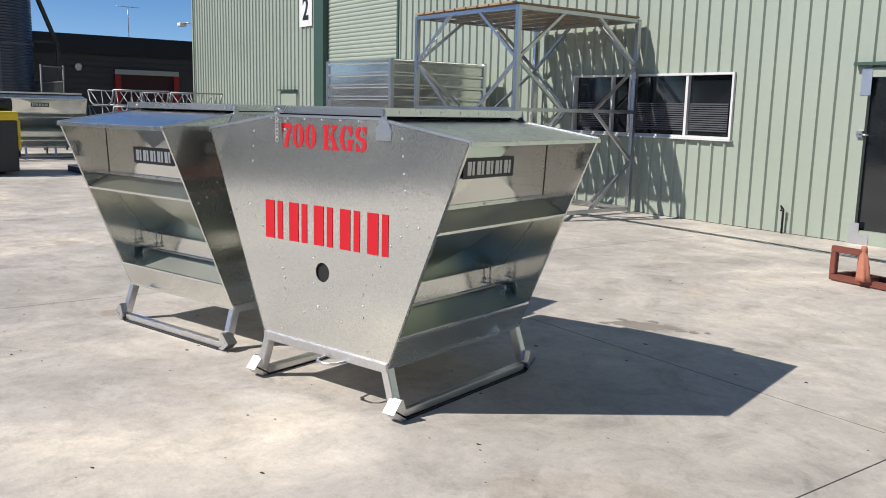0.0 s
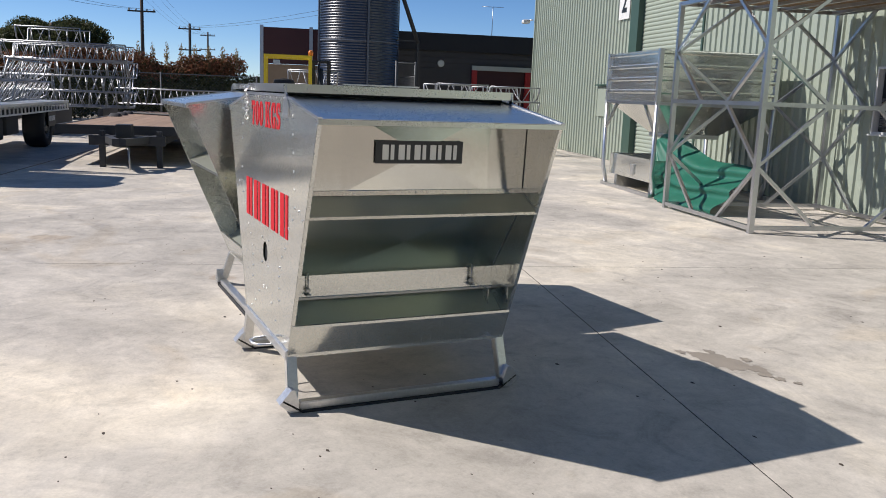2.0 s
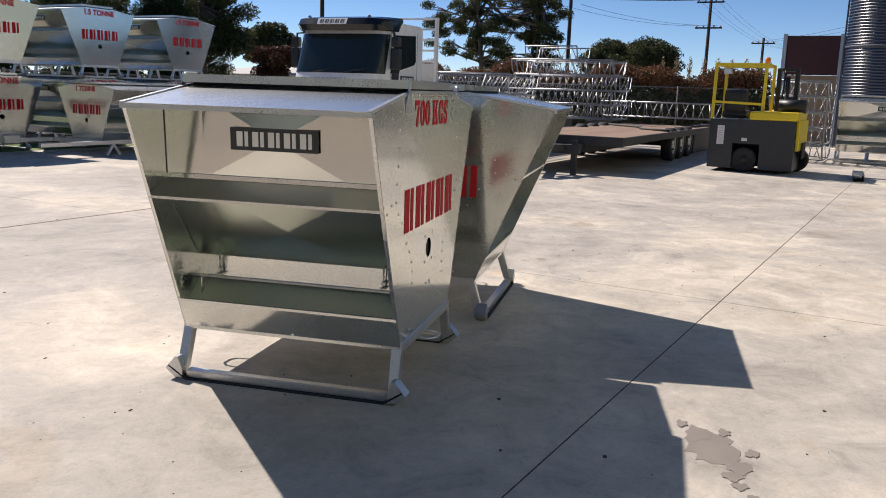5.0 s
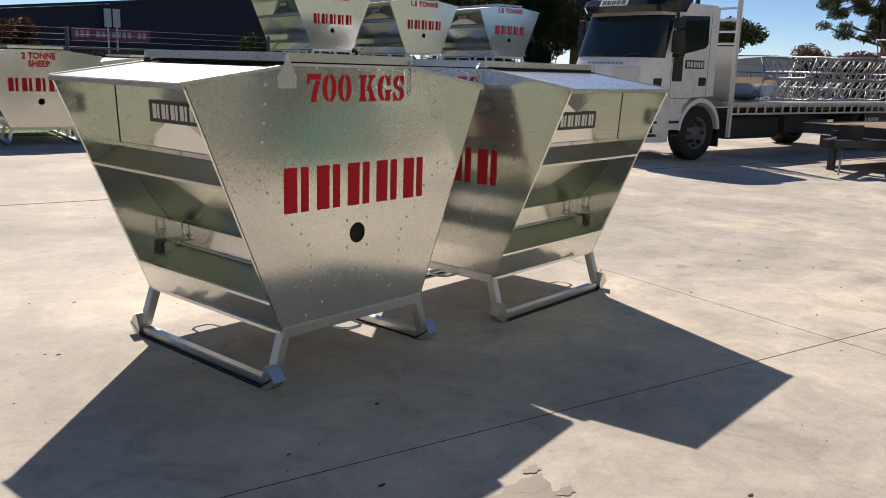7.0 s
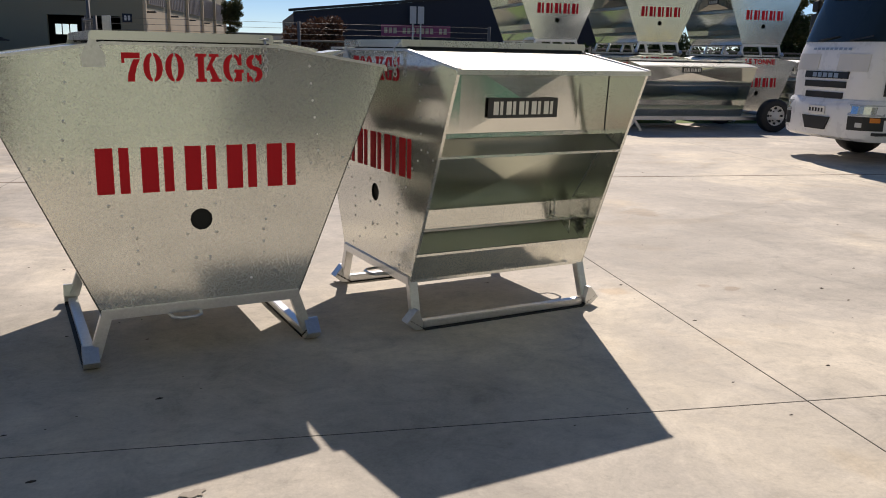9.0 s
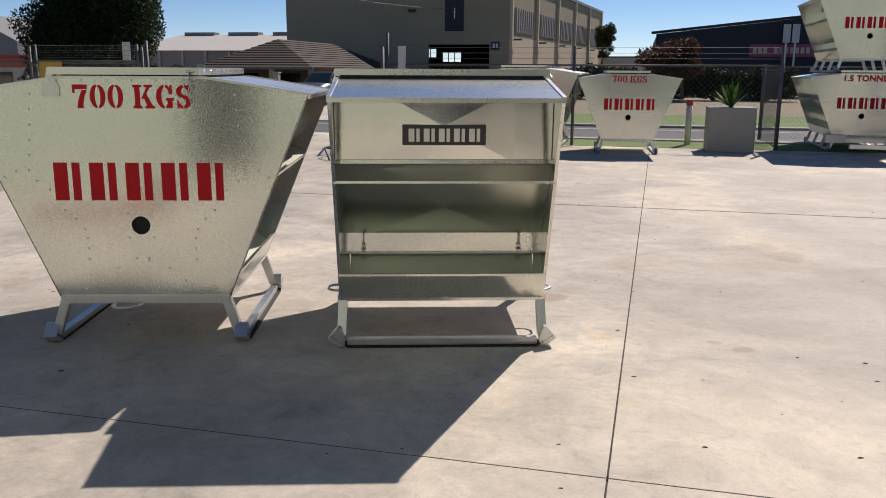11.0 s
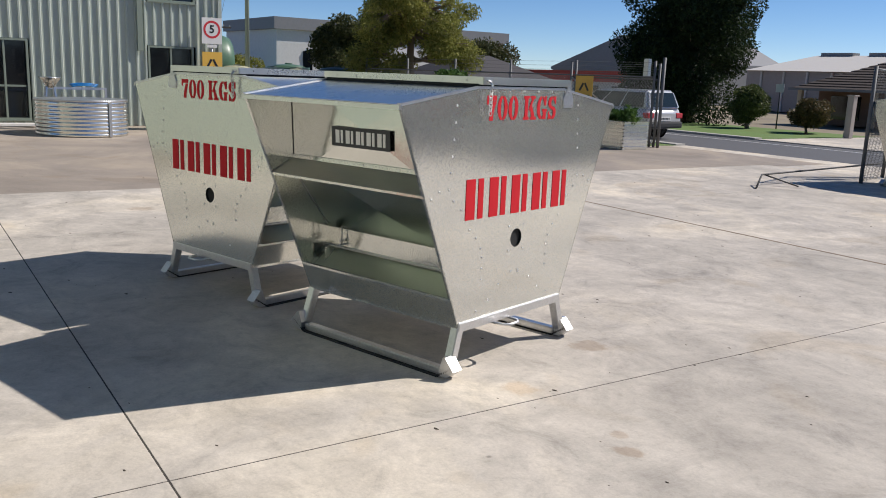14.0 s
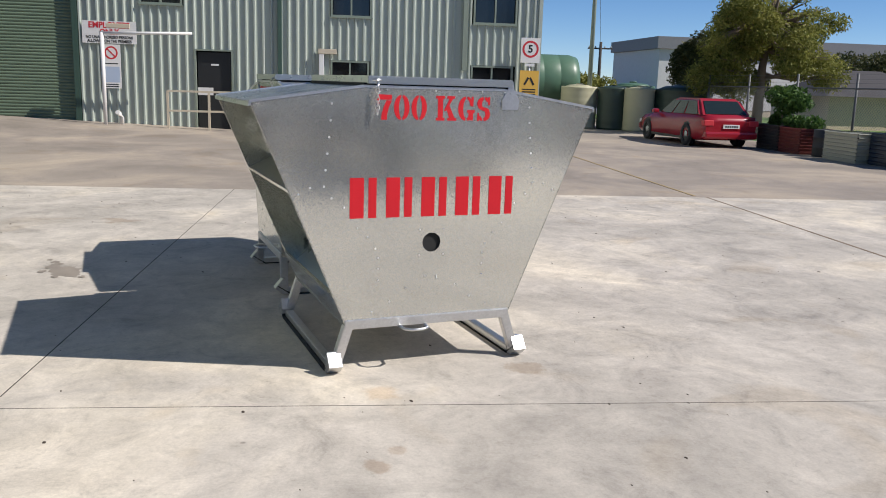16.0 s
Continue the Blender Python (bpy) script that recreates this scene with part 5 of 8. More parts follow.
# ---- vehicles ----
TRUCK_WHITE = plain("white_truck_paint", (0.82, 0.82, 0.82), 0.28, spec=0.6)
FLAP = plain("faded_cream_panel", (0.66, 0.65, 0.62), 0.45)
LAMP_GLASS = plain("lamp_glass", (0.55, 0.57, 0.58), 0.12, 0.3)
RIM_GREY = plain("grey_wheel_rim", (0.16, 0.16, 0.165), 0.5, 0.3)
AMBER = plain("amber_lens", (0.75, 0.22, 0.02), 0.25)
CHROME = plain("chrome", (0.75, 0.76, 0.78), 0.15, 1.0)
SCREEN = plain("tinted_glass", (0.016, 0.024, 0.024), 0.05, spec=0.5)
MUDDY = mat("worn_black_plastic", (0.028, 0.029, 0.030), 0.65, scale=10.0)

def soften(bm, degrees=38):
    """Smooth shading but for edges sharper than the given angle."""
    bm.normal_update()
    for f in bm.faces:
        f.smooth = True
    for e in bm.edges:
        e.smooth = len(e.link_faces) == 2 and e.calc_face_angle(0.0) < radians(degrees)
    return bm


TRUCK = pose(-9.36, -3.81, 0, 0, 0, -12.1)
tr = thing("flatbed_truck", "white cab-over flatbed truck with black sun visor, parked", "truck", TRUCK @ Matrix.Diagonal((1.05, 0.95, 1.01, 1)))
W2 = 0.93
STN = [-0.93, -0.928, -0.922, -0.91, -0.89, -0.86, -0.82, -0.77, -0.70, -0.58, -0.3, 0.0, 0.3, 0.58, 0.70, 0.77, 0.82, 0.86, 0.89, 0.91, 0.922, 0.928, 0.93]


def sweep_back(y):
    """How far the rounded front of the cab lies back at y."""
    k = max(0.0, (abs(y) - 0.45) / 0.48)
    return 0.05 * k + 0.33 * k ** 5 + 0.03 * abs(y)


def cross_loft(profile, stations, keep=-0.62, wide=1.0):
    """A body drawn out across the truck whose front falls away at the corners."""
    bm = bmesh.new()
    rows = [[bm.verts.new((x - sweep_back(y) * min(1.0, max(0.0, (x - keep) / 0.4)), y * wide, z)) for x, z in profile] for y in stations]
    k = len(profile)
    for a, b in zip(rows, rows[1:]):
        for i in range(k):
            bm.faces.new((a[i], a[(i + 1) % k], b[(i + 1) % k], b[i]))
    bm.faces.new(rows[0])
    bm.faces.new(rows[-1][::-1])
    bmesh.ops.recalc_face_normals(bm, faces=bm.faces[:])
    return bm


def front_patch(y0, y1, z0, z1, x0, x1=None, deep=0.02, proud=0.006, wide=1.0):
    """A piece that lies on the rounded front from y0 to y1 and z0 to z1; x0, x1 are the front's place at its foot and head."""
    x1 = x0 if x1 is None else x1
    bm = bmesh.new()
    rows = []
    for y in np.linspace(y0, y1, 9):
        b = sweep_back(y)
        rows.append([bm.verts.new((x - b + d, y * wide, z)) for x, z, d in ((x0, z0, proud), (x1, z1, proud), (x1, z1, -deep), (x0, z0, -deep))])
    for a, b in zip(rows, rows[1:]):
        for i in range(4):
            bm.faces.new((a[i], a[(i + 1) % 4], b[(i + 1) % 4], b[i]))
    bm.faces.new(rows[0])
    bm.faces.new(rows[-1][::-1])
    bmesh.ops.recalc_face_normals(bm, faces=bm.faces[:])
    return bm


cab_prof = [(-0.04, 0.50), (0.02, 0.80), (0.02, 1.10), (-0.03, 1.46), (-0.07, 1.56), (-0.36, 2.24), (-0.48, 2.38), (-0.62, 2.42), (-1.52, 2.42), (-1.60, 2.36), (-1.60, 1.02), (-1.08, 1.00), (-0.88, 0.86), (-0.82, 0.50)]
cab = part("cab", soften(cross_loft(cab_prof, STN)), TRUCK_WHITE, tr)
bm = bmesh.new()
cabx = lambda x, y: x - sweep_back(y) * min(1.0, max(0.0, (x + 0.62) / 0.4))
face = lambda t, y: (cabx(-0.07, y) + (cabx(-0.36, y) - cabx(-0.07, y)) * t, 1.56 + 0.68 * t)
glass = [[bm.verts.new((face(t, y)[0] + d, y, face(t, y)[1])) for y in STN[3:-3]] for t, d in ((0.035, 0.012), (0.5, 0.016), (0.975, 0.012), (0.975, -0.02), (0.035, -0.02))]
for a, b in zip(glass, glass[1:] + glass[:1]):
    for i in range(len(a) - 1):
        bm.faces.new((a[i], a[i + 1], b[i + 1], b[i]))
bmesh.ops.recalc_face_normals(bm, faces=bm.faces[:])
part("windscreen", soften(bm), SCREEN, cab, "dark tinted windscreen")
for y in (-0.35, 0.3):
    part("wiper", bar(bmesh.new(), (-0.065, y, 1.60), (-0.085, y + 0.40, 1.655), 0.015), BLACK, cab)
bm = cross_loft([(-0.20, 2.27), (-0.13, 2.36), (-0.20, 2.46), (-0.42, 2.50), (-0.75, 2.49), (-0.75, 2.43), (-0.45, 2.41), (-0.36, 2.28)], STN, -0.9, 1.01)
vis = part("sun_visor", soften(bm), plain("gloss_black_visor", (0.008, 0.010, 0.014), 0.18), cab, "glossy black sun visor")
vm = pose(-0.148, 0.0, 2.405, 62, 0, 90)
bd = part("brand_board", slab(bmesh.new(), -0.30, 0.30, -0.055, 0.055, 0, 0.006, vm), WHITE_INK, vis)
mark(bd, vm @ pose(0, 0, 0.007), 0.5, 0.07, BLACK_INK, "dark_bar")
for y in (-0.62, 0.62):
    part("visor_lamp", lathe(bmesh.new(), [(0.03, 0), (0.03, 0.02), (0.012, 0.035)], 10, pose(-0.34, y, 2.485)), LAMP_GLASS, vis)
bp_prof = [(0.0, 0.31), (0.07, 0.35), (0.09, 0.43), (0.09, 0.70), (0.075, 0.77), (0.03, 0.84), (-0.42, 0.84), (-0.50, 0.62), (-0.46, 0.32)]
bm = cross_loft(bp_prof, STN, -0.55, 1.035)
bump_ = part("bumper", soften(bm), TRUCK_WHITE, tr)
for y in (-1, 1):
    lamp_ = part("headlight", front_patch(*sorted((y * 0.57, y * 0.90)), 0.645, 0.79, 0.09, 0.065, wide=1.035), LAMP_GLASS, bump_, "clear headlight")
    part("reflector", front_patch(*sorted((y * 0.62, y * 0.86)), 0.67, 0.765, 0.09, 0.075, 0.0, 0.010, 1.035), CHROME, lamp_)
    part("fog_recess", front_patch(*sorted((y * 0.58, y * 0.90)), 0.46, 0.636, 0.09, 0.09, wide=1.035), BLACK, bump_)
    part("indicator", front_patch(*sorted((y * 0.83, y * 0.885)), 0.565, 0.625, 0.09, 0.09, 0.0, 0.012, 1.035), AMBER, bump_)
    part("fog_lamp", front_patch(*sorted((y * 0.70, y * 0.77)), 0.50, 0.56, 0.09, 0.09, 0.0, 0.012, 1.035), LAMP_GLASS, bump_)
part("intake", prism(bmesh.new(), [(-0.20, 0.43), (0.20, 0.43), (0.28, 0.60), (-0.28, 0.60)], -0.004, 0.02, pose(0.088, 0, 0, 0, 0, -90)), BLACK, bump_)
pl = part("number_plate", block(0.092, 0.102, -0.17, 0.17, 0.63, 0.74, 0.002), WHITE, bump_)
for k in range(5):
    part("plate_bar", slab(bmesh.new(), 0.1025, 0.1035, -0.15 + k * 0.062, -0.112 + k * 0.062, 0.66, 0.71), BLACK, pl)
for z0, z1, w in ((1.105, 1.195, 0.44), (0.985, 1.07, 0.42), (0.845, 0.925, 0.38)):
    part("grille_slot", front_patch(-w, w, z0, z1, 0.02, 0.02 if z1 < 1.12 else 0.010, 0.01, 0.012), BLACK, cab)
for k in range(5):
    part("maker_badge", front_patch(-0.26 + k * 0.11, -0.18 + k * 0.11, 1.118, 1.178, 0.018, 0.012, 0.0, 0.018), GALV_DULL, cab)
for y0, y1 in ((-0.86, -0.22), (0.22, 0.80)):
    part("flap_panel", front_patch(y0 * 0.9, y1 * 0.9, 1.205, 1.425, 0.008, -0.024, 0.0, 0.010), FLAP, cab, "off-white faded panel")
for k in range(9):
    part("badge_bar", front_patch(-0.40 + k * 0.09, -0.345 + k * 0.09, 1.475, 1.507, -0.034, -0.042, 0.0, 0.006), GALV_DULL, cab)
for y in (-1, 1):
    Y0, Y1 = sorted((y * (W2 - 0.004), y * (W2 + 0.010)))
    win = [(-0.53, 1.60), (-0.68, 2.22), (-1.34, 2.25), (-1.36, 1.82), (-1.30, 1.76), (-0.82, 1.66), (-0.80, 1.60)]
    part("side_window", prism(bmesh.new(), win, Y0, Y1), SCREEN, cab)
    part("corner_vent", front_patch(*sorted((y * 0.875, y * 0.918)), 0.90, 1.28, 0.02, 0.0, 0.0, 0.024), BLACK, cab)
    part("door_recess", block(-0.80, -0.575, Y0, Y1, 1.24, 1.60, 0.01), BLACK, cab)
    bd = part("door_board", slab(bmesh.new(), -1.30, -0.86, Y0 - 0.001, Y1 + 0.001, 1.44, 1.57), BLACK_INK, cab)
    mark(bd, pose(-1.08, y * (W2 + 0.013), 1.505, 90, 0, 0 if y < 0 else 180), 0.39, 0.085, WHITE_INK, "pale_bar")
    part("door_handle", block(-1.37, -1.21, Y0, Y1 + 0.01, 1.18, 1.31, 0.008), BLACK, cab)
    seam_ = bmesh.new()  # shut lines of the door
    for z0, z1, x0, x1 in ((0.98, 2.30, -0.555, -0.549), (1.02, 2.30, -1.416, -1.41), (0.98, 0.986, -1.05, -0.549)):
        slab(seam_, x0, x1, *sorted((y * W2, y * (W2 + 0.003))), z0, z1)
    part("door_gap", seam_, BLACK, cab)
    mi = part("mirror_arm", rod(bmesh.new(), [(-0.62, y * 0.92, 2.26), (-0.50, y * 1.02, 2.24), (-0.48, y * 1.05, 1.75)], 0.02, 6), BLACK, cab)
    part("mirror", block(-0.58, -0.45, *sorted((y * 0.97, y * 1.13)), 1.66, 2.00, 0.03), BLACK, mi)
    part("mirror", block(-0.58, -0.45, *sorted((y * 0.98, y * 1.12)), 2.02, 2.18, 0.03), BLACK, mi)
    part("step", block(-0.80, -0.18, *sorted((y * 0.80, y * 0.955)), 0.60, 0.64, 0.01), BLACK, cab)
    part("step", block(-0.80, -0.10, *sorted((y * 0.80, y * 0.955)), 0.40, 0.44, 0.01), BLACK, cab)
    # mudguard hoop over the front wheel
    bm = bmesh.new()
    arc = [(-1.29 + 0.52 * math.cos(a), 0.44 + 0.55 * math.sin(a)) for a in np.linspace(0.1, math.pi - 0.1, 14)]
    inn = [(-1.29 + 0.46 * math.cos(a), 0.44 + 0.48 * math.sin(a)) for a in np.linspace(math.pi - 0.1, 0.1, 14)]
    prism(bm, arc + inn, *sorted((y * 0.66, y * 0.965)))
    part("mudguard", soften(bm), TRUCK_WHITE, tr)
    wheel(tr, -1.29, y * 0.80, 0.43, 0.26, 0.56, RIM_GREY, side=-y)
    wheel(tr, -6.25, y * 0.76, 0.43, 0.42, 0.56, RIM_GREY, side=-y)
    part("chassis_rail", block(-7.9, -1.7, *sorted((y * 0.32, y * 0.42)), 0.56, 0.76, 0.01), BLACK, tr)
    part("mud_flap", block(-1.84, -1.81, *sorted((y * 0.68, y * 0.94)), 0.2, 0.7, 0.004), RUBBER, tr)
part("cab_floor", block(-1.7, -0.5, -0.88, 0.88, 0.52, 0.62, 0.01), BLACK, tr)
part("fuel_tank", block(-3.6, -2.2, 0.45, 0.86, 0.30, 0.68, 0.06), MUDDY, tr)
part("battery_box", block(-4.6, -3.8, 0.45, 0.84, 0.36, 0.70, 0.03), MUDDY, tr)
dk_ = part("deck", block(-8.0, -2.0, -1.0, 1.0, 0.84, 0.92, 0.01), GALV_PIPE, tr, "pale tray deck")
part("deck_rail", block(-8.0, -2.0, 1.003, 1.035, 0.875, 0.925, 0.004), WHITE, dk_)
part("rope_rail", block(-8.0, -2.0, 1.003, 1.03, 0.72, 0.75, 0.004), WHITE, dk_)
for k in range(24):
    part("rail_stud", slab(bmesh.new(), -7.95 + k * 0.25, -7.92 + k * 0.25, 1.004, 1.028, 0.751, 0.874), WHITE, dk_)
part("headboard", block(-2.04, -2.0, -0.98, 0.98, 0.93, 1.82, 0.004), GALV_DULL, tr)
for y in (-0.98, 0.98):
    part("rack_post", bar(bmesh.new(), (-2.02, y, 0.35), (-2.02, y, 2.62), 0.06), WHITE, tr)
for z in (1.86, 2.05, 2.24, 2.42, 2.60):
    part("rack_rail", bar(bmesh.new(), (-2.02, -0.98, z), (-2.02, 0.98, z), 0.035), WHITE, tr)
part("rear_flap", block(-6.85, -6.2, 0.985, 1.0, 0.42, 0.72, 0.004), BLACK, tr)
mark(tr, pose(-6.5, 1.002, 0.58, 90, 0, 180), 0.5, 0.10, WHITE_INK, "pale_bar")
copy_thing(LONG, TRUCK @ pose(-4.7, 0.1, 0.93, 0, 0, 2))
copy_thing(LONG, TRUCK @ pose(-6.7, 0.0, 1.335, 0, 0, -1))
copy_thing(LONG, TRUCK @ pose(-6.6, 0.1, 0.93, 0, 0, 1))
tub = thing("feed_trough", "half-round galvanised feed trough lying on the truck deck", "trough", TRUCK @ pose(-3.0, 0.35, 0.93, 0, 0, 4))
bm = bmesh.new()
pr = [(0.42 * math.cos(a), 0.42 + 0.40 * math.sin(a)) for a in np.linspace(math.pi, math.tau, 13)]
prism(bm, pr + [(a * 0.985, 0.42 + (b - 0.42) * 0.985) for a, b in pr[::-1]], -0.745, 0.745, pose(0, 0, 0, 0, 0, 90))
part("shell", bm, GALV, tub)
for x in (-0.75, 0.75):
    part("end_plate", prism(bmesh.new(), pr, 0, 0.006, pose(x, 0, 0, 0, 0, 90)), GALV, tub)

# fork truck
fk = thing("fork_truck", "yellow and charcoal multi-way fork truck with overhead guard", "forklift", site(-14.45, -0.20, 0, 0))
CHAR = mat("charcoal_forklift_steel", (0.030, 0.034, 0.038), 0.42, mottle=0.15)
prof = [(-0.80, 0.06), (0.75, 0.06), (0.75, 0.98), (0.72, 1.02), (-0.80, 1.02)]
bm = bmesh.new()
slab(bm, -0.7, 0.75, -0.77, -0.32, 0.07, 1.0)
slab(bm, -0.7, 0.75, 0.18, 0.79, 0.07, 1.0)
slab(bm, -0.7, 0.75, -0.32, 0.18, 0.55, 1.0)
bmesh.ops.remove_doubles(bm, verts=bm.verts[:], dist=0.0005)
body = part("body", bm, CHAR, fk, "charcoal steel body")
# near-black block fills the recess behind the wheel in place of shade
part("well", slab(bmesh.new(), -0.68, 0.30, -0.318, 0.178, 0.1, 0.548), SHADE_BLACK, body)
bm = block(-0.7, 0.76, -0.05, 0.82, 1.003, 1.17, 0.04)
part("engine_cover", bm, YELLOW, fk, "yellow engine cover")
part("side_cover", block(-0.68, 0.66, 0.793, 0.86, 0.45, 1.02, 0.02), YELLOW, fk)
wheel(fk, 0, 0, 0.24, 0.2, 0.5, MUDDY).matrix_basis = pose(0.62, -0.10, 0.24, 90, 0, 90)
wheel(fk, 0, 0, 0.24, 0.2, 0.5, MUDDY).matrix_basis = pose(-0.4, 0.72, 0.24, 90, 0, 90)
wheel(fk, 0, 0, 0.24, 0.2, 0.5, MUDDY).matrix_basis = pose(-0.4, -0.68, 0.24, 90, 0, 90)
ps = {"a": (0.66, -0.76), "b": (0.66, 0.16), "c": (-0.42, -0.76), "d": (-0.42, 0.16)}
for k, (x, y) in ps.items():
    part("guard_post", bar(bmesh.new(), (x, y, 1.0), (x * 0.96, y, 2.02), 0.055), YELLOW, fk)
for a, b in (("a", "b"), ("b", "d"), ("d", "c"), ("c", "a")):
    part("guard_rail", bar(bmesh.new(), (*ps[a], 2.04), (*ps[b], 2.04), 0.055), YELLOW, fk)
for k in range(5):
    part("guard_bar", bar(bmesh.new(), (-0.2 + k * 0.18, -0.76, 2.05), (-0.2 + k * 0.18, 0.16, 2.05), 0.03), YELLOW, fk)
part("side_rail", bar(bmesh.new(), (0.68, -0.76, 1.33), (0.68, 0.16, 1.30), 0.045), YELLOW, fk)
part("seat_base", block(-0.05, 0.5, -0.62, -0.14, 1.02, 1.18, 0.07), BLACK, fk)
part("seat_back", block(0.36, 0.52, -0.60, -0.16, 1.14, 1.58, 0.08), BLACK, fk)
part("steering_column", bar(bmesh.new(), (-0.25, -0.38, 1.0), (-0.1, -0.38, 1.5), 0.05), BLACK, fk)
sw = part("steering_wheel", lathe(bmesh.new(), [(0.15, -0.015), (0.17, 0), (0.15, 0.015), (0.14, 0)], 18), BLACK, fk)
sw.matrix_basis = pose(-0.08, -0.38, 1.52, 0, -25)
mast = part("mast", block(-0.62, -0.50, 0.20, 0.28, 0.3, 2.02, 0.01), BLACK, fk, "black lift mast channels")
part("mast_channel", block(-0.62, -0.50, 0.54, 0.62, 0.3, 2.02, 0.01), BLACK, mast)
part("mast_ram", rod(bmesh.new(), [(-0.54, 0.41, 0.4), (-0.54, 0.41, 1.85)], 0.045), CHAR, mast)
for z in (0.9, 1.4, 1.96):
    part("mast_tie", block(-0.61, -0.51, 0.281, 0.539, z, z + 0.06, 0.005), BLACK, mast)
part("hose", rod(bmesh.new(), [(-0.48, 0.34, 0.9), (-0.44, 0.34, 1.5), (-0.5, 0.36, 1.98)], 0.02), BLACK, mast)
part("gas_bottle", rod(bmesh.new(), [(-0.1, 0.35, 1.28), (-0.1, 0.85, 1.28)], 0.13, 16), BLACK, fk)
part("mudflap", block(-0.2, 0.3, 0.87, 0.9, 0.3, 0.6, 0.004), RUBBER, fk)
part("beacon", lathe(bmesh.new(), [(0.05, 2.07), (0.05, 2.15), (0.03, 2.18)], 12, pose(0.60, 0.16, 0)), AMBER, fk, "orange beacon")
part("work_lamp", block(0.62, 0.72, -0.60, -0.46, 1.86, 1.96, 0.01), LAMP_GLASS, fk)
lab = part("notice", slab(bmesh.new(), 0.7505, 0.7535, -0.62, -0.49, 0.52, 0.88), WHITE, body, "white printed notice")
for k in range(7):
    part("notice_bar", slab(bmesh.new(), 0.7538, 0.7545, -0.60, -0.51, 0.55 + k * 0.045, 0.565 + k * 0.045), GALV_DULL, lab)
part("maker_mark", slab(bmesh.new(), 0.7505, 0.7535, -0.16, -0.06, 0.60, 0.66), WHITE, body)

# long flat trailer
ft = thing("flat_trailer", "long rusty brown flat-deck trailer with three axles", "trailer", site(-15.3, -3.2, 0, 1.5))
DECKING = mat("weathered_deck_boards", (0.25, 0.17, 0.118), 0.85, mottle=0.3, scale=2.0, rand=0.25, stretch=(0.3, 3, 1))
for k in range(12):
    y0 = -1.15 + k * 0.192
    part("deck_plank", block(-4.3, 4.2, y0, y0 + 0.186, 0.60, 0.645, 0.004), DECKING, ft)
for y in (-1.19, 1.19):
    part("side_rail", block(-4.3, 4.22, y - 0.03, y + 0.03, 0.52, 0.655, 0.006), DARK_STEEL, ft)
part("end_rail", block(4.22, 4.30, -1.22, 1.22, 0.50, 0.66, 0.006), DARK_STEEL, ft)
for y in (-0.5, 0.5):
    part("chassis_rail", block(-4.2, 4.2, y - 0.06, y + 0.06, 0.36, 0.595, 0.01), DARK_STEEL, ft)
for k in range(8):
    part("outrigger", block(-4.0 + k * 1.1, -3.92 + k * 1.1, -1.15, 1.15, 0.50, 0.59, 0.005), DARK_STEEL, ft)
for x in (-1.9, -1.05, -0.2):
    for y in (-1, 1):
        wheel(ft, x, y * 1.02, 0.36, 0.22, 0.55, GALV_DULL, side=-y)
    part("axle", rod(bmesh.new(), [(x, -1.0, 0.36), (x, 1.0, 0.36)], 0.045), DARK_STEEL, ft)
part("drawbar", bar(bmesh.new(), (4.3, -0.45, 0.46), (5.6, -0.05, 0.46), 0.11), DARK_STEEL, ft)
part("drawbar", bar(bmesh.new(), (4.3, 0.45, 0.46), (5.6, 0.05, 0.46), 0.11), DARK_STEEL, ft)
part("cross_beam", block(4.7, 4.82, -0.6, 0.6, 0.36, 0.52, 0.01), DARK_STEEL, ft)
for y in (-0.4, 0.5):
    part("stand_leg", bar(bmesh.new(), (4.76, y, 0.0), (4.76, y, 0.6), 0.09), DARK_STEEL, ft)
part("winch", block(4.9, 5.2, -0.12, 0.12, 0.5, 0.72, 0.02), MUDDY, ft)
part("safety_chain", rod(bmesh.new(), [(5.4, 0.1, 0.42), (5.45, 0.12, 0.2), (5.5, 0.14, 0.02)], 0.016, 6), GALV_DULL, ft)
part("tie_strap", rod(bmesh.new(), [(-2.4, -1.15, 0.665), (-1.2, 0.1, 0.67), (-0.4, 0.3, 0.665), (0.3, 1.1, 0.665)], 0.03, 6), MUDDY, ft)

# ---- stacked feeders to the south, the feeder on a road trailer, and a row of three ----
for u in (-6.40, -8.62, -11.0):
    feeder(site(u, -13.2, 0), "stacked 1.5 tonne galvanised feeder, lower row", ("1.5 TONNE",), 1.02, 1.08, False, group="stacked feeders")
    feeder(site(u, -13.2, 1.385), "1.5 tonne galvanised feeder stacked on another", ("1.5 TONNE",), 1.02, 1.08, False, group="stacked feeders")
feeder(site(-13.27, -13.55, 0), "galvanised 700 kgs sheep feeder parked at the end of the stacks", ("700 KGS",), 1.0, 0.6, False, group="stacked feeders")
tf = thing("feeder_trailer", "galvanised road trailer with white spoked wheels under a feeder", "trailer", site(-8.45, -11.0))
part("frame_rail", block(-1.7, 2.6, 0.62, 0.70, 0.20, 0.27, 0.004), GALV_PIPE, tf)
part("frame_rail", block(-1.7, 2.6, -0.70, -0.62, 0.20, 0.27, 0.004), GALV_PIPE, tf)
part("cross_rail", block(-1.7, -1.6, -0.62, 0.62, 0.20, 0.27, 0.004), GALV_PIPE, tf)
part("cross_rail", block(1.3, 1.4, -0.62, 0.62, 0.20, 0.27, 0.004), GALV_PIPE, tf)
wheel(tf, -1.62, 0.93, 0.31, 0.2, 0.58, WHITE, side=-1)
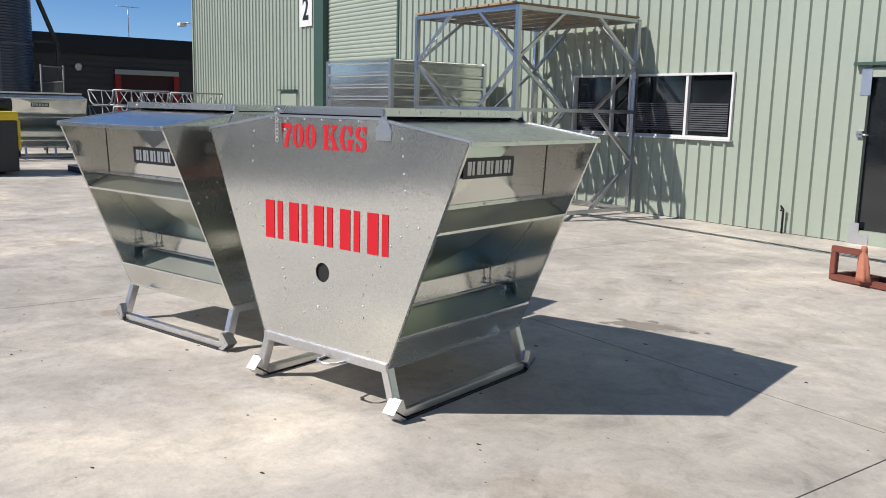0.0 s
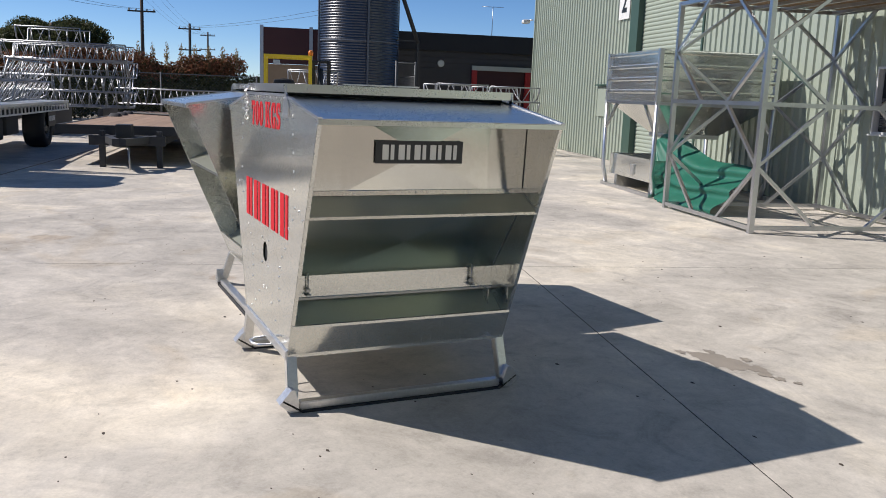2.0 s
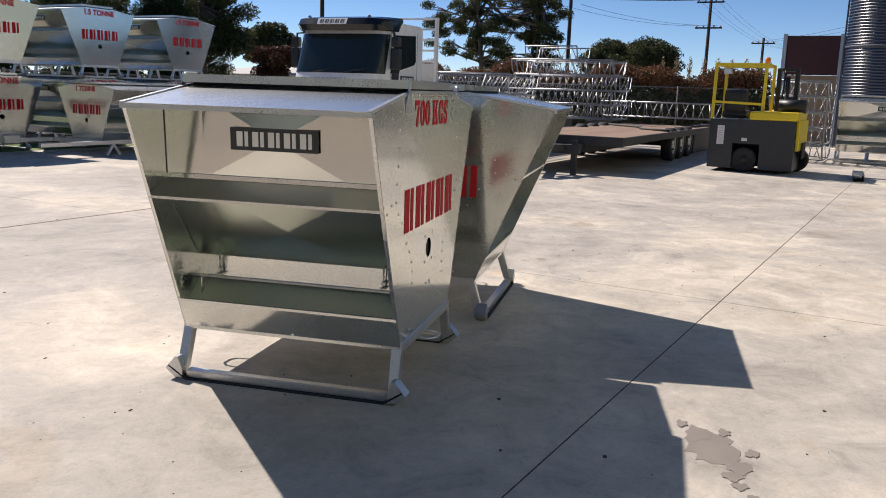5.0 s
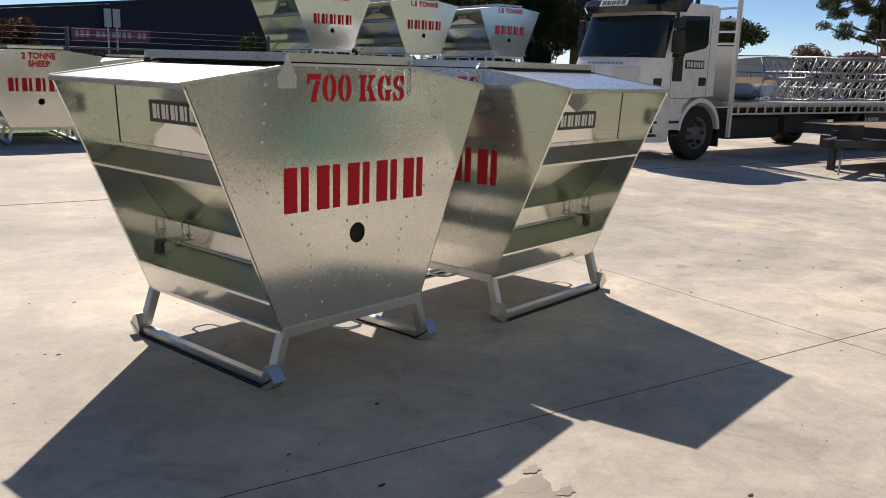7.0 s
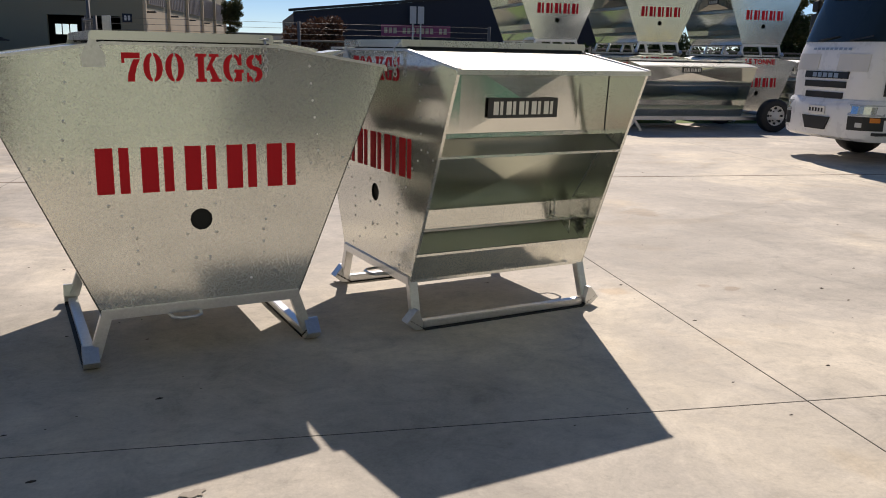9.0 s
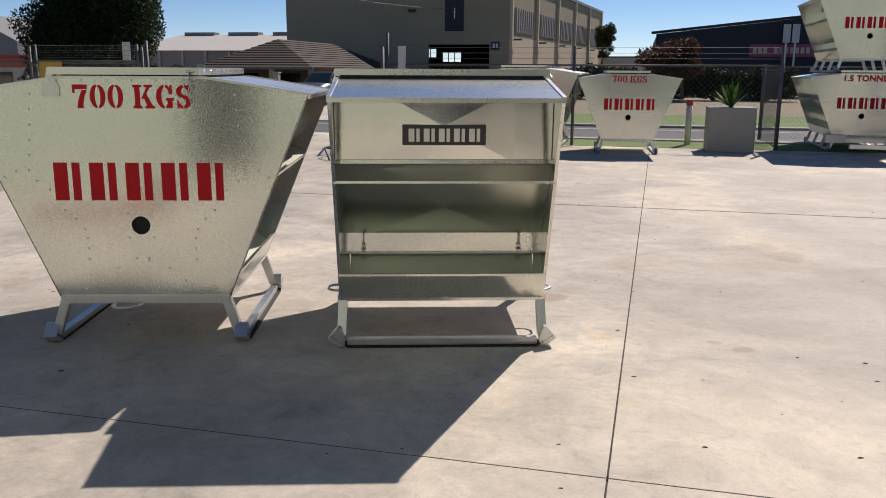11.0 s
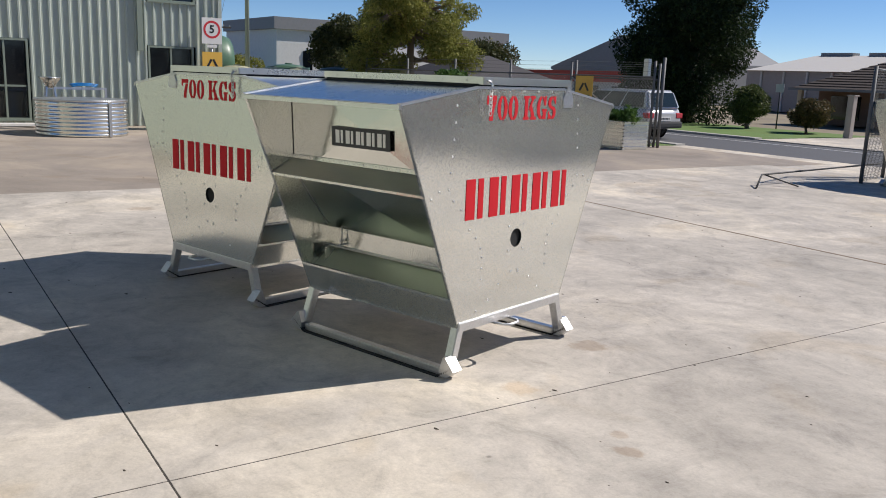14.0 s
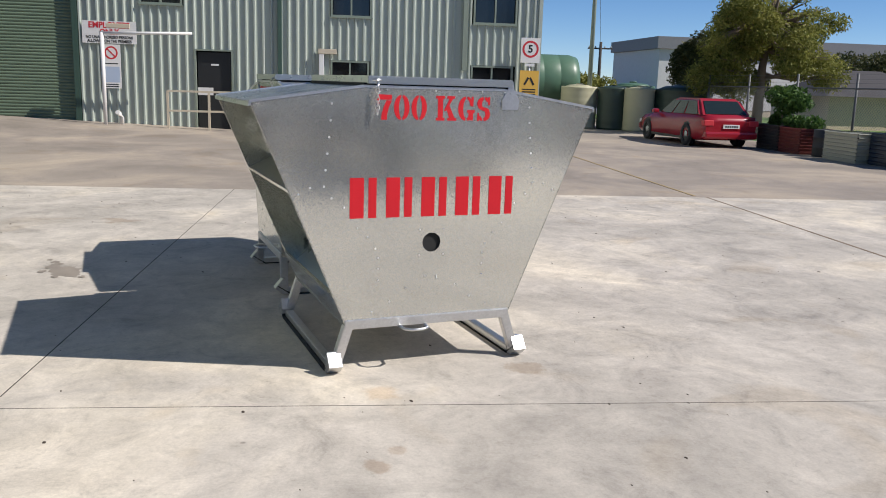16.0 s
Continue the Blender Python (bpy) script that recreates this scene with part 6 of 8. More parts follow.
wheel(tf, -1.62, -0.93, 0.31, 0.2, 0.58, WHITE, side=1)
part("axle", rod(bmesh.new(), [(-1.62, -0.9, 0.31), (-1.62, 0.9, 0.31)], 0.035), GALV_DULL, tf)
for x in (0.95, 1.25):
    part("jack_leg", bar(bmesh.new(), (1.1, 0.66, 0.2), (x, 0.66, 0.0), 0.05), GALV_PIPE, tf)
part("coupling", block(2.55, 2.85, -0.1, 0.1, 0.24, 0.38, 0.01), GALV_DULL, tf)
feeder(site(-8.53, -11.0, 0.05, 90), "galvanised feeder mounted on a road trailer", ("1 TONNE",), 0.90, 1.2, False, stand=False, board_z=1.19, name="trailer_feeder", group="stacked feeders")

for hx, hy, L, lines, rz, s in ((-1.54, -10.42, 0.6, ("700 KGS",), -22, 1.0), (-3.23, -9.98, 1.25, ("2 TONNE", "SHEEP"), -15, 1.06), (-4.97, -9.66, 0.6, ("700 KGS",), -10, 1.0)):
    a = radians(rz)
    feeder(pose(hx + math.sin(a) * L, hy - math.cos(a) * L, 0, 0, 0, rz), f"galvanised {lines[0].lower()} feeder in a row by the fence", lines, s, L, False, group="feeders by the fence")


# ---- by the office: rails, cooler, tank ring, box, signs ----
def at_e(v, out, z=0.0):
    """A place by the office wall: v along it, out metres before it."""
    return site(15.1 - out, v, z)


hr = thing("handrail", "cream painted two-rail handrail by the black door", "handrail", at_e(3.05, 0.75, 0.10))
for y in (-0.93, 0.0, 0.93):
    part("post", bar(bmesh.new(), (0, y, 0), (0, y, 0.92), 0.05), CREAM, hr)
for z in (0.46, 0.91):
    part("rail", bar(bmesh.new(), (0, -0.93, z), (0, 0.93, z), 0.045), CREAM, hr)
pg = thing("boom_pipe", "white pipe post with a long horizontal arm", "pipe", at_e(5.42, 0.6, 0.12))
part("post", rod(bmesh.new(), [(0, 0, 0.0), (0, 0, 2.16)], 0.045, 10), WHITE, pg)
part("arm", rod(bmesh.new(), [(0, 0.05, 2.14), (0, -2.0, 2.20)], 0.035, 10), WHITE, pg)
part("flag_board", block(-0.02, 0.02, -0.62, -0.1, 2.26, 2.36, 0.01), CREAM, pg)
pp = thing("vent_pipe", "short white bent vent pipe at the wall", "pipe", at_e(5.12, 0.35, 0.14))
part("elbow", rod(bmesh.new(), [(0, 0, 0), (0, 0, 0.22), (-0.04, 0.04, 0.30), (-0.12, 0.06, 0.34)], 0.055, 10), WHITE, pp)

ac = thing("cooler_unit", "cream outdoor cooler unit with a round fan grille", "air conditioner", at_e(0.92, 0.42, 0.05))
part("case", block(-0.14, 0.14, -0.39, 0.39, 0.04, 0.76, 0.015), WHITE, ac)
part("fan_recess", block(-0.146, -0.139, -0.05, 0.36, 0.18, 0.62, 0.004), GALV_DULL, ac)
part("fan_grille", lathe(bmesh.new(), [(0.19, 0), (0.19, 0.006), (0.02, 0.012)], 28, pose(-0.146, 0.155, 0.40, 0, -90)), MUDDY, ac)
for k in range(4):
    ring_mesh_bm = ring_mesh(bmesh.new(), 0.04 + 0.045 * k, 0.05 + 0.045 * k, pose(-0.160, 0.155, 0.40, 0, -90))
    part("grille_ring", ring_mesh_bm, GALV_DULL, ac)
for y in (-0.3, 0.3):
    part("foot", block(-0.12, 0.12, y - 0.05, y + 0.05, 0, 0.038, 0.004), BLACK, ac)
dc = thing("pipe_duct", "white pipe duct running up the office wall", "duct", at_e(0.48, 0.10, 0.08))
part("riser", block(-0.05, 0.05, -0.06, 0.06, 0.0, 1.90, 0.01), WHITE, dc)
part("elbow", block(-0.06, 0.06, -0.36, 0.08, 1.90, 2.02, 0.01), CREAM, dc)
bb = thing("white_panel", "white panel lying flat at the foot of the office", "panel", at_e(-0.25, 0.45, 0.03))
part("panel", block(-0.2, 0.2, -0.42, 0.42, 0, 0.05, 0.005), WHITE, bb)

rg = thing("tank_ring", "ring of corrugated galvanised tank wall on the paving", "tank ring", site(12.62, -1.22))
prof = []
z = 0.0
while z < 0.64:
    prof += [(0.83, z), (0.845, z + 0.018), (0.85, z + 0.036), (0.845, z + 0.054)]
    z += 0.073
prof += [(0.845, 0.67), (0.82, 0.67), (0.82, 0.02)]
part("wall", lathe(bmesh.new(), prof, 56), GALV, rg)
part("rim", lathe(bmesh.new(), [(0.838, 0.672), (0.858, 0.672), (0.862, 0.684), (0.858, 0.696), (0.838, 0.696)], 56), GALV_PIPE, rg, "rolled rim")
part("lap_seam", slab(bmesh.new(), -0.862, -0.852, -0.03, 0.03, 0.01, 0.66, pose(0, 0, 0, 0, 0, 25)), GALV_DULL, rg)
fn = thing("seed_funnel", "galvanised funnel on a slim stand behind the tank ring", "funnel", site(13.75, -0.85))
part("funnel", lathe(bmesh.new(), [(0.08, 0.86), (0.26, 1.06), (0.27, 1.08)], 4, pose(0, 0, 0, 0, 0, 45)), GALV, fn)
for x, y in ((-0.14, -0.14), (0.14, -0.14), (0.14, 0.14), (-0.14, 0.14)):
    part("leg", bar(bmesh.new(), (x * 1.2, y * 1.2, 0), (x * 0.5, y * 0.5, 0.88), 0.03), GALV_PIPE, fn)
part("beam", bar(bmesh.new(), (0, -1.1, 0.86), (0, 0.1, 0.86), 0.05), GALV_PIPE, fn)
part("beam_leg", bar(bmesh.new(), (0, -1.08, 0), (0, -1.08, 0.86), 0.04), GALV_PIPE, fn)

ho = thing("blue_hose", "coil of bright blue hose hung over a beam", "hose", site(13.72, -1.5, 0.89))
for k in range(3):
    pts = [(0.05 * math.cos(i * math.tau / 14), (0.24 + 0.02 * k) * math.sin(i * math.tau / 14), 0.02 + 0.022 * k + 0.015 * math.cos(i * math.tau / 7)) for i in range(15)]
    part("coil", rod(bmesh.new(), pts, 0.012, 6), plain("blue_hose_rubber", (0.02, 0.22, 0.55), 0.4) if k == 0 else bpy.data.materials["blue_hose_rubber"], ho)

pal = thing("pallet", "small timber pallet under a steel box", "pallet", site(13.8, -3.7))
for y in (-0.5, 0.0, 0.5):
    part("bearer", block(-0.35, 0.35, y - 0.05, y + 0.05, 0, 0.085, 0.004), TIMBER, pal)
for x in (-0.28, -0.09, 0.10, 0.29):
    part("deck_board", block(x - 0.07, x + 0.07, -0.58, 0.58, 0.087, 0.107, 0.003), TIMBER, pal)
tb = thing("steel_box", "large galvanised lidded box standing on a pallet", "box", site(13.8, -3.7, 0.108))
part("box_body", block(-0.32, 0.32, -0.55, 0.55, 0, 0.62, 0.01), GALV, tb)
bm = prism(bmesh.new(), [(-0.34, 0.622), (0.34, 0.622), (0.34, 0.72), (-0.30, 0.80), (-0.34, 0.72)], -0.57, 0.57)
bmesh.ops.recalc_face_normals(bm, faces=bm.faces[:])
part("lid", bm, GALV, tb)

sg = thing("speed_sign", "white speed sign with red ring above a yellow warning sign", "sign", site(14.86, -4.62))
part("post", rod(bmesh.new(), [(0.03, 0, 0), (0.03, 0, 2.55)], 0.025, 8), GALV_DULL, sg)
sm = pose(0, 0, 2.235, 90, 0, -90)
pl = part("speed_plate", slab(bmesh.new(), -0.24, 0.24, -0.30, 0.30, -0.004, 0.004, sm), WHITE, sg)
part("red_ring", ring_mesh(bmesh.new(), 0.155, 0.205, sm @ pose(0, 0.03, 0.006)), NOTICE_RED, pl)
words("5", 0.25, sm @ pose(0, 0.03, 0.006), BLACK, pl, 1.0, "numeral")
part("small_plate", slab(bmesh.new(), -0.12, 0.12, -0.385, -0.32, -0.004, 0.004, sm), WHITE, sg)
SIGN_Y = plain("sign_yellow", (0.70, 0.42, 0.07), 0.5)


def walk_sign(parent, m):
    pl = part("warning_plate", slab(bmesh.new(), -0.24, 0.24, -0.33, 0.33, -0.004, 0.004, m), SIGN_Y, parent, "yellow warning plate")
    for x in (-1, 1):
        bm = bar(bmesh.new(), m @ Vector((x * 0.02, 0.16, 0.006)), m @ Vector((x * 0.12, -0.02, 0.006)), 0.05, 0.004, m.to_3x3() @ Vector((0, 0, 1)))
        part("leg_mark", bm, BLACK, pl)
    for y in (-0.13, -0.19, -0.25):
        part("text_bar", slab(bmesh.new(), -0.17, 0.17, y - 0.015, y + 0.015, 0.0045, 0.006, m), BLACK, pl)


walk_sign(sg, pose(0, 0, 1.42, 90, 0, -90))

# ---- plants ----
BARK = mat("grey_bark", (0.17, 0.13, 0.10), 0.9, mottle=0.3, scale=3.0, fine=25.0, bump=1.0)


def leafy(name, c0, c1, spread=0.35, trans=0.25):
    """Foliage whose colour differs leaf by leaf."""
    m = bpy.data.materials.new(name)
    m.use_nodes = True
    n, l = m.node_tree.nodes, m.node_tree.links
    b = n["Principled BSDF"]
    g = n.new("ShaderNodeNewGeometry")
    r = n.new("ShaderNodeValToRGB")
    r.color_ramp.elements[0].color, r.color_ramp.elements[1].color = (*c0, 1), (*c1, 1)
    l.new(g.outputs["Random Per Island"], r.inputs[0])
    l.new(r.outputs[0], b.inputs["Base Color"])
    b.inputs["Roughness"].default_value = 0.6
    b.inputs["Specular IOR Level"].default_value = 0.2
    t = n.new("ShaderNodeBsdfTranslucent")
    l.new(r.outputs[0], t.inputs["Color"])
    x = n.new("ShaderNodeMixShader")
    x.inputs[0].default_value = trans
    l.new(b.outputs[0], x.inputs[1])
    l.new(t.outputs[0], x.inputs[2])
    l.new(x.outputs[0], n["Material Output"].inputs["Surface"])
    return m


def leaves(blobs, count, size, rng, shell=0.35, droop=0.0, slim=0.42):
    """Leaf blades scattered through ellipsoids (centre, radii), denser towards the outside; from_pydata lists."""
    vol = np.array([b[1][0] * b[1][1] * b[1][2] for b in blobs])
    pick = rng.choice(len(blobs), count, p=vol / vol.sum())
    c = np.array([b[0] for b in blobs])[pick]
    r = np.array([b[1] for b in blobs])[pick]
    d = rng.normal(size=(count, 3))
    d /= np.linalg.norm(d, axis=1)[:, None]
    k = (shell + (1 - shell) * rng.random(count) ** 0.6)[:, None] * (1 + 0.14 * np.sin(5 * d[:, :1] + 3 * c[:, :1]) * np.cos(4 * d[:, 2:] + c[:, 1:2]))
    p = c + d * r * k
    a = rng.normal(size=(count, 3)) + d * 0.5
    a[:, 2] -= droop
    a /= np.linalg.norm(a, axis=1)[:, None]
    s = np.cross(a, rng.normal(size=(count, 3)))
    s /= np.linalg.norm(s, axis=1)[:, None]
    z = size * (0.6 + 0.8 * rng.random(count))[:, None]
    v = np.stack([p - a * z, p + s * z * slim, p + a * z, p - s * z * slim], 1).reshape(-1, 3)
    f = np.arange(count * 4).reshape(-1, 4)
    return v, f


def foliage(name, lists, material, parent, kind="stuff"):
    me = bpy.data.meshes.new(name)
    v, f = lists
    me.from_pydata(v.tolist(), [], f.tolist())
    me.materials.append(material)
    ob = new(name, me)
    ob.parent = parent
    return tagged(ob, kind=kind)


def tree(label, m, height, trunk_r, blobs, count, size, material, seed, lean=(0, 0), shell=0.35, droop=0.0, category="tree", name="tree", slim=0.42):
    t = thing(name, label, category, m)
    rng = np.random.default_rng(seed)
    top = Vector((lean[0], lean[1], height))
    mid = Vector((lean[0] * 0.3 + 0.1, lean[1] * 0.3, height * 0.5))
    part("trunk", rod(bmesh.new(), [(0, 0, 0), mid, top], trunk_r, 9, trunk_r * 0.3), BARK, t)
    for c, r in blobs:
        c = Vector(c)
        s0 = mid.lerp(top, 0.1 + 0.7 * rng.random()) if c.z > mid.z else mid * (0.6 + 0.3 * rng.random())
        bend = s0.lerp(c, 0.55) + Vector(rng.normal(size=3) * 0.12)
        bm = rod(bmesh.new(), [s0, bend, c], trunk_r * 0.36, 6, trunk_r * 0.10)
        for k in range(4):
            e = c + Vector(rng.normal(size=3) * np.array(r) * 0.45)
            rod(bm, [bend, bend.lerp(e, 0.6), e], trunk_r * 0.14, 5, trunk_r * 0.04)
        part("limb", bm, BARK, t)
    foliage("crown", leaves(blobs, count, size, rng, shell, droop, slim), material, t)
    return t


def puffs(seed, n, centre, radii, r0, r1, flat=0.75):
    rng = np.random.default_rng(seed)
    out = []
    for k in range(n):
        d = rng.normal(size=3)
        d /= np.linalg.norm(d)
        c = np.array(centre) + d * np.array(radii) * rng.random() ** 0.4
        r = r0 + (r1 - r0) * rng.random()
        out.append((tuple(c), (r, r, r * flat)))
    return out


LEAF_DARK = leafy("dark_conifer_leaf", (0.012, 0.024, 0.010), (0.040, 0.062, 0.020))
LEAF_GUM = leafy("gum_leaf", (0.05, 0.075, 0.025), (0.13, 0.15, 0.05))
LEAF_LIGHT = leafy("yellow_green_leaf", (0.13, 0.15, 0.03), (0.34, 0.33, 0.09), trans=0.4)
LEAF_OLIVE = leafy("olive_leaf", (0.038, 0.052, 0.019), (0.115, 0.118, 0.048))
LEAF_RED = leafy("red_tip_leaf", (0.060, 0.062, 0.026), (0.36, 0.15, 0.085))
LEAF_GREEN = leafy("bed_leaf", (0.035, 0.085, 0.018), (0.12, 0.21, 0.05))
LEAF_BROWN = leafy("bronze_leaf", (0.055, 0.028, 0.018), (0.13, 0.065, 0.04))

# trees to the east and south
tree("large dense dark green evergreen tree across the street", site(16.9, -23.9), 7.0, 0.35, puffs(1, 30, (0, 0, 3.6), (2.0, 2.0, 3.2), 0.9, 1.5, 0.9) + [((-1.7, 0.6, 0.9), (0.9, 0.9, 1.0)), ((0.2, 1.2, 0.8), (1.1, 1.0, 1.0)), ((1.5, 0.9, 0.9), (1.1, 1.0, 1.1)), ((-0.9, 1.0, 1.6), (1.0, 0.9, 1.1))], 150000, 0.06, LEAF_DARK, 1, shell=0.5)
tree("spreading yellow-green gum tree behind the fence", site(20.0, -13.3), 4.4, 0.19, puffs(2, 60, (0, 0, 3.25), (1.9, 2.2, 1.7), 0.34, 0.72, 0.7) + [((-0.5, -2.0, 2.0), (0.6, 0.7, 0.6)), ((0.3, 1.8, 1.8), (0.6, 0.6, 0.6)), ((0.2, 0.7, 1.6), (0.7, 0.7, 0.6))], 52000, 0.06, LEAF_LIGHT, 2, (0.3, -0.4), 0.15, 0.55, slim=0.34)
tree("dark shrubby tree behind the gum tree", site(29.4, -15.8), 3.6, 0.16, puffs(3, 26, (0, 0, 2.5), (1.3, 1.6, 1.5), 0.5, 0.85), 24000, 0.085, LEAF_OLIVE, 3)
tree("low yellow-green shrub behind the tanks", site(27.5, -9.8), 1.2, 0.06, puffs(16, 7, (0, 0, 1.55), (0.5, 0.9, 0.2), 0.35, 0.5), 3000, 0.07, LEAF_LIGHT, 16, category="shrub", name="shrub")
tree("round dark tree far beyond the houses", site(36.0, -28.0), 3.0, 0.2, puffs(4, 10, (0, 0, 2.6), (1.4, 1.8, 0.8), 0.8, 1.2), 7000, 0.11, LEAF_OLIVE, 4)
tree("small bronze-tipped shrub beside a driveway", site(11.2, -23.2), 0.9, 0.05, puffs(5, 18, (0, 0, 0.72), (0.5, 0.5, 0.4), 0.3, 0.45), 12000, 0.055, leafy("bronze_green_leaf", (0.05, 0.055, 0.022), (0.17, 0.12, 0.055)), 5, category="shrub", name="shrub")
tree("ivy-covered shrub at the foot of a dark evergreen", site(13.5, -23.2), 1.2, 0.08, puffs(19, 22, (0, 0, 0.95), (0.45, 0.5, 0.75), 0.3, 0.45), 15000, 0.055, LEAF_GUM, 19, category="shrub", name="shrub")
sps = thing("street_notice", "small white street notice on a thin post", "sign", site(13.1, -24.3))
part("post", rod(bmesh.new(), [(0, 0, 0), (0, 0, 1.55)], 0.025, 6), DARK_STEEL, sps)
part("plate", block(-0.16, 0.16, 0.026, 0.04, 1.28, 1.56, 0.004), ALU, sps)
tree("bronze-leaved tree in front of a navy building", site(-4.6, -40.5), 2.0, 0.12, puffs(6, 12, (0, 0, 1.9), (2.0, 1.2, 0.7), 0.6, 0.9), 7000, 0.11, LEAF_BROWN, 6)
tree("slender gum tree beside a tan warehouse", site(0.75, -70.0), 5.2, 0.16, puffs(7, 26, (-0.1, 0, 3.95), (0.75, 0.9, 1.45), 0.3, 0.6), 11000, 0.10, LEAF_OLIVE, 7, (-0.1, 0.0), 0.15, 0.3, slim=0.3)
# trees to the west
tree("tall open gum tree behind the truck", site(-39.5, -18.6), 8.5, 0.17, puffs(8, 84, (0, 0.3, 5.4), (2.7, 4.2, 3.2), 0.3, 0.62, 0.6), 36000, 0.08, LEAF_OLIVE, 8, (0.4, -1.0), 0.1, 0.6, slim=0.26)
tree("second gum tree close beside the first", site(-40.5, -16.4), 7.5, 0.14, puffs(18, 46, (0, 0, 4.8), (1.9, 2.1, 2.8), 0.3, 0.6, 0.6), 19000, 0.08, LEAF_OLIVE, 18, (0.2, 0.7), 0.1, 0.55, slim=0.26)
tree("broad domed dark tree on the skyline", site(-63.6, -17.9), 5.5, 0.4, puffs(9, 110, (0, 0, 4.1), (2.9, 4.1, 1.5), 0.6, 1.0, 0.7), 60000, 0.10, LEAF_OLIVE, 9)
tree("tall gum tree behind the stacked feeders", site(-31.0, -31.4), 7.5, 0.34, puffs(10, 40, (0, 0, 4.6), (2.0, 2.7, 2.9), 0.55, 1.05, 0.75), 42000, 0.10, LEAF_OLIVE, 10, (0.3, 0.4), 0.2, 0.4, slim=0.32)
tree("tall dark gum tree beyond the fence by the stacked feeders", site(-26.7, -30.0), 7.2, 0.24, puffs(31, 44, (0, 0, 3.9), (0.95, 1.2, 3.2), 0.4, 0.75, 0.9), 40000, 0.085, LEAF_DARK, 31, (0.2, 0.1), 0.2, 0.3, slim=0.32)
tree("dark open tree behind the stacked feeders", site(-24.9, -31.5), 4.6, 0.15, puffs(32, 22, (0, 0, 2.7), (0.8, 1.2, 1.7), 0.35, 0.6, 0.9), 13000, 0.085, LEAF_OLIVE, 32, (0.1, 0.1), 0.2, 0.3, slim=0.32)
tree("dark spreading tree behind the feeders", site(-44.6, -38.6), 4.6, 0.25, puffs(11, 26, (0, 0, 4.2), (1.5, 1.7, 1.3), 0.6, 0.95), 22000, 0.11, LEAF_OLIVE, 11)
tree("autumn-brown tree behind the fence", site(-36.4, -31.0), 2.6, 0.12, puffs(12, 14, (0, 0, 2.5), (1.0, 1.7, 0.8), 0.45, 0.75), 11000, 0.085, LEAF_BROWN, 12)
tree("distant gum tree on the skyline", site(-54.2, -38.9), 5.0, 0.22, puffs(13, 12, (0, 0, 4.4), (1.8, 2.2, 1.0), 0.7, 1.1), 7000, 0.15, LEAF_GUM, 13, shell=0.2)
tree("gum tree beyond the south fence", site(-30.5, -40.5), 6.0, 0.26, puffs(14, 14, (0, 0, 4.6), (2.0, 3.0, 1.8), 0.9, 1.3), 9000, 0.15, LEAF_OLIVE, 14, shell=0.25)

hedge = thing("hedge", "overgrown hedge with red leaf tips behind a fence", "hedge", site(-29.2, -8.6))
rng = np.random.default_rng(21)
low = [((0, y, 0.95 + 0.1 * math.sin(y * 1.7)), (0.8, 0.8, 1.0)) for y in np.arange(-7.5, 7.0, 0.6)]
high = [((0.1 * math.sin(y * 3), y, 2.0 + 0.22 * math.sin(y * 1.3) + 0.15 * math.sin(y * 3.1)), (0.6, 0.6, 0.45)) for y in np.arange(-7.6, 6.0, 0.45)]
foliage("lower_leaves", leaves(low, 42000, 0.09, rng, 0.45), LEAF_OLIVE, hedge)
foliage("red_foliage", leaves(high, 56000, 0.052, rng, 0.25), LEAF_RED, hedge)
tall = [((0.2, y, 2.35), (0.05, 0.10, 0.55)) for y in np.arange(2.6, 6.6, 0.5)]
foliage("dry_grass", leaves(tall, 1600, 0.04, rng, 0.1, -2.0), leafy("dry_plume", (0.30, 0.22, 0.11), (0.5, 0.4, 0.22)), hedge)
part("stem", rod(bmesh.new(), [(0, 0, 0), (0.1, 0.1, 1.2)], 0.06), BARK, hedge)

sh = thing("hedge", "low dark hedge along the street opposite", "hedge", site(-1.5, -41.5))
rng = np.random.default_rng(23)
foliage("leaves", leaves([((x, 0.2 * math.sin(x * 2.1), 0.75 + 0.12 * math.sin(x * 1.3)), (0.8, 0.7, 0.85)) for x in np.arange(-8.0, 4.5, 0.8)], 26000, 0.10, rng, 0.45), LEAF_DARK, sh)
part("stem", rod(bmesh.new(), [(0, 0, 0), (0.1, 0.1, 0.9)], 0.06), BARK, sh)

sb_ = thing("hedge", "dark overgrown shrubs across the street behind stacked feeders", "hedge", site(-19.5, -31.0))
rng = np.random.default_rng(29)
foliage("leaves", leaves([((x, 0.3 * math.sin(x * 1.9), 1.0 + 0.35 * math.sin(x * 1.1) + 0.2 * math.sin(x * 2.9)), (0.8, 0.7, 1.1)) for x in np.arange(-8.0, 7.5, 0.7)], 42000, 0.09, rng, 0.4), LEAF_DARK, sb_)
part("stem", rod(bmesh.new(), [(0, 0, 0), (0.1, 0.1, 0.9)], 0.06), BARK, sb_)

# raised beds along the fence, their plants
BED_NAVY = plain("navy_bed_steel", (0.020, 0.032, 0.060), 0.4)
BED_CREAM = plain("cream_bed_steel", (0.42, 0.42, 0.34), 0.5)
BED_RED = plain("dark_red_bed_steel", (0.14, 0.03, 0.025), 0.5)
SOIL = mat("dark_soil", (0.04, 0.028, 0.02), 0.95)


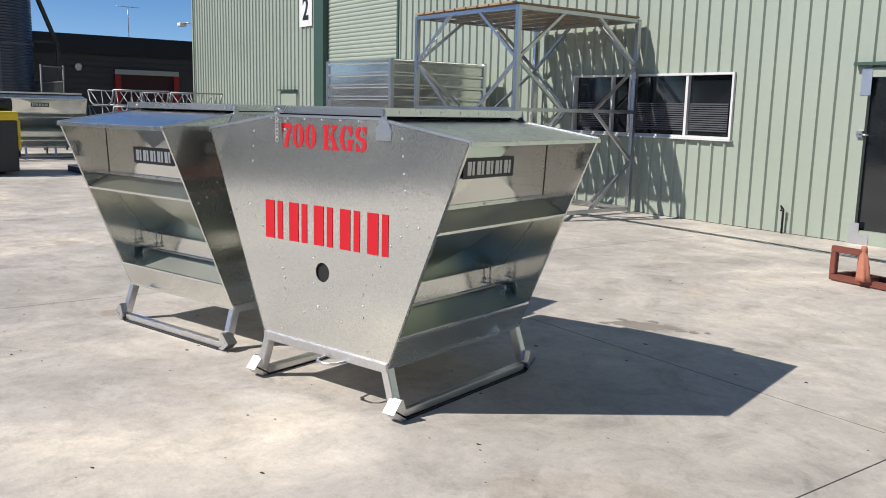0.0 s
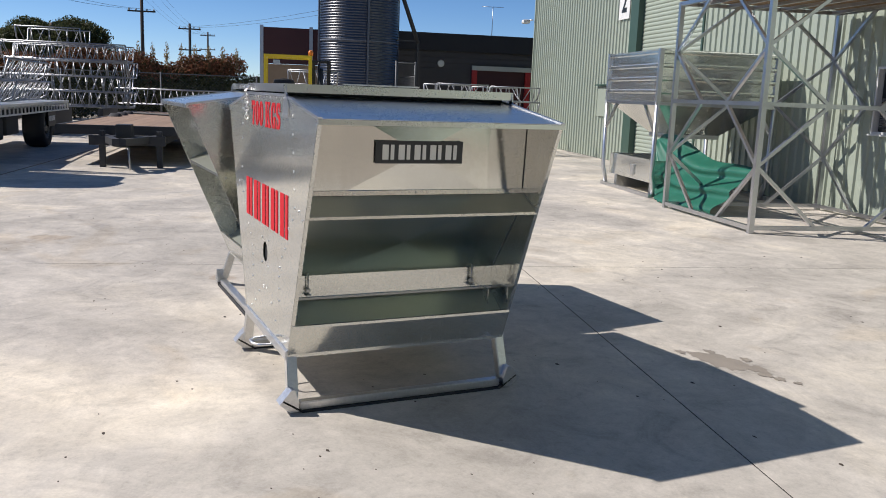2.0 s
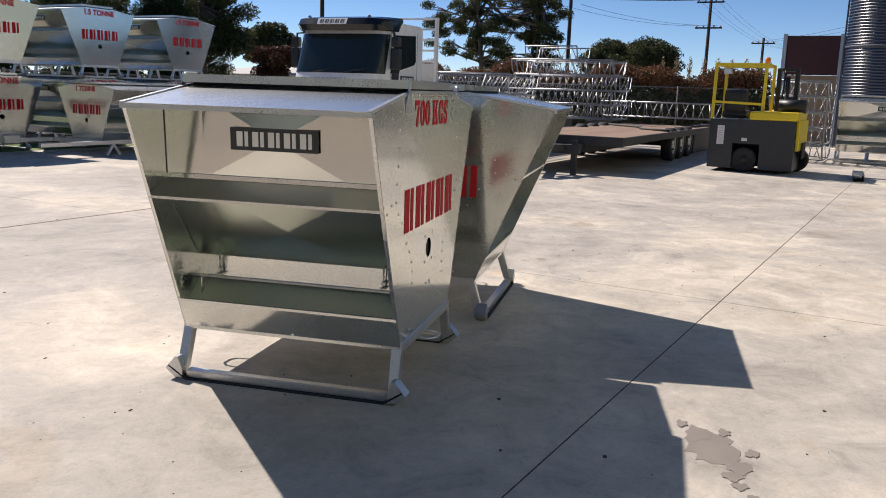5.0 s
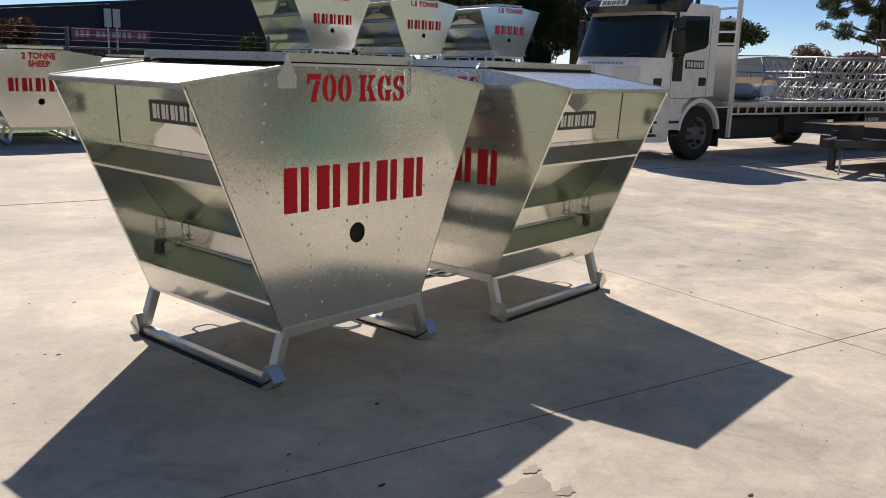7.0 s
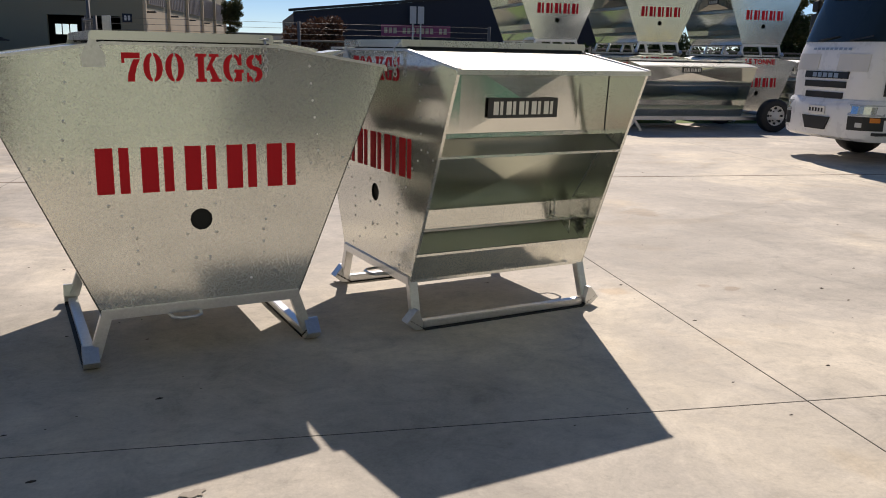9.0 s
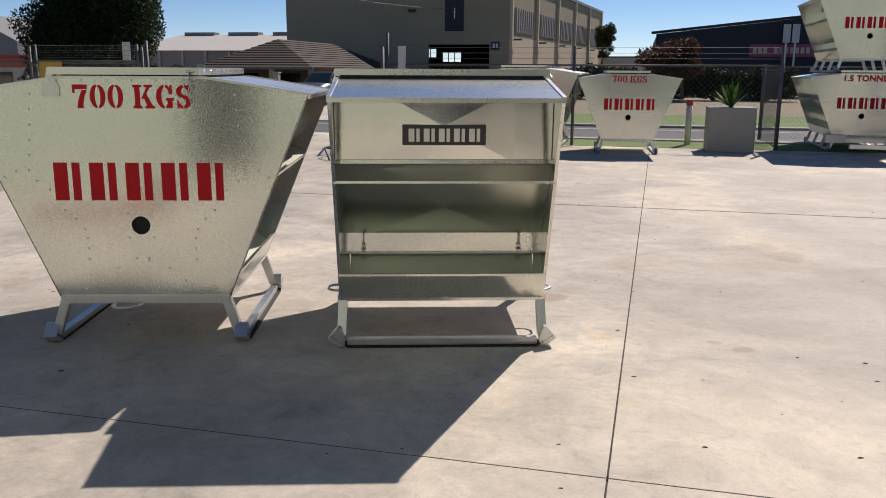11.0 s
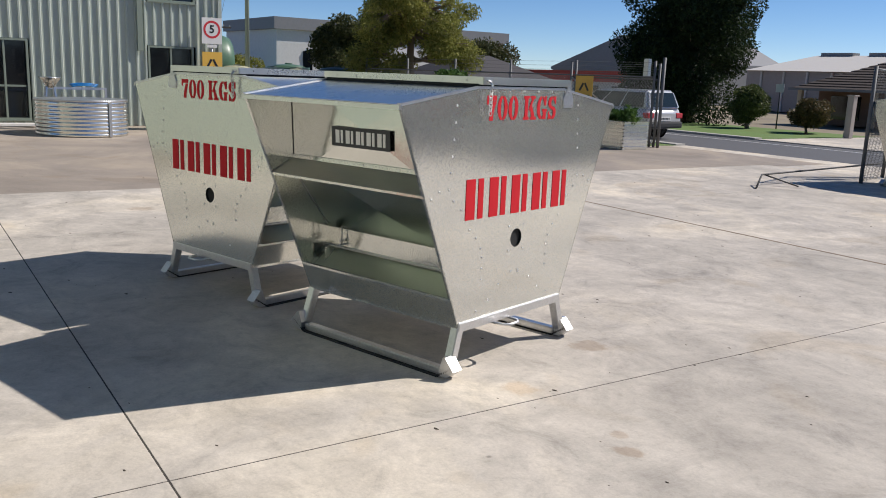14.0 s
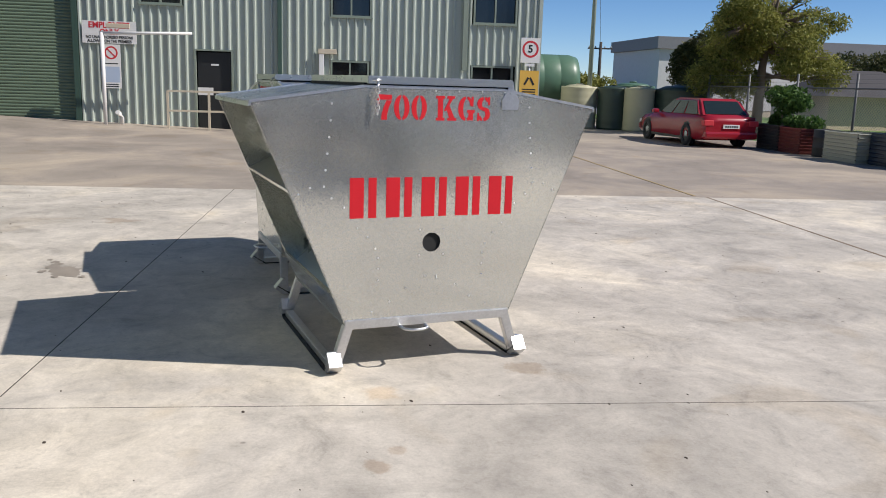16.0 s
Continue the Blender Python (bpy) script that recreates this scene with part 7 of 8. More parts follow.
def bed(u0, u1, v0, v1, h, material, label, plant=0, seed=0):
    b = thing("raised_bed", label, "planter", site((u0 + u1) / 2, (v0 + v1) / 2), "raised garden beds")
    a, c = (u1 - u0) / 2, (v1 - v0) / 2
    for p, q in (((-a, c), (a, c)), ((a, c), (a, -c)), ((a, -c), (-a, -c)), ((-a, -c), (-a, c))):
        part("side", ribbed_side(q, p, 0.0, h, 8), material, b)
    part("soil", slab(bmesh.new(), -a + 0.01, a - 0.01, -c + 0.01, c - 0.01, h - 0.12, h - 0.07), SOIL, b)
    if plant:
        rng = np.random.default_rng(seed)
        bl = [((x, 0.1 * math.sin(9 * x), h + 0.1), (0.22, 0.22, 0.14 + 0.1 * rng.random())) for x in np.linspace(-a * 0.8, a * 0.8, max(2, int(a * 5)))]
        foliage("bed_foliage", leaves(bl, plant, 0.06, rng, 0.2), LEAF_GREEN, b)
    return b


bed(7.55, 8.93, -11.75, -11.0, 0.60, GALV, "raised garden bed of galvanised corrugated steel, planted", 900, 31)
bed(8.98, 10.28, -11.6, -10.85, 0.66, BED_NAVY, "raised garden bed of navy corrugated steel, planted", 900, 32)
bed(10.33, 11.55, -11.5, -10.6, 0.62, BED_CREAM, "raised garden bed of cream corrugated steel")
bed(12.55, 13.5, -11.4, -10.6, 0.60, BED_RED, "raised garden bed of dark red steel, planted", 700, 33)
bed(13.55, 14.6, -11.4, -10.6, 0.62, DARK_STEEL, "raised garden bed of black steel with tall shrub", 800, 34)
br = thing("barrel", "dark steel barrel between the garden beds", "barrel", site(12.05, -10.95))
part("drum", lathe(bmesh.new(), [(0.27, 0), (0.28, 0.02), (0.28, 0.2), (0.29, 0.21), (0.28, 0.22), (0.28, 0.42), (0.29, 0.43), (0.28, 0.44), (0.28, 0.60), (0.27, 0.61)], 24), DARK_STEEL, br)
tree("bushy green shrub growing in a garden bed", site(14.1, -11.0, 0.5), 0.7, 0.03, puffs(15, 7, (0, 0, 0.65), (0.4, 0.4, 0.35), 0.25, 0.4), 3000, 0.06, LEAF_GREEN, 15, category="shrub", name="shrub")
yp = thing("potted_yucca", "spiky yucca in a dark ribbed pot", "plant", site(14.3, -5.4))
part("pot", lathe(bmesh.new(), [(0.16, 0), (0.2, 0.3), (0.21, 0.32)], 20), DARK_STEEL, yp)
rng = np.random.default_rng(8)
bm = bmesh.new()
for k in range(46):
    a, e, L_ = rng.random() * math.tau, rng.random() * 1.3 + 0.15, 0.45 + 0.2 * rng.random()
    d = Vector((math.cos(a) * math.cos(e), math.sin(a) * math.cos(e), math.sin(e)))
    s = Vector((-math.sin(a), math.cos(a), 0)) * 0.03
    o = Vector((0, 0, 0.32 + 0.25 * rng.random()))
    v = [bm.verts.new(p) for p in (o - s, o + s, o + d * L_ * 0.6 + s, o + d * L_ + Vector((0, 0, -0.05)), o + d * L_ * 0.6 - s)]
    bm.faces.new(v)
part("blades", bm, LEAF_GREEN, yp, kind="stuff")
pt = thing("concrete_planter", "square concrete planter with agave by the fence", "planter", site(-4.15, -11.75))
part("trough", block(-0.4, 0.4, -0.4, 0.4, 0.0, 0.78, 0.02), KERB, pt)
bm = bmesh.new()
for k in range(24):
    a, e, L_ = rng.random() * math.tau, rng.random() * 1.0 + 0.35, 0.35 + 0.2 * rng.random()
    d = Vector((math.cos(a) * math.cos(e), math.sin(a) * math.cos(e), math.sin(e)))
    s = Vector((-math.sin(a), math.cos(a), 0)) * 0.035
    o = Vector((0, 0, 0.78))
    v = [bm.verts.new(p) for p in (o - s, o + s, o + d * L_ * 0.6 + s, o + d * L_, o + d * L_ * 0.6 - s)]
    bm.faces.new(v)
part("agave", bm, LEAF_GREEN, pt, kind="stuff")
bo = thing("bollard", "short white street bollard with red cap in grass", "bollard", site(-3.5, -12.9))
part("post", rod(bmesh.new(), [(0, 0, 0), (0, 0, 0.75)], 0.06, 10), WHITE, bo)
part("cap", rod(bmesh.new(), [(0, 0, 0.752), (0, 0, 0.86)], 0.062, 10), NOTICE_RED, bo)

# fences and gates on the street side
chain_fence("chain_fence", "chain wire fence with barbed strands above the beds", (8.0, -12.3), (20.0, -11.6), 1.55, 0.09, 2.4, True)
gt = chain_fence("chain_gate", "chain wire gate in a tube frame standing open", (7.95, -12.4), (10.5, -12.1), 1.5, 0.09, 2.5, True)
A_, B_ = site(0, 0) @ Vector((7.95, -12.4, 0.05)), site(0, 0) @ Vector((10.5, -12.1, 1.5))
part("diagonal_stay", rod(bmesh.new(), [A_, B_], 0.018, 6), GALV_DULL, gt)
gpo = thing("gate_post", "stout galvanised gate post with box bracket", "post", site(7.85, -12.42))
part("post", rod(bmesh.new(), [(0, 0, 0), (0, 0, 1.98)], 0.036, 10), FENCE, gpo)
part("bracket", block(-0.07, 0.07, -0.05, 0.05, 1.55, 1.95, 0.01, pose(0.45, 0.05, 0)), GALV_DULL, gpo)
ws_ = thing("warning_sign", "yellow pedestrian warning sign wired to the gate", "sign", site(9.98, -12.08, 0))
walk_sign(ws_, pose(-0.02, 0.04, 1.2, 90, 0, 195))
part("hanger", rod(bmesh.new(), [(0, 0, 0), (0, 0, 1.5)], 0.012, 6), GALV_DULL, ws_)
chain_fence("chain_fence", "chain wire fence with barbed strands along the street", (-5.0, -12.1), (2.35, -12.0), 1.5, 0.10, 3.0, True)
chain_fence("chain_fence", "chain wire fence behind the stacked feeders", (-30, -14.8), (-5.05, -14.6), 1.5, 0.10, 3.0, False)
chain_fence("chain_fence", "short return of chain wire fence", (-5.03, -14.58), (-5.02, -12.12), 1.5, 0.10, 2.4, False)
g2 = chain_fence("chain_gate", "chain wire gate folded back against the feeders", (2.38, -11.9), (1.98, -10.55), 1.75, 0.09, 1.4)
gpo = thing("gate_post", "stout galvanised gate post with box bracket", "post", site(2.3, -11.95))
part("post", rod(bmesh.new(), [(0, 0, 0), (0, 0, 2.1)], 0.032, 10), FENCE, gpo)
part("bracket", block(-0.36, -0.22, -0.05, 0.05, 1.2, 1.85, 0.01), GALV_DULL, gpo)
gb = thing("gate_stay", "bent dark steel gate stay lying on the concrete", "bar", site(2.25, -9.1))
part("bar", rod(bmesh.new(), [(-0.15, 1.0, 0.015), (0.1, 0.55, 0.16), (0.12, -0.4, 0.18), (0.1, -2.6, 0.24)], 0.014, 6), DARK_STEEL, gb)
part("prop", rod(bmesh.new(), [(0.1, 0.5, 0.16), (-0.25, 0.15, 0.014)], 0.012, 6), DARK_STEEL, gb)


# ---- cars, tanks ----
def loft(bm, sections):
    """Skin through rings of equal length, closed at the ends."""
    rings = [[bm.verts.new(p) for p in s] for s in sections]
    n = len(rings[0])
    for a, b in zip(rings, rings[1:]):
        for j in range(n):
            bm.faces.new((a[j], a[(j + 1) % n], b[(j + 1) % n], b[j])).smooth = True
    bm.faces.new(rings[0][::-1])
    bm.faces.new(rings[-1])
    bmesh.ops.recalc_face_normals(bm, faces=bm.faces[:])
    return bm


def car(label, m, paint, L=4.4, W=1.66, belt=0.86, roof=1.32, cab=(-2.0, 0.75), hood=0.80, wheel_r=0.30, base=(-1.25, 1.35), lift=0.18, rear_lamp=None, name="car", tail_tilt=0.35):
    c = thing(name, label, "car", m)
    h = W / 2

    def ring(x, w, z0, z1, crown=0.04):
        return [(x, -w, z0 + 0.08), (x, -w * 0.9, z0), (x, w * 0.9, z0), (x, w, z0 + 0.08), (x, w, (z0 + z1) * 0.55), (x, w * 0.95, z1), (x, w * 0.5, z1 + crown), (x, -w * 0.5, z1 + crown), (x, -w * 0.95, z1), (x, -w, (z0 + z1) * 0.55)]

    e = L / 2
    body = loft(bmesh.new(), [ring(-e, h * 0.88, lift + 0.16, belt - 0.16), ring(-e + 0.10, h * 0.96, lift + 0.06, belt - 0.02), ring(-e + 0.5, h, lift, belt), ring(0.2, h, lift, belt), ring(0.95, h, lift, hood + 0.03), ring(e - 0.5, h * 0.98, lift, hood - 0.06), ring(e - 0.08, h * 0.90, lift + 0.05, hood - 0.20), ring(e, h * 0.8, lift + 0.12, hood - 0.32)])
    body = part("body", body, paint, c)
    r0, r1 = cab

    def cabin(k, grow):
        w0, w1 = h * 0.93 * k, h * 0.74 * k
        return [[(r0 - grow, s * w0, belt - 0.02) for s in (-1, 1)], [(r0 + tail_tilt, s * w1, roof) for s in (-1, 1)], [(r1 - 0.75, s * w1, roof) for s in (-1, 1)], [(r1 + 0.15 + grow, s * w0, belt - 0.06) for s in (-1, 1)]]

    q = cabin(1.0, 0.0)
    bm = bmesh.new()
    v = [[bm.verts.new(p) for p in a] for a in q]
    for i in range(4):
        j = (i + 1) % 4
        bm.faces.new((v[i][0], v[i][1], v[j][1], v[j][0]))
    bm.faces.new([a[0] for a in v])
    bm.faces.new([a[1] for a in v][::-1])
    bmesh.ops.recalc_face_normals(bm, faces=bm.faces[:])
    bmesh.ops.bevel(bm, geom=bm.edges[:], offset=0.06, segments=3, affect="EDGES")
    part("cabin", bm, paint, c)
    # glass a little proud of the cabin's faces
    def pane(nm, pts, lab=""):
        part(nm, sheet(bmesh.new(), pts, 0.012), SCREEN, c, lab)
    T = lambda a, b, t: Vector(a).lerp(Vector(b), t)
    for s in (-1, 1):
        a, b, d, f = [Vector(r[0 if s < 0 else 1]) for r in q]
        out = Vector((0, s * 0.012, 0.004))
        for t0, t1 in ((0.06, 0.34), (0.37, 0.63), (0.66, 0.93)):
            lo0, lo1, hi0, hi1 = T(a, f, t0), T(a, f, t1), T(b, d, max(0.03, t0 * 1.05 - 0.02)), T(b, d, min(0.97, t1 * 1.03))
            pts = [T(lo0, hi0, 0.12) + out, T(lo1, hi1, 0.12) + out, T(lo1, hi1, 0.86) + out, T(lo0, hi0, 0.86) + out]
            pane("side_window", pts if s < 0 else pts[::-1])
    a0, a1, b0, b1 = *[Vector(p) for p in q[0]], *[Vector(p) for p in q[1]]
    o = Vector((-0.014, 0, 0.008))
    pane("rear_window", [T(T(a0, a1, 0.9), T(b0, b1, 0.9), 0.14) + o, T(T(a0, a1, 0.1), T(b0, b1, 0.1), 0.14) + o, T(T(a0, a1, 0.1), T(b0, b1, 0.1), 0.86) + o, T(T(a0, a1, 0.9), T(b0, b1, 0.9), 0.86) + o])
    a0, a1, b0, b1 = *[Vector(p) for p in q[3]], *[Vector(p) for p in q[2]]
    o = Vector((0.014, 0, 0.008))
    pane("windscreen", [T(T(a0, a1, 0.1), T(b0, b1, 0.1), 0.1) + o, T(T(a0, a1, 0.9), T(b0, b1, 0.9), 0.1) + o, T(T(a0, a1, 0.9), T(b0, b1, 0.9), 0.9) + o, T(T(a0, a1, 0.1), T(b0, b1, 0.1), 0.9) + o])
    for s in (-1, 1):
        part("tail_lamp", block(-e - 0.015, -e + 0.16, *sorted((s * h * 0.62, s * h * 0.965)), belt - 0.24, belt - 0.10, 0.02), rear_lamp or NOTICE_RED, c, "red tail lamp")
        part("headlight", block(e - 0.30, e - 0.05, *sorted((s * h * 0.5, s * h * 0.9)), hood - 0.30, hood - 0.18, 0.03), LAMP_GLASS, c)
        part("mirror", block(r1 - 0.1, r1 + 0.05, *sorted((s * h * 0.95, s * (h + 0.13))), belt - 0.02, belt + 0.09, 0.03), paint, c)
        part("sill", block(-e + 0.7, e - 0.8, *sorted((s * h * 0.9, s * h * 1.0)), lift, lift + 0.06, 0.01), BLACK, c)
        for x in base:
            part("wheel_arch", lathe(bmesh.new(), [(wheel_r * 1.14, 0), (wheel_r * 1.14, 0.012)], 28, pose(x, s * h * 0.995, wheel_r, 90)), BLACK, c)
            wheel(c, x, s * (h - 0.07), wheel_r, 0.19, 0.60, GALV_DULL, side=-s)
    np_ = part("number_plate", block(-e - 0.02, -e - 0.005, -0.22, 0.22, belt - 0.30, belt - 0.20, 0.003), WHITE, c)
    for k in range(6):
        part("plate_bar", slab(bmesh.new(), -e - 0.0225, -e - 0.0202, -0.17 + k * 0.06, -0.13 + k * 0.06, belt - 0.275, belt - 0.225), BLACK, np_)
    part("rear_bumper", block(-e - 0.06, -e + 0.25, -h * 0.93, h * 0.93, lift + 0.06, lift + 0.24, 0.05), paint if name == "car" else MUDDY, c)
    return c


CAR_RED = plain("dark_red_car_paint", (0.30, 0.014, 0.024), 0.22, spec=0.7)
CAR_SILVER = plain("silver_car_paint", (0.55, 0.56, 0.57), 0.3, 0.4)
car("dark red station wagon parked by the garden beds", site(16.25, -9.55, 0, 3), CAR_RED, 4.2, 1.52, 0.78, 1.20, (-1.85, 0.7), 0.73, 0.285, (-1.2, 1.25), 0.16, tail_tilt=0.5)
car("silver four-wheel drive parked on the street", site(12.1, -15.0, -0.035, 4), CAR_SILVER, 4.0, 1.50, 0.80, 1.28, (-1.98, 0.65), 0.82, 0.30, (-1.2, 1.25), 0.24, name="wagon", tail_tilt=0.18)
car("dark silver four-wheel drive parked before a tiled house", site(10.35, -29.4, -0.06, 84), plain("dark_silver_car_paint", (0.085, 0.095, 0.11), 0.3, 0.3), 3.6, 1.55, 0.84, 1.36, (-1.75, 0.6), 0.86, 0.31, (-1.1, 1.1), 0.22, name="wagon")
car("white sedan parked on the street behind stacked feeders", site(-11.6, -16.2, -0.035, 2), plain("white_car_paint", (0.62, 0.63, 0.63), 0.3), 4.2, 1.6, 0.84, 1.33, (-1.75, 0.7), 0.80, 0.29, (-1.2, 1.25), 0.17)

TANK_GREEN = plain("green_poly_tank", (0.085, 0.16, 0.105), 0.4)
TANK_BEIGE = plain("beige_poly_tank", (0.44, 0.42, 0.28), 0.5)
TANK_DARK = plain("dark_green_poly_tank", (0.030, 0.050, 0.038), 0.4)


def poly_tank(u, v, r, h, material, label, domed=True):
    t = thing("poly_tank", label, "tank", site(u, v), "rainwater tanks")
    prof = []
    k = 0.0
    while k < h - 0.05:
        prof += [(r, k), (r * 1.015, k + h * 0.04), (r, k + h * 0.08)]
        k += h * 0.16
    prof += [(r * 0.97, h)]
    part("shell", lathe(bmesh.new(), prof, 32), material, t)
    if domed:
        part("dome", lathe(bmesh.new(), [(r * 0.97, h), (r * 0.6, h + r * 0.16), (r * 0.2, h + r * 0.20)], 32), material, t)
        part("hatch", lathe(bmesh.new(), [(r * 0.18, h + r * 0.20), (r * 0.18, h + r * 0.26)], 18), material, t)
    return t


poly_tank(22.9, -8.2, 0.62, 1.36, TANK_BEIGE, "beige rainwater tank in a row")
poly_tank(22.4, -9.3, 0.55, 1.36, TANK_DARK, "dark green rainwater tank in a row")
poly_tank(21.7, -9.95, 0.50, 1.36, TANK_BEIGE, "beige rainwater tank in a row")
poly_tank(23.4, -10.3, 0.75, 1.45, TANK_GREEN, "green rainwater tank behind the row")
poly_tank(21.6, -11.4, 0.95, 1.36, TANK_DARK, "broad dark green rainwater tank in a row")
bt = thing("poly_tank", "large green poly tank lying on its side", "tank", site(24.6, -7.4), "rainwater tanks")
bm = lathe(bmesh.new(), [(0.55, -1.15), (0.85, -1.05), (0.92, -0.8), (0.92, -0.27), (0.912, -0.25), (0.92, -0.23), (0.92, 0.33), (0.912, 0.35), (0.92, 0.37), (0.92, 0.8), (0.85, 1.05), (0.55, 1.15)], 40, pose(0, 0, 1.6, 90))
part("shell", bm, TANK_GREEN, bt)
for y in (-0.5, 0.5):
    part("cradle", block(-0.7, 0.7, y - 0.1, y + 0.1, 0, 0.95, 0.01), TIMBER, bt)

# ---- buildings beyond ----
TAN = mat("tan_precast_wall", (0.30, 0.27, 0.185), 0.85, mottle=0.1, scale=0.4)
PALE_TAN = mat("pale_tan_wall", (0.60, 0.50, 0.36), 0.85)
TILE = mat("brown_roof_tile", (0.052, 0.038, 0.031), 0.85)
NAVY = mat("navy_cladding", (0.012, 0.016, 0.030), 0.6)
GREY_CLAD = mat("grey_cladding", (0.20, 0.205, 0.21), 0.6)
WHITE_CLAD = mat("white_cladding", (0.58, 0.58, 0.56), 0.6)
ROOF_PALE = mat("pale_roof_sheet", (0.52, 0.50, 0.46), 0.6)
LILAC_CLAD = mat("grey_brown_cladding", (0.33, 0.29, 0.26), 0.7)
PINK = plain("plum_sign", (0.30, 0.06, 0.14), 0.5)

gpl = thing("gate_pillar", "pale mesh-wrapped gate pillar by a driveway", "pillar", site(9.4, -22.6))
part("shaft", block(-0.10, 0.10, -0.10, 0.10, 0.0, 1.26, 0.01), LILAC_CLAD, gpl)
part("cap", block(-0.13, 0.13, -0.13, 0.13, 1.262, 1.30, 0.01), LILAC_CLAD, gpl)

tw = thing("tan_warehouse", "tall tan precast warehouse with an open dark doorway", "building", kind="structure")
part("front_wall", block(4.95, 6.1, -45.3, -45.0, 0, 6.6, 0, site(0, 0)), TAN, tw)
part("front_wall", block(9.75, 18.6, -45.3, -45.0, 0, 6.6, 0, site(0, 0)), TAN, tw)
part("front_wall", block(6.1, 9.75, -45.3, -45.0, 2.85, 6.6, 0, site(0, 0)), TAN, tw)
for a, b, c, d in ((5.2, 10.92, 0, 6.6), (12.36, 12.86, 0, 6.6), (14.15, 18.3, 0, 6.6), (10.92, 12.36, 0, 2.0), (10.92, 12.36, 2.7, 6.6), (12.86, 14.15, 0, 2.34), (12.86, 14.15, 2.96, 6.6)):
    part("back_wall", block(a, b, -60.2, -60.0, c, d, 0, site(0, 0)), DARK_CLAD, tw)
for a in (11.4, 11.88, 13.29, 13.72):
    part("window_bar", block(a - 0.03, a + 0.03, -59.99, -59.93, 1.9, 3.0, 0, site(0, 0)), DARK_CLAD, tw)
part("inner_floor", block(5.2, 18.3, -59.9, -45.31, -0.03, 0.0, 0, site(0, 0)), DARK_STEEL, tw)
WS = site(4.95, -45.0) @ pose(0, 0, 0, 0, 0, -6.1)
part("side_wall", block(0, 0.25, -33.5, -0.05, 0, 3.3, 0, WS), PALE_TAN, tw)
part("side_wall", block(0, 0.25, -33.5, -0.05, 3.3, 6.6, 0, WS), TAN, tw)
part("far_wall", block(18.3, 18.6, -76.0, -45.3, 0, 6.6, 0, site(0, 0)), TAN, tw)
part("roof", block(-0.15, 15.0, -33.5, 1.6, 6.602, 6.8, 0, WS), GREY_CLAD, tw)
for k in range(6):
    v = -0.2 - k * 6.6
    part("pilaster", block(-0.16, -0.002, v - 0.13, v + 0.13, 0, 6.6, 0, WS), PALE_TAN, tw)
    if k < 5:
        wv = part("window", block(-0.05, -0.003, v - 5.6, v - 1.0, 3.6, 5.0, 0, WS), LILAC_CLAD, tw)
        for j in range(9):
            part("louvre", block(-0.09, -0.051, v - 5.5 + j * 0.54, v - 5.44 + j * 0.54, 3.62, 4.98, 0, WS), LILAC_CLAD, wv)
        part("eave_lamp", block(-0.5, -0.003, v - 0.9, v - 0.6, 3.1, 3.2, 0.02, WS), DARK_STEEL, tw)
for v in (-4.6, -11.2):
    lw = part("low_window", block(-0.06, -0.003, v - 1.4, v, 0.35, 1.25, 0, WS), GLASS, tw)
    part("window_frame", block(-0.12, -0.061, v - 1.5, v + 0.1, 1.26, 1.36, 0, WS), WHITE_CLAD, lw)
part("banner", block(7.62, 8.73, -44.99, -44.95, 3.6, 6.0, 0, site(0, 0)), NAVY, tw, "navy banner with a pale mark")
part("banner_mark", block(8.13, 8.20, -44.945, -44.93, 4.3, 4.9, 0, site(0, 0)), WHITE, tw)
nb = part("number_box", block(5.5, 6.0, -44.99, -44.95, 2.55, 3.0, 0, site(0, 0)), NAVY, tw)
for k in (5.6, 5.78):
    part("number_bar", block(k, k + 0.11, -44.945, -44.93, 2.65, 2.9, 0, site(0, 0)), WHITE, nb)
part("wall_lamp", block(10.5, 10.9, -44.99, -44.7, 4.7, 4.85, 0.03, site(0, 0)), DARK_STEEL, tw)

th = thing("tiled_house", "low brick house with a brown tiled hip roof", "house", kind="structure")
part("wall", block(11.5, 16.0, -41.8, -31.2, 0, 1.46, 0, site(0, 0)), mat("brown_brick", (0.20, 0.12, 0.08), 0.85, fine=20.0, grain=0.2), th)
bm = bmesh.new()
rp = [(11.0, -42.4, 1.44), (16.5, -42.4, 1.44), (16.5, -29.9, 1.44), (11.0, -29.9, 1.44), (13.75, -39.6, 2.72), (13.75, -32.7, 2.72)]
rv = [bm.verts.new(site(0, 0) @ Vector(p)) for p in rp]
for f in ((0, 1, 4), (1, 2, 5, 4), (2, 3, 5), (3, 0, 4, 5), (3, 2, 1, 0)):
    bm.faces.new([rv[i] for i in f])
rf_ = part("roof", bm, TILE, th)
L3 = lambda i, j, t: Vector(rp[i]).lerp(Vector(rp[j]), t)
for k in range(12):  # lapped courses of tiles on the two slopes that face the yard
    t, t1 = k / 12, (k + 1) / 12
    up0, up1 = Vector((0, 0, 0.045)), Vector((0, 0, 0.015))
    for i, j, p, q in ((2, 3, 5, 5), (3, 0, 5, 4)):
        pts = [L3(i, p, t) + up0, L3(j, q, t) + up0, L3(j, q, t1) + up1, L3(i, p, t1) + up1]
        part("tile_course", sheet(bmesh.new(), [site(0, 0) @ v for v in pts], 0.03), TILE, rf_)
part("gutter", block(10.95, 16.55, -29.89, -29.8, 1.38, 1.48, 0, site(0, 0)), GREY_CLAD, th)
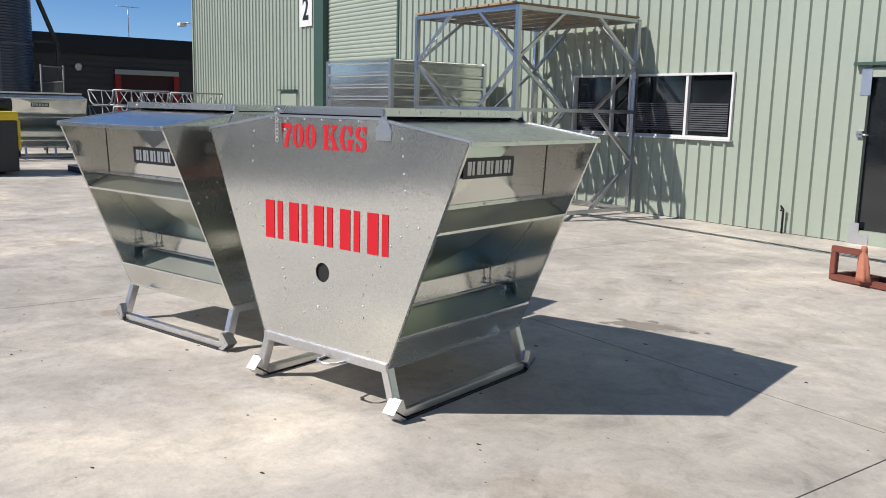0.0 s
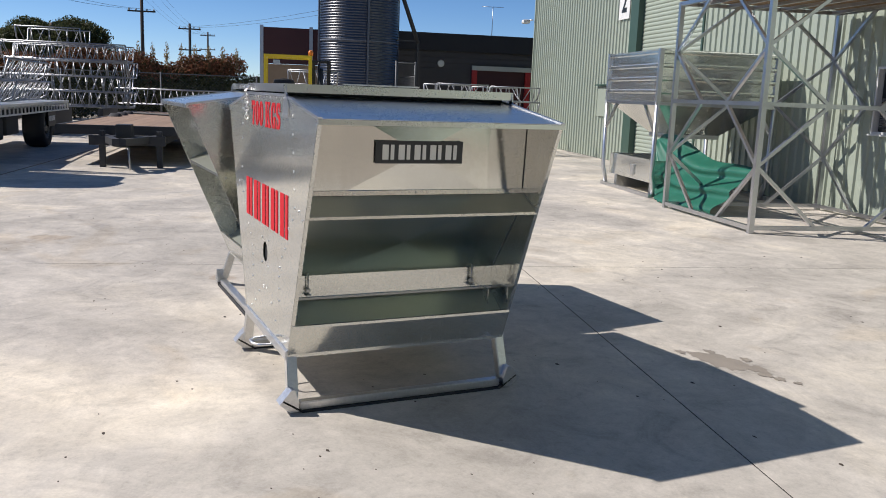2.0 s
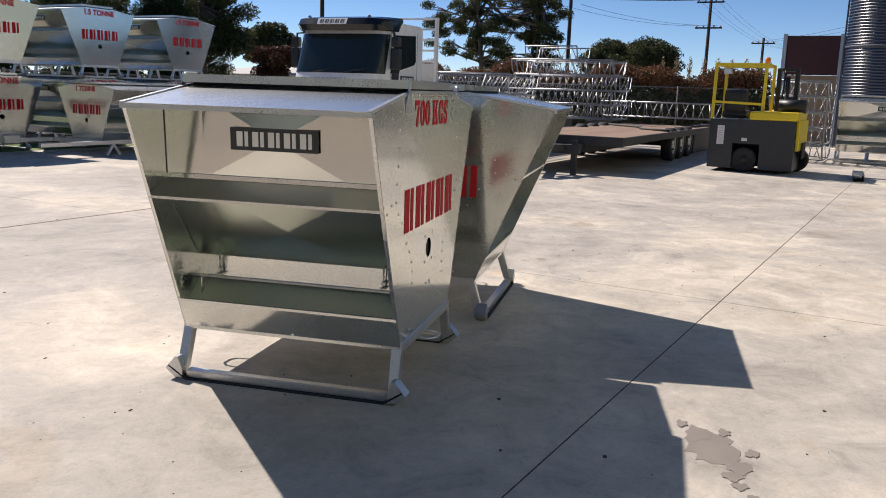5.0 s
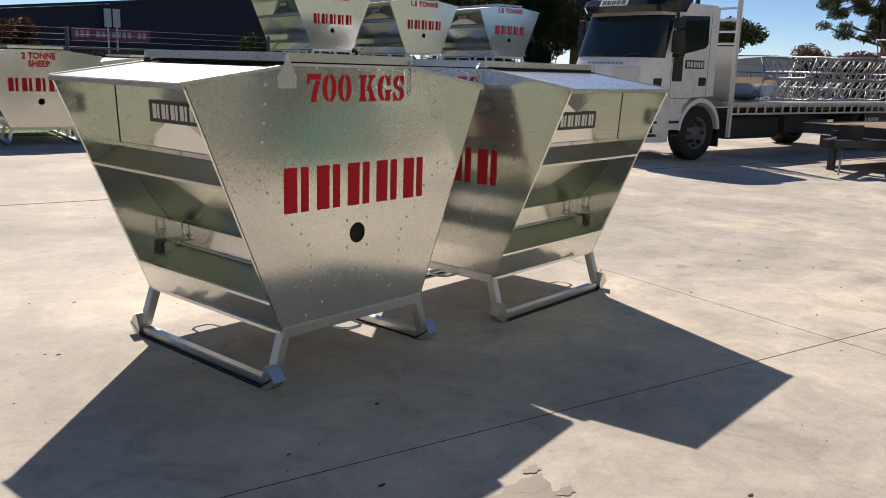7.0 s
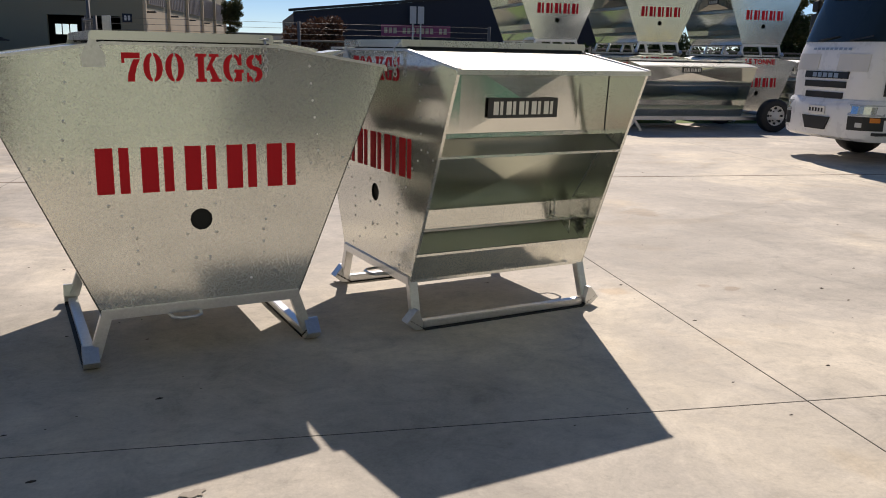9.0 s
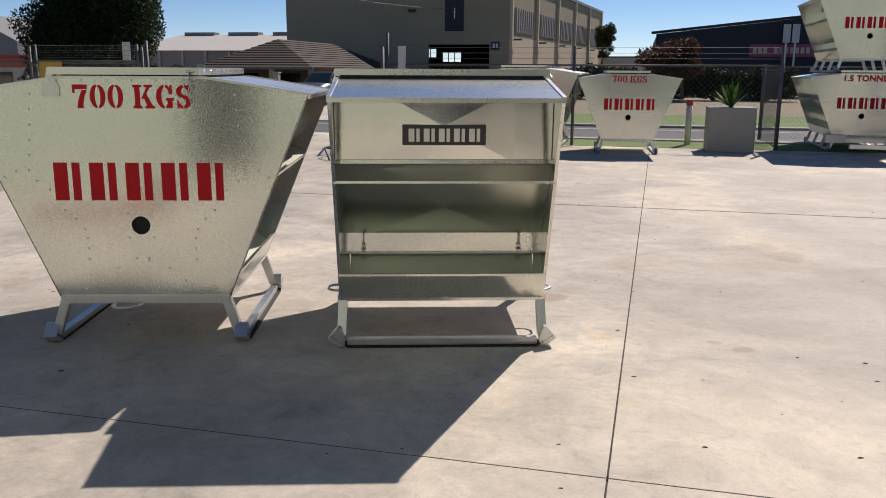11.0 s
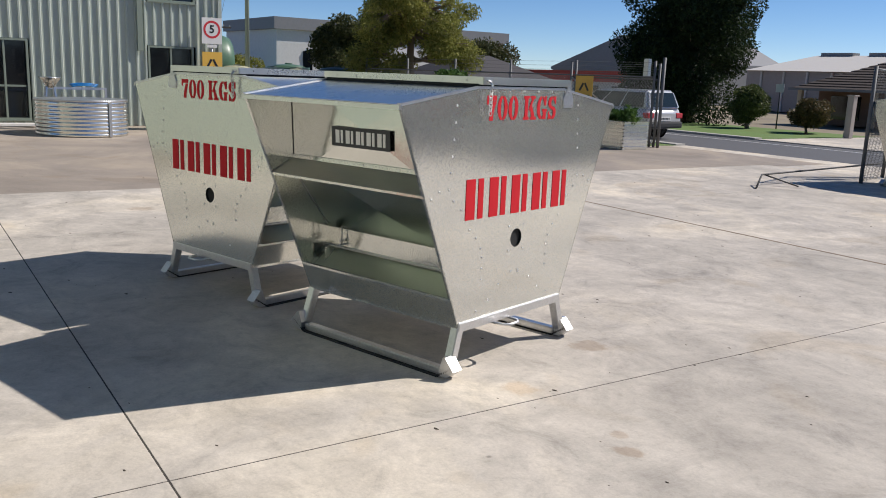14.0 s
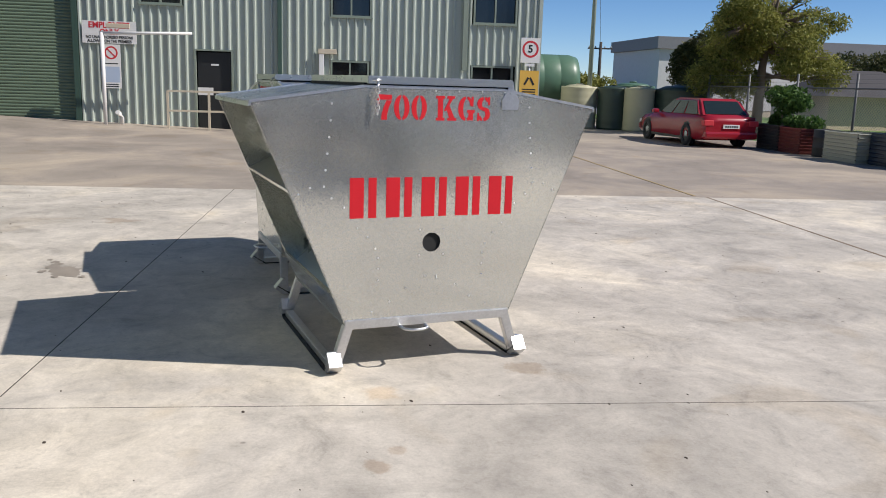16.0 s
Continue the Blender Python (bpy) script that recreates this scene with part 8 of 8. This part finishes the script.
for x in (11.2, 13.0, 16.2):
    part("verandah_post", block(x - 0.09, x + 0.09, -30.3, -30.12, 0, 1.43, 0, site(0, 0)), PALE_TAN, th)
for k in range(2):
    part("window", block(12.1 + k * 2.0, 13.4 + k * 2.0, -31.19, -31.15, 0.25, 1.2, 0, site(0, 0)), GLASS, th)

for nm, lab, a, mt in (
    ("long_grey_shed", "long low grey industrial shed with pale roof", (19.8, 30.0, -60.0, -45.0, 0, 2.5), LILAC_CLAD),
    ("grey_gable_shed", "grey gabled industrial shed", (37.5, 49.0, -60.0, -45.0, 0, 2.3), GREY_CLAD),
    ("red_roofed_store", "low store with a dull red fascia", (25.0, 37.0, -34.0, -30.0, 0, 1.40), WHITE_CLAD),
    ("white_factory", "pale factory with a high parapet", (57.0, 68.0, -46.0, -24.0, 0, 5.3), WHITE_CLAD),
    ("dark_roofed_house", "small house with a dark hip roof behind the fence", (26.4, 31.0, -25.0, -19.6, 0, 1.35), PALE_TAN),
    ("white_store", "low white store behind the truck", (-62.0, -44.0, -46.0, -34.0, 0, 2.1), WHITE_CLAD)):
    b = thing(nm, lab, "building", kind="structure")
    u0, u1, v0, v1, z0, z1 = a
    part("wall", block(*a, 0, site(0, 0)), mt, b)
    if nm == "long_grey_shed":
        part("roof", prism(bmesh.new(), [(v1 + 0.3, 2.50), (v1 - 7.5, 3.75), (v0, 2.50)], -u1, -u0 + 0.3, site(0, 0) @ pose(0, 0, 0, 0, 0, 90)), ROOF_PALE, b)
        for k in range(3):
            part("ridge_vent", block(u0 + 0.6 + k * 3.4, u0 + 2.9 + k * 3.4, v1 - 7.9, v1 - 7.1, 3.70, 3.92, 0, site(0, 0)), GREY_CLAD, b)
        for k in range(6):
            part("downpipe", block(u0 + 1 + k * 1.6, u0 + 1.12 + k * 1.6, v1 + 0.01, v1 + 0.1, 0, 2.45, 0, site(0, 0)), ROOF_PALE, b)
    elif nm == "grey_gable_shed":
        part("roof", prism(bmesh.new(), [(u0, 2.3), (u1, 2.3), (u1, 2.5), ((u0 + u1) / 2 - 2.0, 4.9), (u0, 3.1)], v0, v1 + 0.2, site(0, 0)), GREY_CLAD, b)
    elif nm == "red_roofed_store":
        FASCIA = mat("dull_red_fascia", (0.45, 0.07, 0.05), 0.6)
        for k in range(5):
            part("fascia_board", block(u0 - 0.2, u1 + 0.2, v1, v1 + 0.12, 1.40 + k * 0.115, 1.505 + k * 0.115, 0, site(0, 0)), FASCIA, b)
        part("roof", block(u0, u1, v0, v1 - 0.01, 1.4, 1.9, 0, site(0, 0)), FASCIA, b)
        for k in range(5):
            part("window", block(u0 + 0.8 + k * 2.2, u0 + 2.0 + k * 2.2, v1 + 0.01, v1 + 0.05, 0.4, 1.2, 0, site(0, 0)), GLASS, b)
    elif nm == "white_factory":
        part("parapet", block(u0 - 0.3, u1, v0 - 0.3, v1 + 0.3, 4.45, 5.35, 0, site(0, 0)), GREY_CLAD, b)
        for k in range(3):
            part("tall_window", block(u0 - 0.05, u0 - 0.01, v1 - 3.0 - k * 6, v1 - 2.2 - k * 6, 1.2, 2.9, 0, site(0, 0)), GLASS, b)
        part("corner_strut", bar(bmesh.new(), site(0, 0) @ Vector((u0 - 0.4, v1 - 4.2, 0)), site(0, 0) @ Vector((u0 - 0.4, v1 - 3.4, 3.9)), 0.2), GREY_CLAD, b)
    elif nm == "dark_roofed_house":
        bm = bmesh.new()
        rv = [bm.verts.new(site(0, 0) @ Vector(p)) for p in ((26.0, -25.4, 1.34), (31.4, -25.4, 1.34), (31.4, -19.2, 1.34), (26.0, -19.2, 1.34), (28.7, -23.2, 2.45), (28.7, -21.4, 2.45))]
        for f in ((0, 1, 4), (1, 2, 5, 4), (2, 3, 5), (3, 0, 4, 5), (3, 2, 1, 0)):
            bm.faces.new([rv[i] for i in f])
        part("roof", bm, mat("dark_tile_roof", (0.045, 0.042, 0.045), 0.8), b)
    else:
        part("roof", prism(bmesh.new(), [(u0 - 0.3, 2.1), (u1 + 0.3, 2.1), ((u0 + u1) / 2, 2.9)], v0, v1, site(0, 0)), ROOF_PALE, b)
        for k in range(3):
            part("window", block(u1 + 0.01, u1 + 0.05, v0 + 2 + k * 3.5, v0 + 4 + k * 3.5, 0.7, 1.6, 0, site(0, 0)), GLASS, b)

wl = thing("white_shed", "long low white shed with a grey roof edge", "building", kind="structure")
part("wall", block(-3.9, 0.9, -76.0, -71.5, 0, 2.45, 0, site(0, 0)), WHITE_CLAD, wl)
part("roof", block(-4.1, 1.0, -76.2, -71.3, 2.46, 2.62, 0, site(0, 0)), GREY_CLAD, wl)

nv = thing("navy_building", "long low navy clad building with a plum sign", "building", kind="structure")
part("wall", prism(bmesh.new(), [(-3.3, 0), (-26.0, 0), (-26.0, 6.0), (-3.3, 3.6)], -50.4, -50.0, site(0, 0)), NAVY, nv)
part("side_wall", block(-3.6, -3.3, -66, -50.4, 0, 3.5, 0, site(0, 0)), NAVY, nv)
part("gutter", bar(bmesh.new(), site(0, 0) @ Vector((-3.0, -49.9, 3.66)), site(0, 0) @ Vector((-26, -49.9, 6.06)), 0.16), CHARCOAL, nv)
sb = part("street_sign_board", block(-13.2, -8.72, -49.98, -49.92, 2.26, 2.98, 0, site(0, 0)), PINK, nv, "plum sign board with pale lettering bars")
for k in range(14):
    if k not in (2, 10):
        part("text_bar", block(-12.95 + k * 0.295, -12.75 + k * 0.295, -49.915, -49.90, 2.45, 2.80, 0, site(0, 0)), PALE_TAN, sb)
for u in (-10.65, -11.15):
    part("sign_panel", block(u - 0.2, u + 0.2, -49.4, -49.34, 3.05, 4.1, 0, site(0, 0)), WHITE_CLAD, nv)
    part("sign_pole", block(u - 0.05, u + 0.05, -49.46, -49.41, 0, 4.1, 0, site(0, 0)), GALV_DULL, nv)

# ---- street poles and wires ----
POLE = mat("weathered_pole", (0.055, 0.046, 0.040), 0.9, stretch=(4, 4, 0.5))
tops = []
for u, v, h, arms in ((-57.3, -10.5, 8.3, 2), (-43.4, -15.3, 8.6, 1), (-70.5, -8.9, 6.4, 2), (-108.0, -11.0, 8.0, 2), (-32.8, -24.8, 7.6, 1), (22.7, -8.5, 8.5, 0), (53.85, -18.4, 4.6, 1)):
    p = thing("power_pole", "weathered timber power pole with cross arms" if arms else "tall plain grey-green street pole", "pole", site(u, v), "street poles")
    part("shaft", rod(bmesh.new(), [(0, 0, 0), (0, 0, h)], 0.14 if arms else 0.085, 8, 0.10 if arms else 0.06), POLE if arms else FR, p)
    for k in range(arms):
        z = h - 0.45 - 1.7 * k
        part("cross_arm", bar(bmesh.new(), (0.1, -0.9, z), (0.1, 0.9, z), 0.1), POLE, p)
        for y in (-0.8, -0.35, 0.35, 0.8):
            part("insulator", lathe(bmesh.new(), [(0.04, z + 0.05), (0.06, z + 0.1), (0.03, z + 0.18)], 8, pose(0.1, y, 0)), KERB, p)
    tops.append((u, v, h - 0.4))


def wire(p, q, sag, label="thin dark overhead street wire"):
    A, B = site(0, 0) @ Vector(p), site(0, 0) @ Vector(q)
    pts = [A.lerp(B, t) - Vector((0, 0, sag * 4 * t * (1 - t))) for t in np.linspace(0, 1, 12)]
    w = thing("overhead_wire", label, "wire", group="street wires")
    part("cable", rod(bmesh.new(), pts, 0.009, 4), BLACK, w)


for d in (-0.8, -0.35, 0.35, 0.8):
    wire((-57.3, -10.5 + d, 8.0), (-32.8, -24.8 + d, 7.3), 0.5)
    wire((-57.3, -10.5 + d, 8.0), (-108.0, -11.0 + d, 7.7), 0.9)
    wire((-32.8, -24.8 + d, 7.3), (-2.0, -40.0 + d, 8.2), 0.7)
for d in (-0.6, 0.6):
    wire((-57.3, -10.5 + d, 6.3), (-43.4, -15.3 + d, 6.4), 0.3)
    wire((-70.5, -8.9 + d, 6.1), (-30.0, 10.0 + d, 7.0), 0.6)
wire((22.7, -8.5, 8.2), (60.0, 6.0, 9.0), 0.8)
wire((22.7, -8.5, 8.2), (8.0, -44.9, 4.8), 1.2, "pale overhead cable to the tan warehouse")
wire((22.7, -8.5, 8.0), (53.85, -18.4, 4.3), 0.5)

# damp patch on the concrete, beside the feeders' shade
DAMP = mat("damp_concrete", (0.27, 0.235, 0.195), 0.5, mottle=0.25, scale=5.0)
bm = bmesh.new()
rng = np.random.default_rng(3)
for cx, cy, r in ((0.50, 1.86, 0.10), (0.60, 1.89, 0.085), (0.41, 1.82, 0.06), (0.70, 1.96, 0.045), (0.78, 1.93, 0.035), (0.86, 1.95, 0.025), (0.36, 1.93, 0.03), (0.55, 2.02, 0.03), (0.94, 1.99, 0.018), (0.31, 1.76, 0.028)):
    n = 22
    f = [bm.verts.new((cx + r * (1 + 0.28 * math.sin(3 * a + cx * 9) + 0.18 * math.sin(7 * a + cy * 5)) * math.cos(a) * 1.25, cy + r * (1 + 0.28 * math.sin(2 * a + cx * 5) + 0.15 * math.sin(6 * a)) * math.sin(a), 0.0012 + 0.0003 * len(bm.faces))) for a in np.linspace(0, math.tau, n, endpoint=False)]
    bm.faces.new(f)
dp = thing("damp_patch", "small brown damp patch drying on the concrete", "stain", kind="structure")
part("patch", bm, DAMP, dp)

# grit, leaf scraps and chips scattered on the slabs
rng = np.random.default_rng(44)
CHIP = mat("dark_grit", (0.055, 0.042, 0.032), 0.9)
grit_ = thing("yard_grit", "scattered dark grit and leaf scraps on the concrete", "grit", kind="stuff")
bm = bmesh.new()
for k in range(520):
    a, r = rng.random() * math.tau, 0.8 + 7.5 * rng.random() ** 0.7
    w = 0.003 + 0.007 * rng.random() ** 2.5
    c = Vector((-0.7 + math.cos(a) * r, 0.6 + math.sin(a) * r, 0.0005))
    n = 6
    ring_ = [(math.cos(i * math.tau / n + a) * w * (0.7 + 0.6 * rng.random()) * 1.7, math.sin(i * math.tau / n + a) * w * (0.6 + 0.7 * rng.random())) for i in range(n)]
    lo_ = [bm.verts.new(c + Vector((x, y, 0))) for x, y in ring_]
    hi_ = bm.verts.new(c + Vector((0, 0, w * 0.5)))
    for i in range(n):
        bm.faces.new((lo_[i], lo_[(i + 1) % n], hi_))
part("chips", bm, CHIP, grit_, kind="stuff")

# the plan above is drawn to a unit of 1.08 m
for ob in list(scene.objects):
    if ob.parent is None and ob.type in ("MESH", "EMPTY"):
        ob.matrix_basis = Matrix.Scale(UNIT, 4) @ ob.matrix_basis
